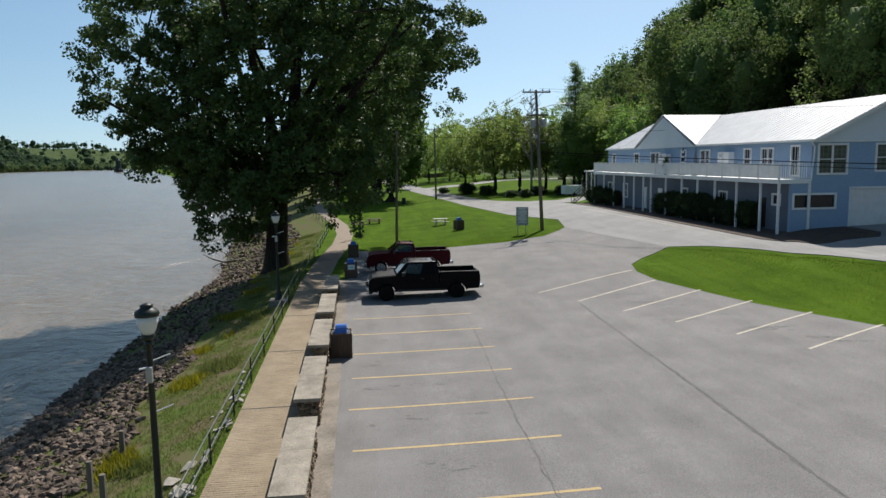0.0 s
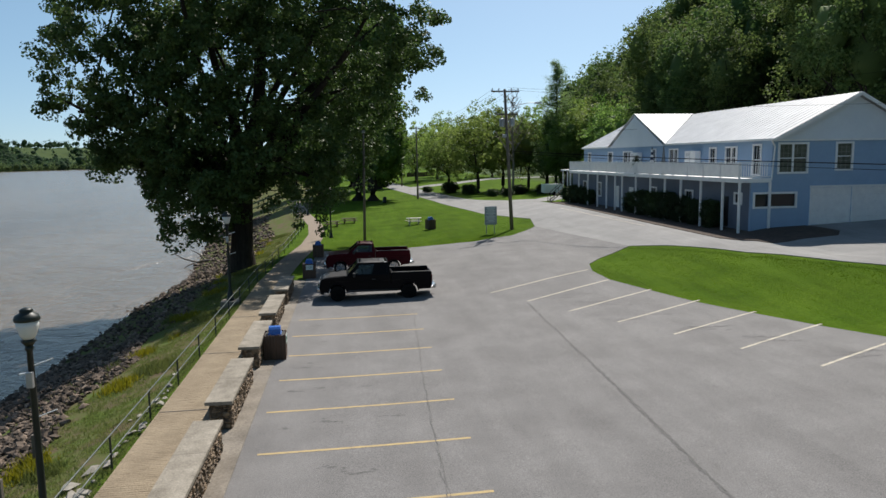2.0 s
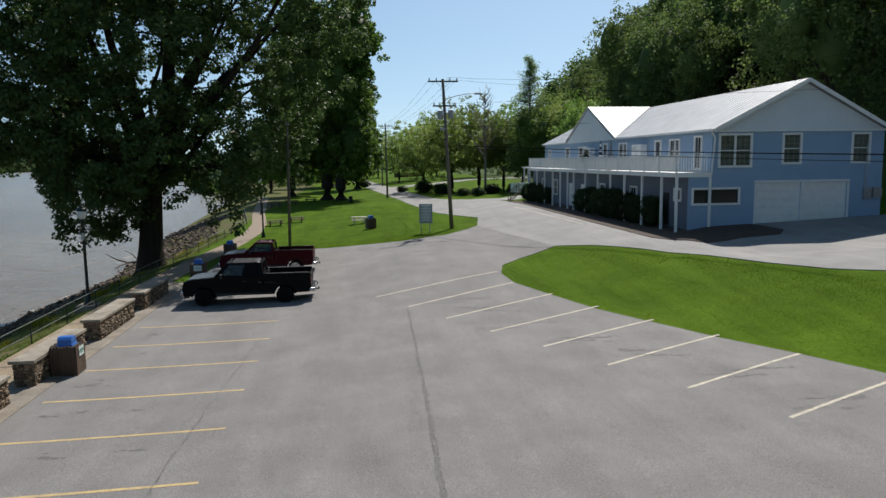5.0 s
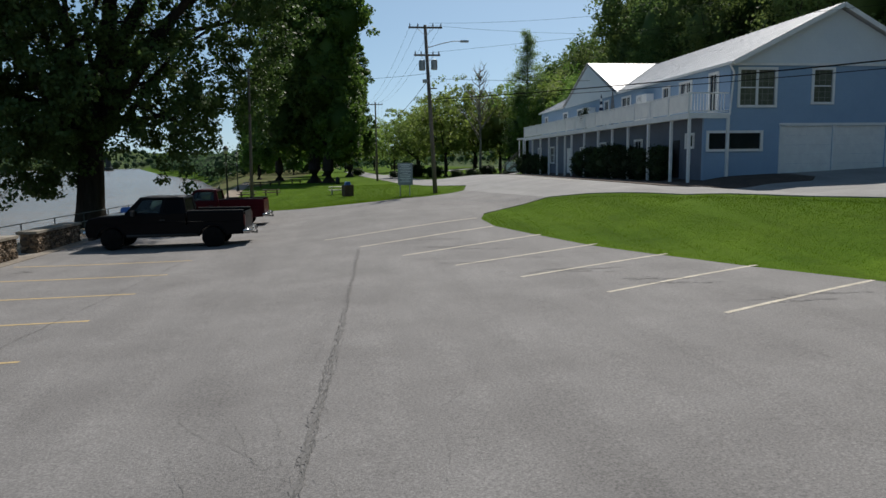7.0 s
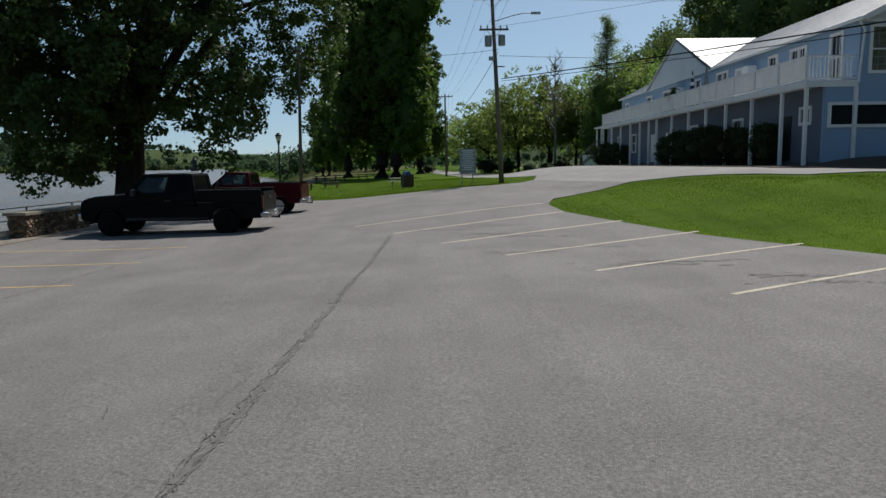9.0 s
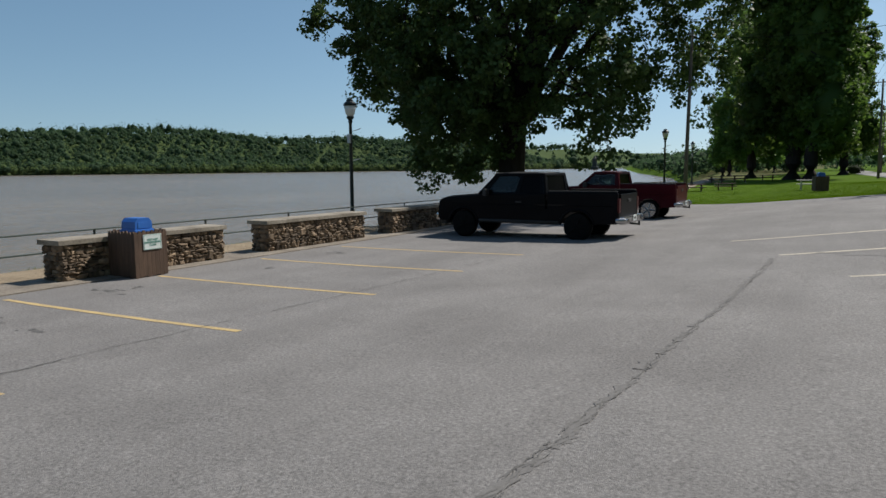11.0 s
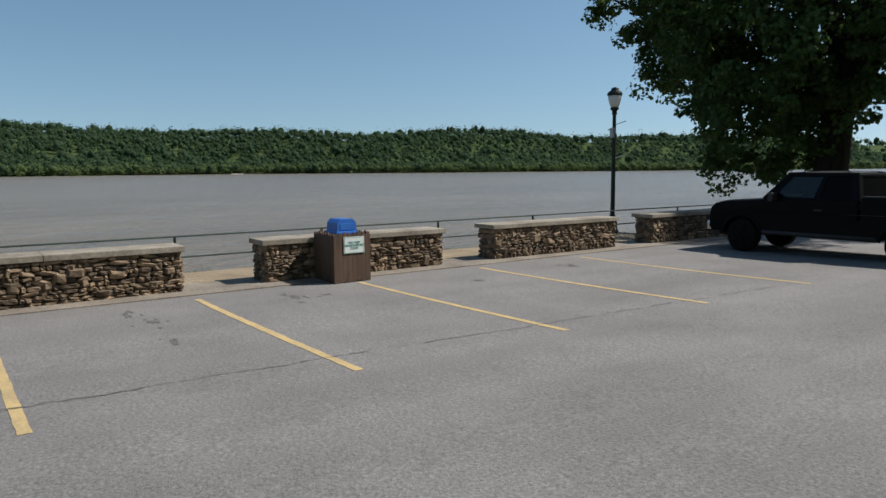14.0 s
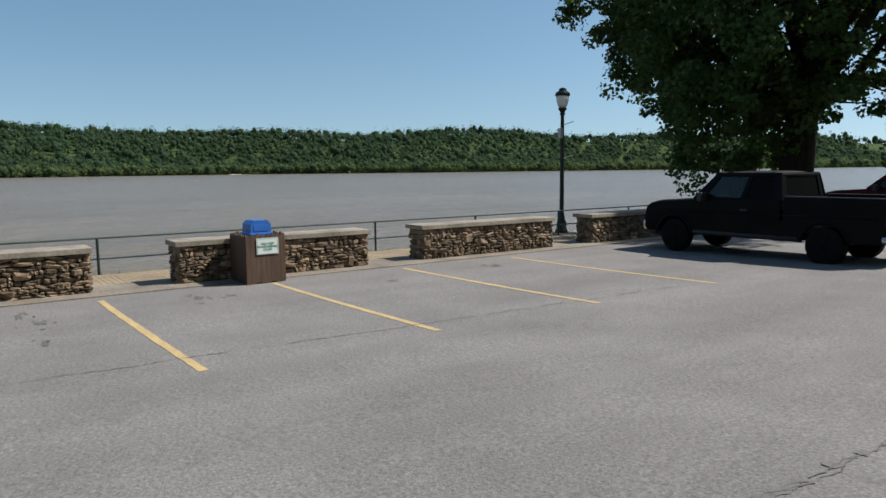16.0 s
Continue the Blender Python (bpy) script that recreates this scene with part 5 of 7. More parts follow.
rnd = random.Random(12)
spots = []
while len(spots) < 26000:
    x, y = rnd.uniform(15, 32), rnd.uniform(12, 42.5)
    if inside(ISLAND, x, y):
        spots.append((x, y))
blades("island_grass", spots, 0.034, BLADES, "mown bright green lawn beside the road", 1, 0.25)
spots = []
while len(spots) < 22000:
    x, y = rnd.uniform(-1, 19), 53 + 47 * rnd.random() ** 2.6
    if inside(PARK, x, y):
        spots.append((x, y))
blades("park_grass", spots, 0.04, BLADES, "mown green park lawn", 2, 0.25)
spots, tall, gold = [], [], []
while len(spots) < 24000:
    y = 6 + 70 * rnd.random() ** 1.5
    x = rnd.uniform(-8.0, -3.5)
    n = wobble(x * 1.0, y, 1.4)
    if wobble(x, y, 0.7, 3) < -0.95:
        continue
    if x > -7.2 + 0.5 * math.sin(y) or n > 0.6:
        spots.append((x, y))
        if n > 0.75 and x < -4.6:
            tall.append((x, y))
        if (x < -6.4 and wobble(x, y, 1.1, 2) > 0.55) or (x < -5.8 and wobble(x, y, 1.1, 2) > 0.95):
            gold.append((x, y))
blades("bank_grass", spots, 0.075, WEEDS, "rough grass on the river bank", 3, 0.06)
blades("tall_weeds", tall, 0.2, WEEDS, "taller weeds on the river bank", 4, 0.08, 5)
blades("yellow_weeds", gold, 0.26, FLOWERS, "yellow flowering weeds between the rocks", 5, 0.14, 3)

# low wooden stakes on the bank
for x, y in ((-6.5, 19.2), (-6.7, 17.4), (-5.9, 16.0)):
    bm = new_bm()
    box(bm, (0, 0, 0.3), (0.12, 0.12, 0.95), 0.015)
    ob = part("stake", bm, CREOSOTE, at=(x, y, gz(x, y)))
    tagged(ob, "short weathered wooden stake on the bank", "stake", "bank stakes")

# pale broken stones under the railing
bm_stones = []
for k in range(5):
    rnd = random.Random(810 + k)
    bm = new_bm()
    for i in range(12):
        d = Vector((rnd.gauss(0, 1), rnd.gauss(0, 1), rnd.gauss(0, 1))).normalized() * rnd.uniform(0.42, 0.6)
        bm.verts.new((d.x * 0.8, d.y * 1.3, d.z * 0.45))
    hull = bmesh.ops.convex_hull(bm, input=bm.verts[:])
    bmesh.ops.delete(bm, geom=[g for g in hull["geom_interior"] if isinstance(g, bmesh.types.BMVert)], context="VERTS")
    bm_stones.append(finish("pale_stone", bm, PALE_STONE))
rnd = random.Random(820)
for k in range(46):
    y = 10.5 + 14 * rnd.random() ** 1.7
    x = rnd.uniform(-4.35, -3.55)
    ob = new("pale_stone", rnd.choice(bm_stones))
    s = rnd.uniform(0.16, 0.5) * (0.6 if y > 17 else 1)
    ob.matrix_basis = pose(x, y, gz(x, y) + 0.03, rnd.uniform(-12, 12), rnd.uniform(-12, 12), rnd.uniform(-40, 40)) @ Matrix.Diagonal((s, s * 1.2, s, 1))
    tagged(ob, "pale broken stone lying under the bank railing", "stone", "pale bank stones")

# driftwood at the water's edge
wood = thing("driftwood", -12.6, 73, WATER_Z, 0, "bare driftwood branch stranded at the shore", "driftwood")
bm = new_bm()
limb(bm, [(1.5, 0.4, 0.6), (0.3, 0.1, 0.5), (-1.0, -0.4, 0.35), (-2.2, -0.2, 0.7), (-3.2, 0.1, 1.2)], [0.14, 0.12, 0.1, 0.07, 0.03], 7)
limb(bm, [(-1.0, -0.4, 0.35), (-1.6, -1.2, 0.2), (-2.0, -1.9, -0.1)], [0.08, 0.06, 0.03], 6)
limb(bm, [(-0.2, 0, 0.45), (-0.9, 0.5, 1.1), (-1.7, 0.6, 1.5)], [0.07, 0.05, 0.02], 6)
part("branch", bm, CREOSOTE, wood)

# paving bricks of the walk, long side across it
def brick_mesh(k):
    rnd = random.Random(830 + k)
    bm = new_bm()
    rings = []
    for inset, z in ((0.0, -0.02), (0.0, 0.003), (0.006, 0.007)):
        rings.append([bm.verts.new((sx * (0.101 - inset), sy * (0.0495 - inset), z + rnd.uniform(-0.001, 0.001))) for sx, sy in ((-1, -1), (1, -1), (1, 1), (-1, 1))])
    for lo, hi in zip(rings, rings[1:]):
        for i in range(4):
            bm.faces.new((lo[i], lo[(i + 1) % 4], hi[(i + 1) % 4], hi[i]))
    bm.faces.new(rings[-1])
    return finish("brick", bm, BRICK)


bricks = [brick_mesh(k) for k in range(4)]
walk_ob = bpy.data.objects["sidewalk"]
rnd = random.Random(840)
verts, faces, single = [], [], 0
for row in range(310):
    y = 9.0 + 0.105 * row
    for col in range(9):
        x0 = max(-3.448, -3.448 + 0.212 * col - 0.106 * (row % 2) + 0.005)
        x1 = min(-1.912, -3.448 + 0.212 * (col + 1) - 0.106 * (row % 2) - 0.005)
        if x1 - x0 < 0.03:
            continue
        x, wide = (x0 + x1) / 2, (x1 - x0) / 2
        z = gz(x, y) + 0.03
        if 11.2 < y < 15.5 and single < 300:
            single += 1
            b = new("brick", bricks[rnd.randint(0, 3)])
            b.parent = walk_ob
            b.matrix_basis = pose(x, y, z + rnd.uniform(-0.002, 0.001), rnd.uniform(-0.5, 0.5), rnd.uniform(-0.5, 0.5), rnd.uniform(-1, 1)) @ Matrix.Diagonal((wide / 0.101, 1, 1, 1))
        else:
            n = len(verts)
            dz = z + 0.006 + rnd.uniform(-0.0015, 0.001)
            verts += [(x + sx * wide, y + sy * 0.0495, zz) for zz in (z - 0.02, dz) for sx, sy in ((-1, -1), (1, -1), (1, 1), (-1, 1))]
            faces += [(n + 4, n + 5, n + 6, n + 7)] + [(n + i, n + (i + 1) % 4, n + 4 + (i + 1) % 4, n + 4 + i) for i in range(4)]
rest = new("brick_paving", mesh_from("brick_paving", verts, faces, BRICK_REST))
rest.parent = walk_ob
tagged(rest, "", "", "", "stuff")

# ---- the blue house ----
HX, HY, HZ = 29.15, 42.9, 2.0
house = thing("house", HX, HY, HZ, 0, "long two-storey pale blue clapboard house with white metal roof", "house")
DEEP, LONG, EAVE, RIDGE = 11.1, 37.6, 5.98, 8.83
MID = DEEP / 2 + 0.15


def wall_with_holes(name, u0, u1, v0, v1, holes, lo, hi, axis, material, parent):
    """A wall in a plane, thick from lo to hi along axis, with rectangular holes (u0, u1, v0, v1)."""
    us = sorted({u0, u1, *(h[0] for h in holes), *(h[1] for h in holes)})
    vs = sorted({v0, v1, *(h[2] for h in holes), *(h[3] for h in holes)})
    bm = new_bm()
    for a, b in zip(us, us[1:]):
        runs = []
        for c, d in zip(vs, vs[1:]):
            mu, mv = (a + b) / 2, (c + d) / 2
            if any(h[0] < mu < h[1] and h[2] < mv < h[3] for h in holes):
                continue
            if runs and abs(runs[-1][1] - c) < 1e-6:
                runs[-1][1] = d
            else:
                runs.append([c, d])
        for c, d in runs:
            prism(bm, [(a, c), (b, c), (b, d), (a, d)], lo, hi, axis)
    bmesh.ops.remove_doubles(bm, verts=bm.verts, dist=1e-4)
    return part(name, bm, material, parent)


def window(parent, u, v, w, h, plane, axis, out, panes=2, rows=2, bars=True, blind=False):
    """A framed window; u, v: its middle, plane: the wall's face, out: -1 or 1 away from the house."""
    def at(uu, vv, depth):
        return (plane + out * depth, uu, vv) if axis == 0 else (uu, plane + out * depth, vv)

    def sz(su, sv, sd):
        return (sd, su, sv) if axis == 0 else (su, sd, sv)
    bm = new_bm()
    f = 0.13
    for du, dv, su, sv in ((-w / 2, 0, f, h + f), (w / 2, 0, f, h + f), (0, h / 2, w - f, f), (0, -h / 2, w - f, f)):
        box(bm, at(u + du, v + dv, 0.02), sz(su, sv, 0.09))
    fr = part("window", bm, WHITE, parent, "white framed window")
    for k in range(panes):
        pw = (w - f) / panes
        pu = u - (w - f) / 2 + pw * (k + 0.5)
        bm = new_bm()
        box(bm, at(pu, v, -0.06), sz(pw - 0.02, h - f, 0.012))
        part("pane", bm, BLIND_GLASS if blind else DARK_GLASS, fr)
    bm = new_bm()
    for k in range(1, panes):
        box(bm, at(u - (w - f) / 2 + (w - f) * k / panes, v, -0.02), sz(0.12, h - f, 0.07))
    if bars:
        box(bm, at(u, v, -0.025), sz(w - f, 0.06, 0.06))
    for k in range(panes):
        pw = (w - f) / panes
        pu = u - (w - f) / 2 + pw * (k + 0.5)
        for j in range(1, rows):
            box(bm, at(pu, v - h / 2 + h * (j / rows), -0.035), sz(pw - 0.04, 0.032, 0.03))
        for q in (-1 / 6, 1 / 6) if bars and not blind else ():
            box(bm, at(pu + pw * q, v, -0.04), sz(0.026, h - f, 0.02))
    if bm.verts:
        part("muntins", bm, WHITE, fr)
    if blind:
        # thin grey grilles behind the upper and lower sashes
        for k in range(panes):
            pw = (w - f) / panes
            pu = u - (w - f) / 2 + pw * (k + 0.5)
            bm = new_bm()
            for q in (-1 / 6, 1 / 6):
                box(bm, at(pu + pw * q, v, -0.05), sz(0.016, h - f, 0.01))
            for j in (1, 2, 4, 5):
                box(bm, at(pu, v - h / 2 + h * j / 6, -0.047), sz(pw - 0.06, 0.016, 0.01))
            part("grille", bm, GRILLE, fr, "thin grey window grille")
    return fr


# south end, lower storey
LOWX = -1.35
low_holes = [(-1.15, 1.8, 1.52, 2.46), (2.9, 5.78, 0.3, 2.74), (5.92, 8.8, 0.3, 2.74)]
wall_with_holes("wall", LOWX, DEEP, -0.6, 3.3, low_holes, 0, 0.2, 1, SIDING, house)
up_holes = [(0.45, 2.47, 3.75, 5.66), (4.5, 5.65, 3.9, 5.66), (9.0, 10.15, 3.9, 5.66)]
wall_with_holes("wall", 0, DEEP, 3.3, 5.86, up_holes, 0.003, 0.2, 1, SIDING, house)
bm = new_bm()
prism(bm, [(-0.06, 5.86), (DEEP + 0.06, 5.86), (MID, RIDGE - 0.1)], -0.04, 0.16, 1)
part("gable", bm, SIDING_PALE, house, "pale blue-grey gable siding")
bm = new_bm()
box(bm, (DEEP / 2, -0.06, 5.86), (DEEP + 0.16, 0.08, 0.12))
part("trim", bm, WHITE, house)
window(house, 1.46, 4.7, 2.02, 1.9, 0, 1, -1, 2, 2, True, True)
window(house, 5.07, 4.78, 1.15, 1.76, 0, 1, -1, 1, 2, True, True)
window(house, 9.57, 4.78, 1.15, 1.76, 0, 1, -1, 1, 2, True, True)
window(house, 0.32, 1.99, 2.95, 0.94, 0, 1, -1, 1, 1, False)
# garage doors
bm = new_bm()
for c, d, s in (((2.83, 1.5), 0, (0.12, 2.6)), ((5.85, 1.5), 0, (0.16, 2.6)), ((8.87, 1.5), 0, (0.12, 2.6)), ((5.85, 2.82), 0, (6.2, 0.14))):
    box(bm, (c[0], -0.02, c[1]), (s[0], 0.08, s[1]))
part("garage_frame", bm, WHITE, house)
for u in (4.34, 7.36):
    bm = new_bm()
    for j in range(5):
        box(bm, (u, 0.1, 0.31 + 0.487 * (j + 0.5)), (2.88, 0.05, 0.482), 0.003)
    part("garage_door", bm, WHITE, house, "white panelled garage door")
# west walls
wins = [(1.7, 4.6, 0.95, 2.0, 1), (5.0, 4.75, 1.5, 1.5, 2), (7.6, 4.75, 0.95, 1.5, 1), (14.2, 4.7, 1.6, 1.6, 2), (18.2, 4.6, 0.95, 1.9, 1), (24.3, 4.7, 2.2, 1.4, 2), (29.0, 4.7, 1.3, 1.4, 1), (35.6, 4.7, 0.9, 1.4, 1)]
wall_with_holes("wall", 0.2, LONG, 3.3, EAVE, [(u - w / 2, u + w / 2, v - h / 2, v + h / 2) for u, v, w, h, n in wins], 0, 0.2, 0, SIDING, house)
for u, v, w, h, n in wins:
    window(house, u, v, w, h, 0, 0, -1, n, 2)
low = [(1.5, 2.05, 0.9, 0.7, 1), (8.5, 1.6, 1.2, 1.4, 1), (15, 1.6, 1.2, 1.4, 1), (28.5, 1.6, 1.2, 1.4, 1), (33, 1.6, 1.2, 1.4, 1)]
wall_with_holes("wall", 0.2, LONG, -0.6, 3.2, [(u - w / 2, u + w / 2, v - h / 2, v + h / 2) for u, v, w, h, n in low], LOWX, LOWX + 0.2, 0, SIDING_SHADED, house)
for u, v, w, h, n in low:
    window(house, u, v, w, h, LOWX, 0, -1, n, 1 if u < 2 else 2, u > 2)
for u in (3.2, 19.9, 23.4):
    bm = new_bm()
    box(bm, (LOWX - 0.02, u, 1.1), (0.07, 0.95, 2.05), 0.01)
    box(bm, (LOWX - 0.06, u, 1.6), (0.03, 0.6, 0.7), 0.01)
    part("door", bm, WHITE if u > 10 else PLASTIC_BLACK, house)
# east and north walls close the house
bm = new_bm()
box(bm, (DEEP - 0.1, LONG / 2, 2.6), (0.2, LONG - 0.4, 6.6))
box(bm, (DEEP / 2, LONG - 0.1, 2.6), (DEEP - 0.42, 0.2, 6.6))
box(bm, (LOWX / 2 + 0.1, LONG - 0.12, 1.3), (-LOWX - 0.02, 0.2, 3.8))
part("wall", bm, SIDING, house)
bm = new_bm()
prism(bm, [(-0.04, 5.9), (DEEP + 0.04, 5.9), (MID, RIDGE - 0.1)], LONG - 0.2, LONG - 0.02, 1)
part("gable", bm, SIDING_PALE, house)
bm = new_bm()
box(bm, (LOWX / 2, LONG / 2, 3.26), (-LOWX + 0.2, LONG - 0.3, 0.08))
box(bm, (DEEP / 2, LONG / 2, 5.8), (DEEP - 0.5, LONG - 0.5, 0.06))
part("floor_deck", bm, WHITE, house)


def roof_slope(name, a, b, c, d, parent, ribs=0.61, over=0.0):
    """A metal roof slope: eave from a to b, ridge from d to c, with raised seams."""
    a, b, c, d = (Vector(p) for p in (a, b, c, d))
    n = (b - a).cross(d - a).normalized()
    if n.z < 0:
        n = -n
    bm = new_bm()
    lo = [bm.verts.new(p) for p in (a, b, c, d)]
    hi = [bm.verts.new(p + n * 0.07) for p in (a, b, c, d)]
    bm.faces.new(hi)
    bm.faces.new(lo[::-1])
    for i in range(4):
        bm.faces.new((lo[i], lo[(i + 1) % 4], hi[(i + 1) % 4], hi[i]))
    roof_ob = part(name, bm, ROOF, parent)
    k = max(2, int((b - a).length / ribs))
    shared = None
    same = abs((b - a).length - (c - d).length) < 1e-4
    for i in range(k + 1):
        t = i / k
        p, q = a.lerp(b, t) + n * 0.085, d.lerp(c, t) + n * 0.085
        if (q - p).length < 0.1:
            continue
        if shared is None or not same:
            bm = new_bm()
            tube(bm, (0, 0, 0), q - p, 0.011, None, 4)
            shared = finish("seam", bm, ROOF)
        part("seam", shared, ROOF, roof_ob, at=p)
    return roof_ob


slope_w = (RIDGE - EAVE) / MID
E0, EO = -0.12, EAVE - 0.12 * slope_w
roof_slope("roof", (E0, -0.5, EO), (E0, LONG + 0.4, EO), (MID, LONG + 0.4, RIDGE), (MID, -0.5, RIDGE), house)
slope_e = (RIDGE - EAVE) / (DEEP - MID)
roof_slope("roof", (DEEP + 0.15, -0.5, EAVE - 0.15 * slope_e), (DEEP + 0.15, LONG + 0.4, EAVE - 0.15 * slope_e), (MID, LONG + 0.4, RIDGE), (MID, -0.5, RIDGE), house)
# cross gable facing the river
CG, CW = 22.4, 6.9
for s in (-1, 1):
    roof_slope("roof", (E0 - 0.1, CG + s * CW, EO), (MID - 0.1, CG + s * 0.15, RIDGE + 0.03), (MID - 0.1, CG, RIDGE + 0.05), (E0 - 0.1, CG, RIDGE + 0.05), house, 0.61)
bm = new_bm()
prism(bm, [(CG - CW + 0.4, EAVE - 0.15), (CG + CW - 0.4, EAVE - 0.15), (CG, RIDGE - 0.1)], -0.16, -0.01, 0)
part("gable", bm, SIDING_PALE, house, "pale blue-grey gable siding")
for y0, y1 in ((-0.5, CG - CW), (CG + CW, LONG + 0.4)):
    bm = new_bm()
    box(bm, (E0 - 0.06, (y0 + y1) / 2, EO - 0.02), (0.1, y1 - y0, 0.12))
    part("gutter", bm, WHITE, house)
for s, e in ((-1, (E0, EO)), (1, (DEEP + 0.15, EAVE - 0.15 * slope_e))):
    bm = new_bm()
    a, b = Vector((e[0], -0.53, e[1] - 0.05)), Vector((MID, -0.53, RIDGE - 0.05))
    d = (b - a)
    turn = Matrix.Rotation(-math.atan2(d.z, d.x), 4, "Y")
    box(bm, (a + b) / 2, (d.length, 0.05, 0.2), 0, turn)
    part("bargeboard", bm, WHITE, house)
bm = new_bm()
tube(bm, (-0.12, -0.12, EO - 0.1), (0.12, -0.1, EO - 0.45), 0.05, None, 8)
tube(bm, (0.12, -0.1, EO - 0.45), (-0.05, -0.12, 3.3), 0.05, None, 8)
part("downpipe", bm, WHITE, house)
# balcony
BX = -2.2
bm = new_bm()
box(bm, ((BX) / 2, LONG / 2 - 0.65, 3.38), (-BX - 0.01, LONG - 1.3, 0.1))
box(bm, (BX + 0.02, LONG / 2 - 0.65, 3.28), (0.06, LONG - 1.3, 0.26))
box(bm, (BX / 2, -0.02, 3.28), (-BX, 0.06, 0.26))
part("balcony_deck", bm, WHITE, house, "white painted balcony deck")
bm = new_bm()
box(bm, (0, 0, 1.5), (0.14, 0.14, 3.5), 0.012)
pm = finish("balcony_post", bm, WHITE)
POSTS = [0.1, 2.2, 5.25, 8.4, 11.2, 14.0, 17.1, 20.3, 22.1, 24.4, 27.0, 30.0, 33.0, 36.1]
for u in POSTS:
    part("balcony_post", pm, WHITE, house, at=(BX + 0.1, u, gz(HX + BX + 0.1, HY + u) - HZ + 0.25 if u > 26 else -0.1))
part("balcony_post", pm, WHITE, house, at=(-0.12, -0.1, -0.1))
bm = new_bm()
box(bm, (0, 0, 0.5), (0.1, 0.1, 1.12), 0.01)
rm = finish("rail_post", bm, WHITE)
stations = [0.08 + 2.4 * k for k in range(16)]
stations[-1] = LONG - 1.4
for a, b in zip(stations, stations[1:]):
    part("rail_post", rm, WHITE, house, at=(BX + 0.05, a, 3.43))
    bm = new_bm()
    n = int((b - a - 0.1) / 0.115)
    for i in range(n):
        box(bm, (BX + 0.05, a + 0.08 + (i + 0.5) * (b - a - 0.12) / n, 3.43 + 0.52), (0.03, 0.085, 0.86))
    box(bm, (BX + 0.05, (a + b) / 2, 4.43), (0.08, b - a - 0.1, 0.06))
    box(bm, (BX + 0.05, (a + b) / 2, 3.52), (0.06, b - a - 0.1, 0.06))
    part("railing_panel", bm, WHITE, house, "white board railing")
part("rail_post", rm, WHITE, house, at=(BX + 0.05, stations[-1], 3.43))
bm = new_bm()
box(bm, (0, 0, 0), (0.035, 0.035, 0.86))
bal = finish("baluster", bm, WHITE)
for i in range(12):
    part("baluster", bal, WHITE, house, at=(BX + 0.17 + i * 0.16, 0.06, 3.95))
bm = new_bm()
box(bm, (BX / 2, 0.06, 4.43), (-BX - 0.1, 0.08, 0.06))
box(bm, (BX / 2, 0.06, 3.52), (-BX - 0.1, 0.06, 0.06))
part("end_rail", bm, WHITE, house)
# meters on the south wall
bm = new_bm()
box(bm, (10.1, -0.09, 2.0), (0.5, 0.16, 0.7), 0.02)
box(bm, (10.75, -0.09, 2.05), (0.6, 0.16, 0.6), 0.02)
tube(bm, (9.95, -0.08, 2.3), (9.95, -0.08, 5.0), 0.03, None, 6)
part("meter_box", bm, GALV, house, "grey utility meter boxes")
# things on the balcony
def balcony_box(u):
    """Wall-hung air unit as a tall white box to the deck, vented near top."""
    bm = new_bm()
    # box below the unit is added so that it stands on the deck
    box(bm, (0, 0, 0.94), (0.5, 1.7, 1.86), 0.02)
    ob = part("storage_locker", bm, WHITE, at=(HX - 0.28, HY + u, HZ + 3.432))
    bm = new_bm()
    for j in range(5):
        box(bm, (-0.255, 0.35, 1.5 + 0.05 * j), (0.014, 0.5, 0.022))
    part("vent", bm, GALV, ob)
    bm = new_bm()
    box(bm, (-0.256, 0, 0.95), (0.012, 0.02, 1.7))
    part("front_groove", bm, GALV, ob)
    tagged(ob, "white vented air unit on the balcony wall, drawn down to the deck", "locker", "balcony lockers")


balcony_box(10.3)
balcony_box(21.6)
def potted_cypress(u, h):
    ob = shrub("potted_cypress", 0.45, 0.45, h, int(u * 10), HEDGE, "slim dark potted evergreen on the balcony", "plant", 26, 60, 0.07)
    ob.location = (HX - 1.9, HY + u, HZ + 3.75)
    bm = new_bm()
    turned(bm, [(0.13, -0.32), (0.19, 0.0), (0.17, 0.02)], 12)
    part("pot", bm, PLASTIC_BLACK, ob)


def closed_umbrella(u, cloth, band, label):
    """A folded sunshade on a pole in a round foot."""
    ob = thing("patio_umbrella", HX - 1.5, HY + u, HZ + 3.43, 0, label, "umbrella", "balcony umbrellas")
    bm = new_bm()
    turned(bm, [(0.24, 0), (0.24, 0.05), (0.06, 0.09), (0.04, 0.3)], 14)
    part("foot", bm, PLASTIC_BLACK, ob)
    bm = new_bm()
    tube(bm, (0, 0, 0.1), (0, 0, 2.35), 0.022, None, 8)
    part("pole", bm, GALV, ob)
    for k in range(7):
        z0, r0 = 0.75 + 0.22 * k, 0.2 - 0.024 * k
        bm = new_bm()
        turned(bm, [(r0, z0), (r0 - 0.012, z0 + 0.11), (r0 - 0.024, z0 + 0.22)], 10)
        part("cloth_band", bm, band if k % 2 else cloth, ob)


closed_umbrella(15.2, NAVY, WHITE, "closed navy and white striped patio umbrella on the balcony")
closed_umbrella(12.9, GREY_CLOTH, GREY_CLOTH, "closed grey patio umbrella on the balcony")
potted_cypress(17.6, 1.3)

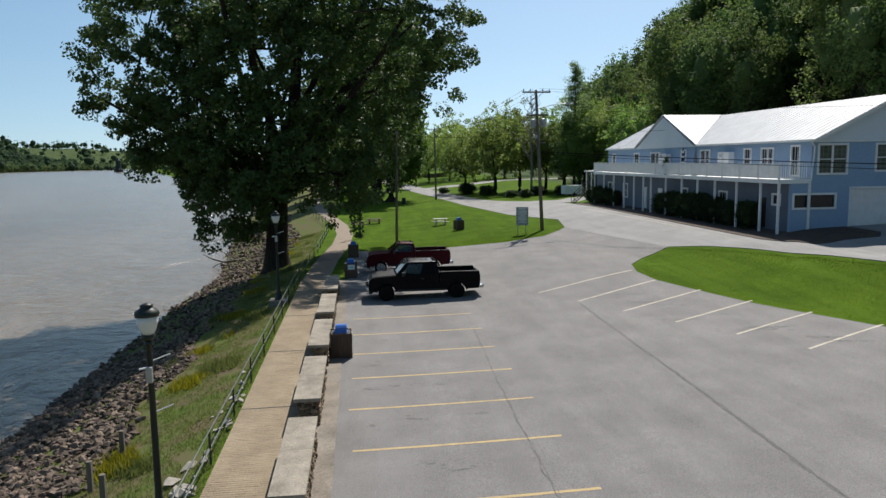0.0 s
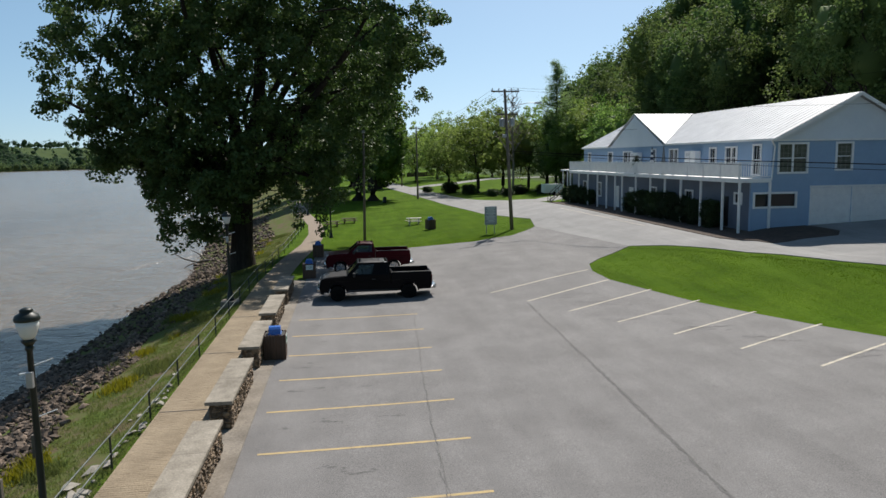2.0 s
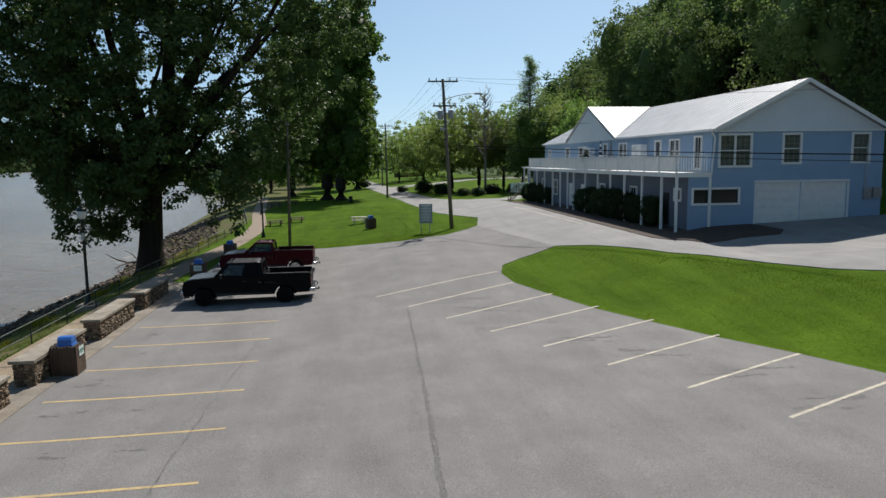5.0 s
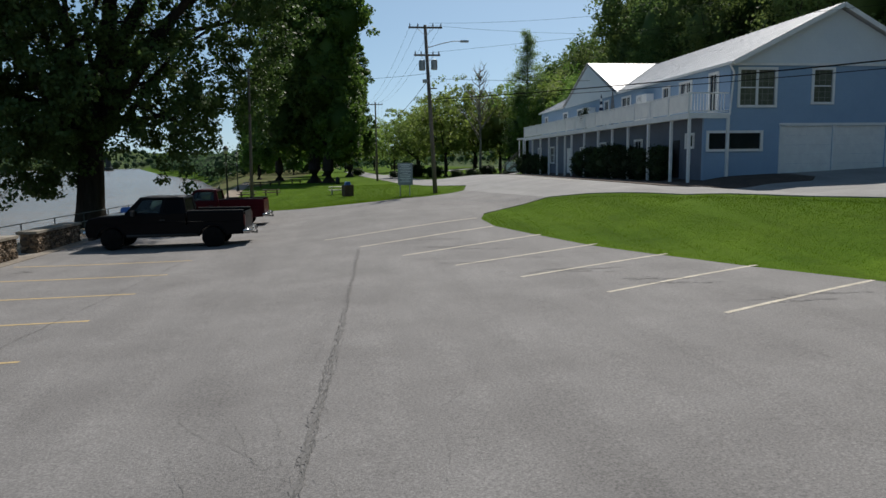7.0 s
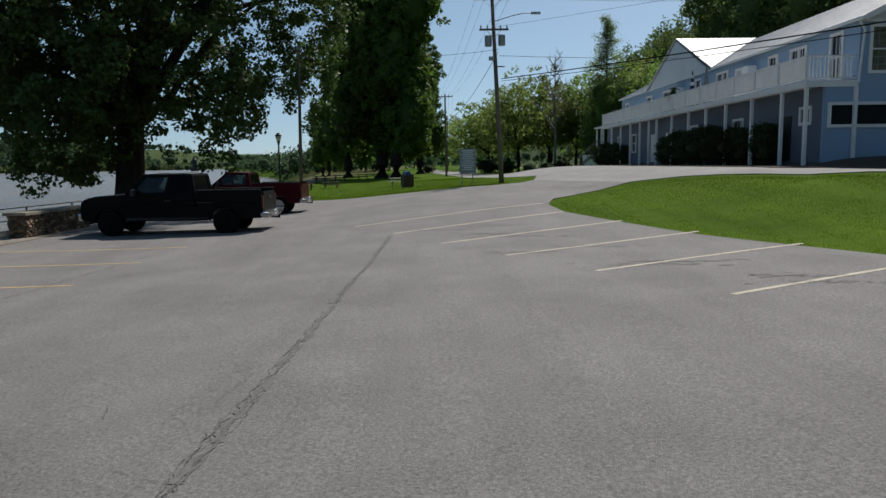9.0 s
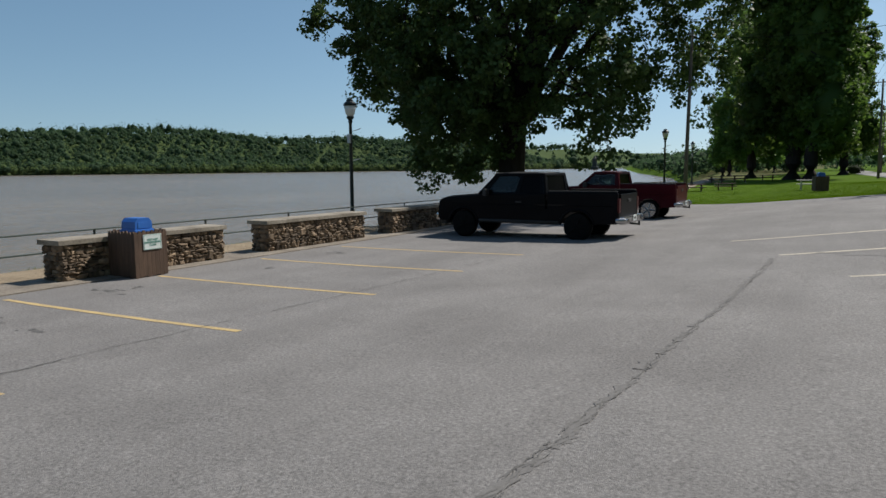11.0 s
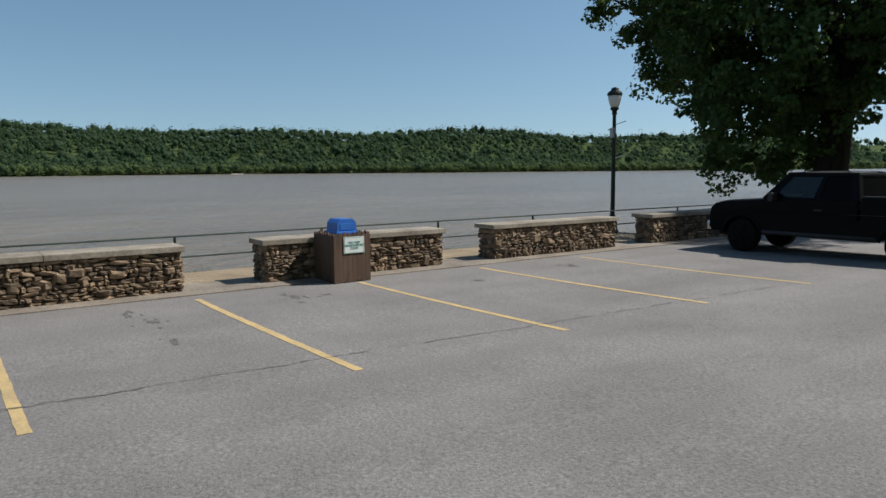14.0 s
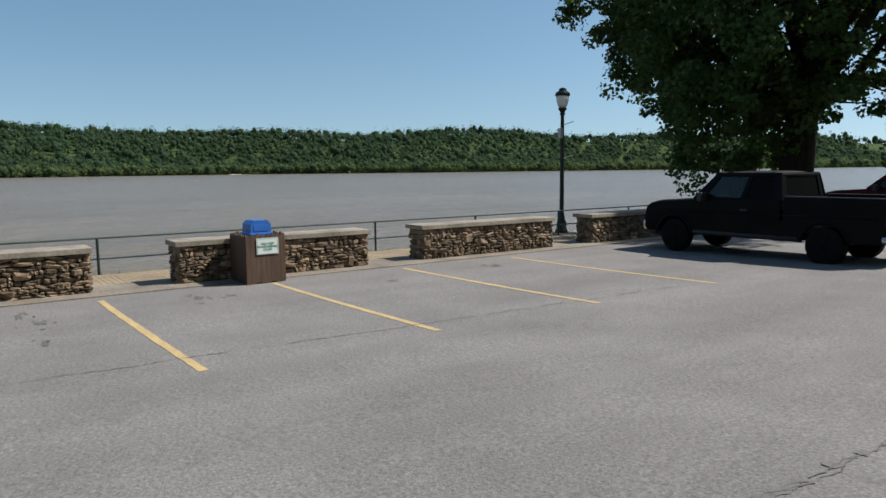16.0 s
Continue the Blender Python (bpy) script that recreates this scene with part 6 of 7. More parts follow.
# back porch and steps at the far end of the house
porch = thing("back_porch", 28.4, 82.1, gz(27, 82.1), 0, "small white roofed porch with wooden steps", "porch")
top_z = 1.62
bm = new_bm()
box(bm, (0, 0, top_z - 0.06), (2.2, 2.0, 0.12), 0.01)
part("deck", bm, CREOSOTE, porch)
bm = new_bm()
box(bm, (0, 0, top_z + 2.1), (2.5, 2.3, 0.14), 0.02)
part("roof", bm, WHITE, porch)
bm = new_bm()
box(bm, (0, 0, top_z / 2 + 0.9), (0.11, 0.11, top_z + 2.2), 0.01)
pm = finish("post", bm, WHITE)
for sx in (-1.02, 1.02):
    for sy in (-0.92, 0.92):
        part("post", pm, WHITE, porch, at=(sx, sy, 0))
for k in range(8):
    bm = new_bm()
    box(bm, (-1.25 - 0.24 * k, 0, top_z - 0.2 * (k + 1) + 0.1), (0.26, 1.1, 0.045), 0.008)
    part("tread", bm, CREOSOTE, porch)
for s in (-0.56, 0.56):
    bm = new_bm()
    tube(bm, (-1.1, s, top_z - 0.15), (-3.1, s, -0.1), 0.05, None, 6)
    part("stringer", bm, CREOSOTE, porch)
    bm = new_bm()
    tube(bm, (-1.05, s, top_z + 0.95), (-3.0, s, 0.85), 0.04, None, 6)
    tube(bm, (-2.98, s, -0.05), (-2.98, s, 0.9), 0.04, None, 6)
    tube(bm, (-2.0, s, 0.75), (-2.0, s, 1.75), 0.03, None, 6)
    part("handrail", bm, CREOSOTE, porch)

# small white box trailer on the lawn behind the house
trailer = thing("box_trailer", 31.7, 103, gz(31.7, 103), 4, "small white box trailer parked on the lawn", "trailer")
bm = new_bm()
box(bm, (0, 0, 1.05), (2.7, 1.6, 1.3), 0.04)
part("body", bm, WHITE, trailer)
for s in (-0.82, 0.82):
    bm = new_bm()
    tube(bm, (0.1, s - 0.09, 0.3), (0.1, s + 0.09, 0.3), 0.3, None, 16)
    part("wheel", bm, RUBBER, trailer)
bm = new_bm()
tube(bm, (-1.3, 0, 0.42), (-2.3, 0, 0.4), 0.05, None, 8)
tube(bm, (-2.2, 0, 0.42), (-2.2, 0, -0.02), 0.04, None, 8)
part("tow_bar", bm, BLACK_METAL, trailer)

# low dark board fence far down the park
fence = thing("board_fence", 21.5, 252, gz(21.5, 252), 0, "low dark weathered board fence across the far lawn", "fence")
bm = new_bm()
box(bm, (0, 0, 0.75), (0.19, 0.03, 1.5), 0.006)
slat = finish("board", bm, PLANK)
for k in range(50):
    part("board", slat, PLANK, fence, at=(0.2 * k, 0, gz(21.5 + 0.2 * k, 252) - gz(21.5, 252)))
bm = new_bm()
box(bm, (4.9, 0.05, 1.25), (10, 0.05, 0.1))
box(bm, (4.9, 0.05, 0.35), (10, 0.05, 0.1))
part("fence_rail", bm, PLANK, fence)

hedge = shrub("hedge_bush", 0.95, 2.0, 2.0, 4, HEDGE, "dark clipped evergreen bush beside the porch", "bush", 100, 60, 0.13)
hedge.location = (27.22, 46.9, gz(27.22, 46.9))
hedge["group"] = "porch bushes"
for k, (y, s) in enumerate([(49.4, 0.95), (51.6, 1.0), (53.9, 1.05), (56.2, 1.08), (58.6, 1.05), (61, 0.9), (73, 0.85), (75.2, 0.9), (77.4, 0.95), (79.6, 0.95)]):
    t = copy_thing(hedge, pose(27.22, y, gz(27.22, y), 0, 0, 180 * (k % 2) + 7 * k))
    t.scale = (s, s, s * (1 + 0.04 * (k % 3)))

# bushes across the far road
small = shrub("round_bush", 2.6, 2.2, 1.7, 14, HEDGE, "rounded dark green bush on the far lawn", "bush", 70, 90, 0.14)
small.location = (22.8, 124, gz(22.8, 124))
for x, y, s in [(10.2, 178, 1.0), (25, 114, 0.7), (27.2, 113, 0.75), (30, 116, 0.9), (33, 112, 0.9), (20.5, 132, 1.2), (36, 104, 1.0), (17, 140, 0.7)]:
    t = copy_thing(small, pose(x, y, gz(x, y), 0, 0, 40 * s))
    t.scale = (s, s, s)

# ---- utility poles, wires, signs ----


def wire(name, a, b, sag, r=0.018, label="black overhead wire"):
    cu = bpy.data.curves.new(name, "CURVE")
    cu.dimensions, cu.bevel_depth, cu.bevel_resolution = "3D", r, 1
    sp = cu.splines.new("POLY")
    n = 18
    sp.points.add(n)
    a, b = Vector(a), Vector(b)
    for i in range(n + 1):
        t = i / n
        p = a.lerp(b, t) - Vector((0, 0, 4 * sag * t * (1 - t)))
        sp.points[i].co = (*p, 1)
    cu.materials.append(WIRE_BLACK)
    ob = new(name, cu)
    return tagged(ob, label, "wire", "overhead wires", "structure")


def utility_pole(x, y, height, lean, full=True, arm=1.2, label="weathered wooden utility pole", thick=1.0):
    z = gz(x, y)
    p = thing("utility_pole", x, y, z, 0, label, "utility pole", "utility poles")
    bm = new_bm()
    tube(bm, (0, 0, -0.5), (lean, 0, height), 0.17 * thick, 0.11 * thick, 12)
    part("pole", bm, CREOSOTE, p, "", True)

    def on(h):
        return lean * h / height
    bars = (height - 0.2, height - 2.1) if full else (height - 0.4,)
    for k, h in enumerate(bars):
        bm = new_bm()
        a = arm if k == 0 else arm * 0.78
        box(bm, (on(h), -0.16, h), (2 * a, 0.1, 0.12), 0.01)
        arm_ob = part("crossarm", bm, CREOSOTE, p)
        for u in (-a + 0.1, -a * 0.45, a * 0.45, a - 0.1):
            bm = new_bm()
            turned(bm, [(0.02, 0), (0.05, 0.04), (0.05, 0.12), (0.03, 0.18), (0.03, 0.22)], 8, (on(h) + u, -0.16, h + 0.06))
            part("insulator", bm, GALV, arm_ob)
        bm = new_bm()
        for s in (-1, 1):
            tube(bm, (on(h) + s * a * 0.5, -0.2, h - 0.05), (on(h), -0.16, h - 0.55), 0.015, None, 5)
        part("brace", bm, GALV, arm_ob)
    if full:
        for s, zz in ((-0.42, height - 3.15), (0.45, height - 3.1)):
            bm = new_bm()
            turned(bm, [(0.2, 0), (0.23, 0.03), (0.23, 0.62), (0.2, 0.68), (0.06, 0.72)], 14, (on(zz) + s, -0.1, zz))
            part("transformer", bm, GALV, p, "grey cylindrical transformer")
        bm = new_bm()
        h = height - 1.6
        for a, b in zip([(on(h), -0.1, h), (0.6, -0.3, h + 0.3), (1.3, -0.5, h + 0.42)], [(0.6, -0.3, h + 0.3), (1.3, -0.5, h + 0.42), (1.9, -0.6, h + 0.42)]):
            tube(bm, a, b, 0.03, None, 7)
        lamp_arm = part("lamp_arm", bm, GALV, p)
        bm = new_bm()
        box(bm, (2.1, -0.62, h + 0.4), (0.6, 0.22, 0.14), 0.04)
        part("lamp_head", bm, GALV, lamp_arm, "grey cobra street light head")
        bm = new_bm()
        box(bm, (on(8) - 0.25, -0.1, height - 3.9), (0.35, 0.2, 0.25), 0.03)
        part("floodlight", bm, GALV, p)
        bm = new_bm()
        box(bm, (on(7) + 0.25, 0, height - 4.4), (0.6, 0.08, 0.08), 0.01)
        part("bracket", bm, CREOSOTE, p)
    return p


utility_pole(15.75, 59.5, 11.9, -0.62)
utility_pole(13.2, 120.3, 12.2, -0.1, False, 1.15)
utility_pole(14.5, 178, 11.5, 0.1, False, 1.1)
utility_pole(3.0, 57, 9.4, 0.15, False, 0.01, "thin weathered wooden pole beside the walk", 0.7)
top = (15.2, 59.4, 12.75)
for u in (-1.1, -0.5, 0.5, 1.1):
    wire("wire", (top[0] + u, top[1], top[2]), (13.1 + u, 120, 12.3), 0.9, 0.008)
    wire("wire", (13.1 + u, 120, 12.3), (14.5 + u, 178, 11.8), 0.9, 0.008)
wire("wire", (15.4, 59.4, 12.85), (50, 30, 14.5), 1.8, 0.008)
wire("wire", (15.4, 59.4, 12.7), (60, 50, 14.5), 1.8, 0.008)
wire("wire", (15.4, 59.4, 10.8), (75, -10, 8.5), 0.3, 0.008)
wire("wire", (15.7, 59.4, 7.55), (58, -36, 7.0), 1.2, 0.028)
wire("wire", (15.7, 59.4, 7.4), (58, -36, 6.85), 1.35, 0.016)
wire("wire", (15.6, 59.4, 9.0), (62, 78, 13.0), 0.8, 0.014)
wire("wire", (15.5, 59.4, 9.2), (13.1, 120, 8.6), 1.0, 0.02)
wire("wire", (15.5, 59.4, 9.4), (3.1, 57, 9.0), 0.4, 0.012)

board = thing("notice_sign", 13.38, 57.0, gz(13.38, 57), 0, "grey notice board on two thin posts in the lawn", "sign")
for u in (-0.36, 0.3):
    bm = new_bm()
    box(bm, (u, 0.03, 0.7), (0.06, 0.05, 1.5), 0.006)
    part("post", bm, GALV, board)
bm = new_bm()
box(bm, (0, 0, 1.52), (1.02, 0.035, 1.5), 0.008)
face = part("board", bm, SIGN_GREY, board)
for k in range(11):
    w = (0.7, 0.55, 0.8, 0.62, 0.78, 0.4, 0.75, 0.66, 0.8, 0.5, 0.7)[k]
    bm = new_bm()
    box(bm, (0, -0.021, 2.15 - k * 0.115), (w, 0.006, 0.045 if k else 0.07))
    part("text_bar", bm, SIGN_WHITE, face)

# ---- park furniture ----


def picnic_table(x, y, turn, material, label):
    z = gz(x, y)
    t = thing("picnic_table", x, y, z, turn, label, "picnic table", "picnic tables")
    bm = new_bm()
    box(bm, (0, 0, 0.74), (1.9, 0.75, 0.07), 0.015)
    part("tabletop", bm, material, t)
    for s in (-1, 1):
        bm = new_bm()
        box(bm, (0, s * 0.72, 0.44), (1.9, 0.28, 0.06), 0.012)
        part("bench_seat", bm, material, t)
        bm = new_bm()
        box(bm, (s * 0.6, 0, 0.36), (0.12, 0.3, 0.7), 0.01)
        box(bm, (s * 0.6, 0, 0.36), (0.1, 1.5, 0.1), 0.01)
        part("leg", bm, material, t)
    return t


picnic_table(8.3, 71.8, 8, CONCRETE_PALE, "pale concrete picnic table with benches on the lawn").scale = (0.8, 0.85, 0.9)
picnic_table(-0.1, 75.5, 20, PLANK, "dark wooden picnic table with benches on the lawn").scale = (0.9, 0.8, 0.75)
picnic_table(1.7, 79.0, 10, PLANK, "dark wooden picnic table with benches on the lawn").scale = (0.9, 0.8, 0.75)
picnic_table(-3.2, 104, 30, PLANK, "dark wooden picnic table with benches in tree shade")
picnic_table(-1.5, 110, 0, PLANK, "dark wooden picnic table with benches in tree shade")
picnic_table(0.8, 118, 0, PLANK, "dark wooden picnic table with benches in tree shade")
barrel = thing("trash_barrel", 7.2, 113, gz(7.2, 113), 0, "dark metal trash barrel on the lawn", "barrel")
bm = new_bm()
turned(bm, [(0.3, 0), (0.31, 0.3), (0.3, 0.32), (0.31, 0.62), (0.3, 0.88)], 16)
part("drum", bm, BLACK_METAL, barrel, "", True)
bm = new_bm()
turned(bm, [(0.32, 0.88), (0.3, 0.93), (0.1, 1.02)], 16)
part("lid", bm, BLACK_METAL, barrel, "", True)

# tower in the river
tower = thing("river_tower", -318, 1000, WATER_Z, 0, "small dark tower standing in the far river", "tower")
bm = new_bm()
turned(bm, [(6, -3), (6, 4), (4, 4.5), (3.2, 13), (3.8, 13.5), (3.8, 15), (0.6, 19)], 10)
part("shaft", bm, BLACK_METAL, tower)

# ---- pickup trucks ----


def quad_panel(bm, pts, thick):
    p = [Vector(q) for q in pts]
    n = (p[1] - p[0]).cross(p[3] - p[0]).normalized() * thick
    lo = [bm.verts.new(q - n * 0.3) for q in p]
    hi = [bm.verts.new(q + n) for q in p]
    bm.faces.new(hi)
    bm.faces.new(lo[::-1])
    for i in range(4):
        bm.faces.new((lo[i], lo[(i + 1) % 4], hi[(i + 1) % 4], hi[i]))


def pickup(x, y, turn, paint, label, length=5.8, cab_end=3.75, roof=(2.05, 3.5), axles=(0.95, 4.62), height=1.86, tyre_r=0.39, roof_paint=None, cap=False):
    z = gz(x + 2, y) + LIFT
    t = thing("pickup_truck", x, y, z, turn, label, "pickup truck")
    W = 0.97
    hood, rail = 1.2, 1.36

    def arch(cx):
        r = tyre_r + 0.08
        return [(cx - r * math.cos(a), max(0.46, tyre_r + r * math.sin(a))) for a in np.linspace(0.18, math.pi - 0.18, 9)]
    outline = [(0.12, 0.46)] + arch(axles[0]) + arch(axles[1]) + [(length - 0.1, 0.5), (length - 0.02, 0.62), (length - 0.02, 0.88), (cab_end, 0.88), (cab_end, rail - 0.04), (1.55, 1.3), (1.4, hood + 0.06), (0.5, hood), (0.2, hood - 0.06), (0.08, hood - 0.16), (0.03, 0.8), (0.05, 0.56)]
    bm = new_bm()
    n = len(outline)
    mid = []
    for i in range(n):
        p, q, r = (Vector(outline[j % n]) for j in (i - 1, i, i + 1))
        a, b = (q - p).normalized(), (r - q).normalized()
        side = Vector((-(a.y + b.y), a.x + b.x))
        mid.append(side.normalized() if side.length > 1e-6 else Vector((0, 1)))
    rings = []
    for s in (-1, 1):
        for inset, y_ in ((0.05, W), (0.018, W - 0.014), (0.0, W - 0.05)) if s < 0 else ((0.0, W - 0.05), (0.018, W - 0.014), (0.05, W)):
            rings.append([bm.verts.new((outline[i][0] + mid[i].x * inset * (0.25 if outline[i][1] < 0.95 and 0.3 < outline[i][0] < length - 0.2 else 1), s * y_, outline[i][1] + mid[i].y * inset * (0.25 if outline[i][1] < 0.95 else 1))) for i in range(n)])
    for r_lo, r_hi in zip(rings, rings[1:]):
        for i in range(n):
            bm.faces.new((r_lo[i], r_lo[(i + 1) % n], r_hi[(i + 1) % n], r_hi[i]))
    bm.faces.new(rings[0])
    bm.faces.new(rings[-1][::-1])
    bmesh.ops.recalc_face_normals(bm, faces=bm.faces)
    part("body", bm, paint, t)
    bm = new_bm()
    for (xa, za), (xb, zb_) in zip([(0.24, hood - 0.052), (0.52, hood + 0.006)], [(0.52, hood + 0.006), (1.38, hood + 0.062)]):
        w0 = W * 0.86 if xa < 0.4 else W * 0.91
        quad_panel(bm, [(xa, -w0, za), (xb, -W * 0.91, zb_), (xb, W * 0.91, zb_), (xa, w0, za)], 0.016)
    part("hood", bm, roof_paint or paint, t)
    # bed walls
    for s in (-1, 1):
        bm = new_bm()
        box(bm, ((cab_end + 0.06 + length - 0.06) / 2, s * (W - 0.049), 1.08), (length - cab_end - 0.1, 0.1, 0.56), 0.046)
        part("bed_side", bm, paint, t)
        bm = new_bm()
        box(bm, ((cab_end + length) / 2, s * (W - 0.06), rail + 0.018), (length - cab_end - 0.16, 0.11, 0.025), 0.01)
        part("bed_rail_cap", bm, PLASTIC_BLACK, t)
    bm = new_bm()
    box(bm, (cab_end + 0.1, 0, 1.09), (0.07, 2 * W - 0.26, 0.42), 0.01)
    part("bed_front", bm, paint, t)
    bm = new_bm()
    box(bm, (length - 0.05, 0, 1.0), (0.07, 2 * W - 0.34, 0.6), 0.025)
    gate = part("tailgate", bm, paint, t)
    bm = new_bm()
    box(bm, (length - 0.005, 0, 1.12), (0.02, 0.28, 0.09), 0.01)
    part("handle", bm, PLASTIC_BLACK, gate)
    # cab
    b0, b1, r0, r1 = 1.45, cab_end - 0.02, roof[0], roof[1]
    zb, zt = 1.27, height
    wb, wt = W * 0.945, W * 0.82
    lo = [(b0, -wb, zb), (b1, -wb, zb), (b1, wb, zb), (b0, wb, zb)]
    hi = [(r0, -wt, zt), (r1, -wt, zt), (r1, wt, zt), (r0, wt, zt)]
    bm = new_bm()
    mx = (r0 + r1) / 2
    rings = []
    for k, dz in ((1.02, -0.1), (1.03, -0.035), (0.98, 0.0), (0.88, 0.022), (0.5, 0.04)):
        ring = []
        for i in range(4):
            for q in (-1, 1):
                xx, yy = hi[i][0] - mx, hi[i][1]
                cx, cy = (0.12, 0.0) if (i + (q > 0)) % 2 == 0 else (0.0, 0.12)
                ring.append(bm.verts.new((mx + (xx - math.copysign(cx, xx)) * k, (yy - math.copysign(cy, yy)) * k, zt + dz)))
        rings.append(ring)
    for r_lo, r_hi in zip(rings, rings[1:]):
        for k in range(8):
            bm.faces.new((r_lo[k], r_lo[(k + 1) % 8], r_hi[(k + 1) % 8], r_hi[k]))
    bm.faces.new(rings[-1])
    bmesh.ops.recalc_face_normals(bm, faces=bm.faces)
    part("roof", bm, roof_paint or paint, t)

    def at_face(i, u, v):
        p0, p1 = Vector(lo[i]), Vector(lo[(i + 1) % 4])
        q0, q1 = Vector(hi[i]), Vector(hi[(i + 1) % 4])
        return p0.lerp(p1, u).lerp(q0.lerp(q1, u), v)

    def cell(bm, i, u0, u1, v0, v1, thick):
        quad_panel(bm, [at_face(i, u0, v0), at_face(i, u1, v0), at_face(i, u1, v1), at_face(i, u0, v1)], thick)
    split = 0.58 if roof[1] - roof[0] > 1.2 else 0.94
    near_side = [(0.1, split - 0.03)] + ([(split + 0.03, 0.93)] if split < 0.9 else [])
    far_side = [(1 - b, 1 - a) for a, b in reversed(near_side)]
    glass = {0: ("side_window", near_side, 0.08, 0.88), 2: ("side_window", far_side, 0.08, 0.88), 1: ("rear_window", [(0.1, 0.9)], 0.12, 0.88), 3: ("windscreen", [(0.06, 0.94)], 0.04, 0.92)}
    bm = new_bm()
    for i, (nm, spans, v0, v1) in glass.items():
        cell(bm, i, 0, 1, 0, v0, 0.03)
        cell(bm, i, 0, 1, v1, 1, 0.03)
        tube(bm, lo[i], Vector(hi[i]) - Vector((0, 0, 0.04)), 0.055, 0.05, 10)
        tube(bm, Vector(hi[i]) - Vector((0, 0, 0.045)), Vector(hi[(i + 1) % 4]) - Vector((0, 0, 0.045)), 0.05, None, 10)
        edges = [0] + [e for s in spans for e in s] + [1]
        for u0, u1 in zip(edges[::2], edges[1::2]):
            cell(bm, i, u0, u1, v0, v1, 0.03)
    part("cab_frame", bm, paint, t)
    for i, (nm, spans, v0, v1) in glass.items():
        for u0, u1 in spans:
            bm = new_bm()
            cell(bm, i, u0, u1, v0, v1, 0.008)
            dark = nm == "rear_window" or (split < 0.9 and (u0 + u1) / 2 > 0.5 if i == 0 else split < 0.9 and i == 2 and (u0 + u1) / 2 < 0.5)
            part(nm, bm, PRIVACY_GLASS if dark else CAR_GLASS, t, "tinted glass")
    # seats, dashboard and wheel inside the cab
    for s in (-1, 1):
        bm = new_bm()
        box(bm, (2.75, s * 0.4, 1.42), (0.2, 0.56, 0.4), 0.05, Matrix.Rotation(0.2, 4, "Y"))
        box(bm, (2.8, s * 0.4, 1.68), (0.1, 0.26, 0.16), 0.03)
        part("seat", bm, PLASTIC_BLACK, t)
    bm = new_bm()
    box(bm, (1.75, 0, 1.3), (0.5, 1.5, 0.1), 0.03)
    part("dashboard", bm, PLASTIC_BLACK, t)
    bm = new_bm()
    turned(bm, [(0.16, -0.012), (0.19, 0.0), (0.16, 0.012), (0.16, -0.012)], 16)
    bmesh.ops.rotate(bm, verts=bm.verts, matrix=Matrix.Rotation(1.1, 3, "Y"))
    bmesh.ops.translate(bm, verts=bm.verts, vec=(2.15, -0.4, 1.4))
    part("steering_wheel", bm, PLASTIC_BLACK, t)
    # doors, handles, mirrors
    for s in (-1, 1):
        bm = new_bm()
        box(bm, (2.28, s * (W - 0.012), 0.86), (1.16, 0.03, 0.68), 0.012)
        door = part("door", bm, paint, t)
        bm = new_bm()
        box(bm, (2.72, s * (W + 0.012), 1.06), (0.18, 0.03, 0.04), 0.008)
        part("handle", bm, PLASTIC_BLACK, door)
        bm = new_bm()
        box(bm, (1.75, s * (W + 0.14), 1.33), (0.12, 0.24, 0.2), 0.04)
        part("mirror", bm, PLASTIC_BLACK, t)
        bm = new_bm()
        box(bm, (length - 0.06, s * (W - 0.07), 1.0), (0.1, 0.13, 0.38), 0.015)
        part("tail_light", bm, RED_LENS, t, "red tail light")
        bm = new_bm()
        box(bm, (0.1, s * (W - 0.3), 0.9), (0.14, 0.34, 0.22), 0.04)
        part("headlight", bm, CLEAR_LENS, t, "clear headlight")
    bm = new_bm()
    box(bm, (0.07, 0, 0.86), (0.08, 1.1, 0.26), 0.015)
    part("grille", bm, PLASTIC_BLACK, t)
    bm = new_bm()
    box(bm, (0.02, 0, 0.58), (0.2, 1.74, 0.24), 0.07)
    part("front_bumper", bm, CHROME, t, "chrome bumper")
    bm = new_bm()
    box(bm, (0.16, 0, 0.42), (0.2, 1.6, 0.14), 0.04)
    part("air_dam", bm, PLASTIC_BLACK, t)
    for s in (-1, 1):
        bm = new_bm()
        limb(bm, [(length - 0.1, s * (W - 0.01), 0.6), (length + 0.08, s * (W - 0.05), 0.6), (length + 0.13, s * (W - 0.2), 0.6)], [0.075, 0.085, 0.085], 8)
        part("bumper_end", bm, CHROME, t, "", True)
        bm = new_bm()
        limb(bm, [(axles[0] + tyre_r + 0.14, s * (W - 0.03), 0.5), (axles[1] - tyre_r - 0.14, s * (W - 0.03), 0.5)], [0.06, 0.06], 8)
        part("rocker_panel", bm, PLASTIC_BLACK, t, "", True)
        bm = new_bm()
        limb(bm, [(0.45, s * (W + 0.002), 0.98), (length - 0.2, s * (W + 0.002), 0.98)], [0.012, 0.012], 6)
        part("side_moulding", bm, paint, t, "", True)
    bm = new_bm()
    box(bm, (length + 0.06, 0, 0.6), (0.16, 1.86, 0.2), 0.03)
    bump = part("rear_bumper", bm, CHROME, t, "chrome bumper")
    bm = new_bm()
    box(bm, (length + 0.15, 0, 0.64), (0.012, 0.31, 0.16), 0.003)
    plate = part("number_plate", bm, SIGN_WHITE, bump)
    bm = new_bm()
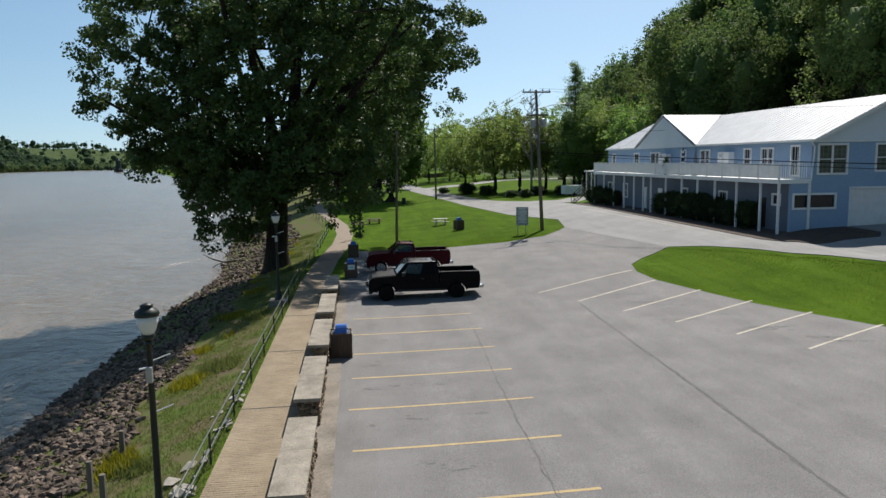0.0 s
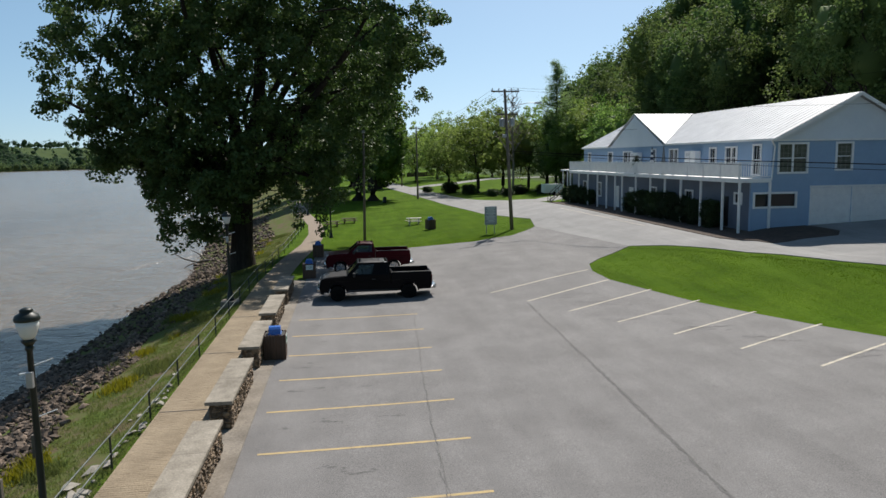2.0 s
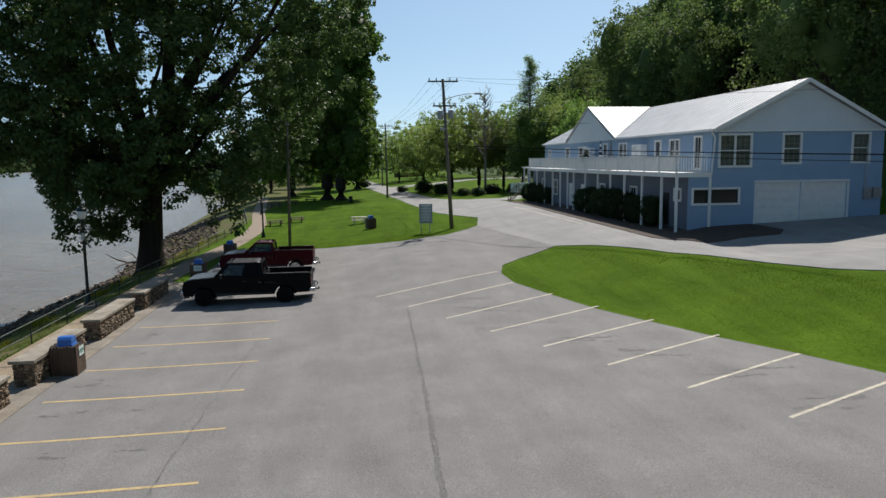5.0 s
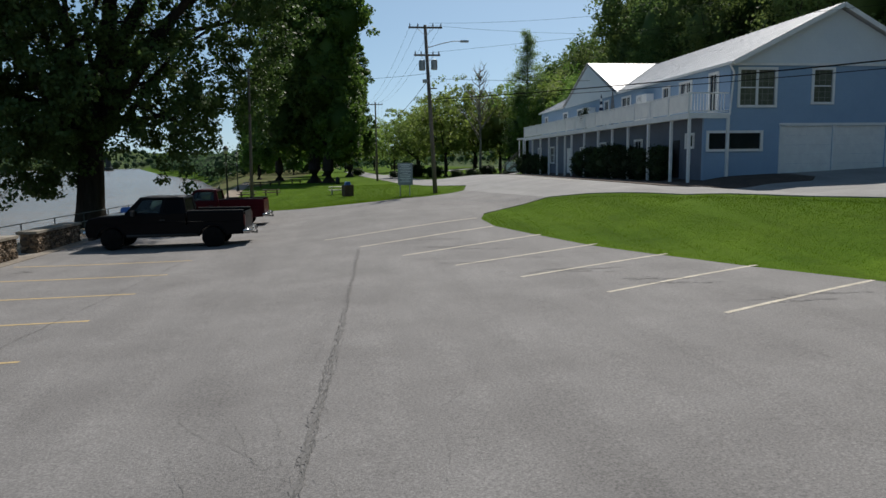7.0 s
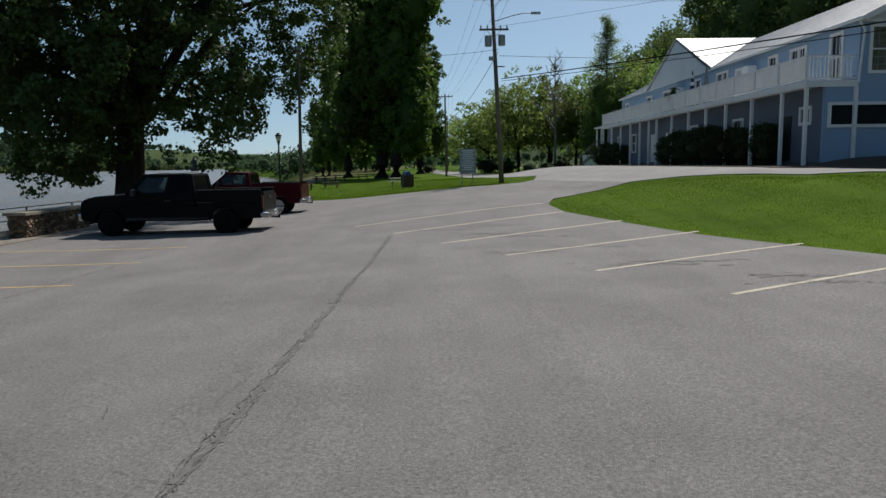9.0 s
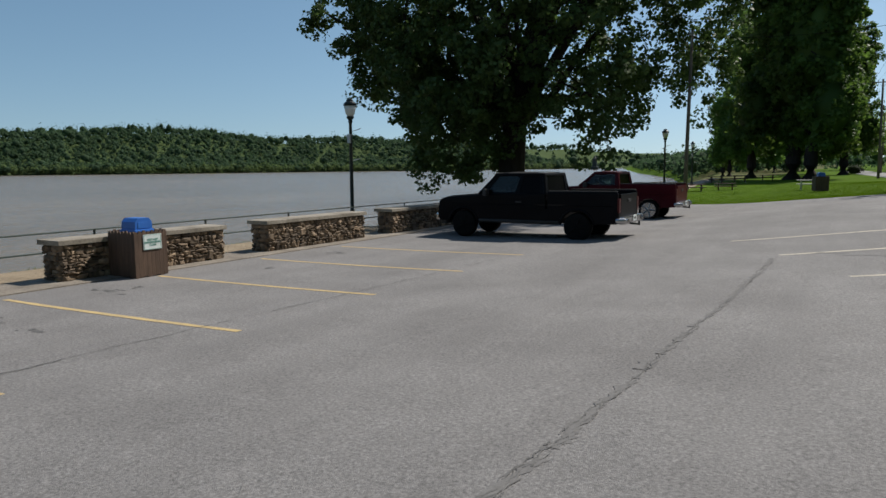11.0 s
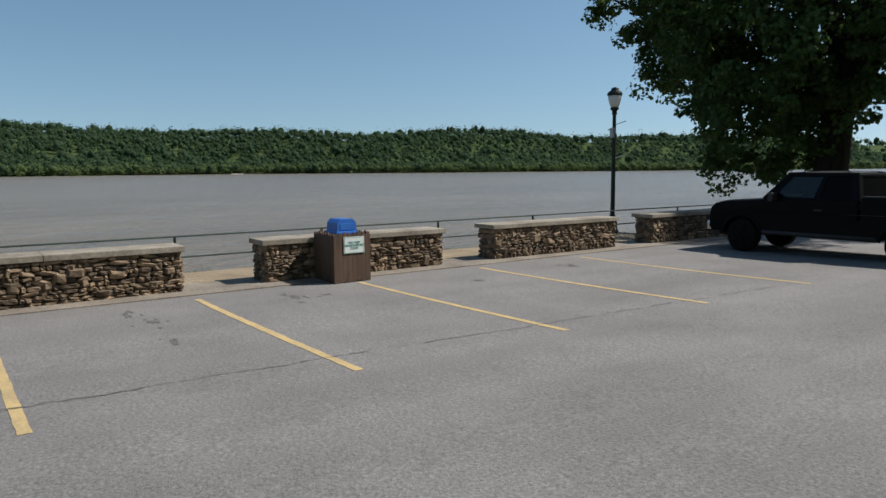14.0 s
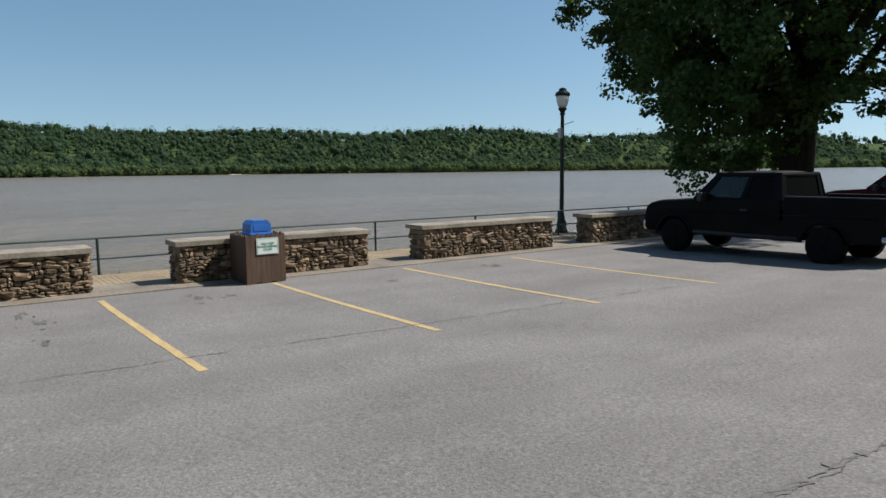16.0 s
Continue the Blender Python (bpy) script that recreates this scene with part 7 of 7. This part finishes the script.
    box(bm, (length + 0.158, 0, 0.64), (0.006, 0.2, 0.05))
    part("plate_bar", bm, PLASTIC_BLACK, plate)
    bm = new_bm()
    tube(bm, (length, 0, 0.48), (length + 0.3, 0, 0.46), 0.03, None, 8)
    tube(bm, (length + 0.27, 0, 0.44), (length + 0.27, 0, 0.56), 0.03, None, 8)
    part("tow_hitch", bm, BLACK_METAL, t)
    # wheels
    for ax in axles:
        bm = new_bm()
        tube(bm, (ax, -W + 0.2, tyre_r), (ax, W - 0.2, tyre_r), 0.06, None, 8)
        box(bm, (ax, 0, 0.62), (0.5, 1.5, 0.2))
        part("axle", bm, PLASTIC_BLACK, t)
        for s in (-1, 1):
            bm = new_bm()
            turned(bm, [(tyre_r - 0.09, -0.125), (tyre_r - 0.02, -0.125), (tyre_r, -0.09), (tyre_r, 0.09), (tyre_r - 0.02, 0.125), (tyre_r - 0.09, 0.125)], 26)
            bmesh.ops.rotate(bm, verts=bm.verts, matrix=Matrix.Rotation(math.pi / 2, 3, "X"))
            bmesh.ops.translate(bm, verts=bm.verts, vec=(ax, s * (W - 0.14), tyre_r))
            wheel = part("wheel", bm, RUBBER, t, "black tyre", True)
            lip = new_bm()
            ring = [(ax - (tyre_r + 0.1) * math.cos(a), s * (W - 0.012), tyre_r + (tyre_r + 0.1) * math.sin(a)) for a in np.linspace(0.12, math.pi - 0.12, 13)]
            limb(lip, ring, [0.04] * 13, 8)
            part("wheel_arch", lip, paint, t, "", True)
            bm = new_bm()
            yy = s * (W - 0.14 + 0.12)
            tube(bm, (ax, yy - s * 0.02, tyre_r), (ax, yy + s * 0.012, tyre_r), tyre_r - 0.1, None, 20)
            tube(bm, (ax, yy, tyre_r), (ax, yy + s * 0.03, tyre_r), 0.07, None, 10)
            part("rim", bm, CHROME if paint is PAINT_RED else RUBBER, wheel)
            bm = new_bm()
            for q in range(5):
                an = 2 * math.pi * q / 5
                tube(bm, (ax, yy + s * 0.012, tyre_r), (ax + 0.27 * math.cos(an), yy + s * 0.014, tyre_r + 0.27 * math.sin(an)), 0.035, 0.025, 5)
            part("spokes", bm, GALV if paint is PAINT_RED else RUBBER, wheel)
    return t


pickup(0.34, 35.55, 0.45, PAINT_BLACK, "black extended-cab pickup truck parked by the wall", 5.65, 3.54, (1.98, 3.42), (0.92, 4.46), 1.87, 0.39, TOPLIT_BLACK)
pickup(0.35, 44.1, 0.4, PAINT_RED, "dark red pickup truck with chrome bumpers parked beside another", 5.25, 3.05, (2.05, 2.94), (0.92, 4.2), 1.82, 0.38, TOPLIT_RED)
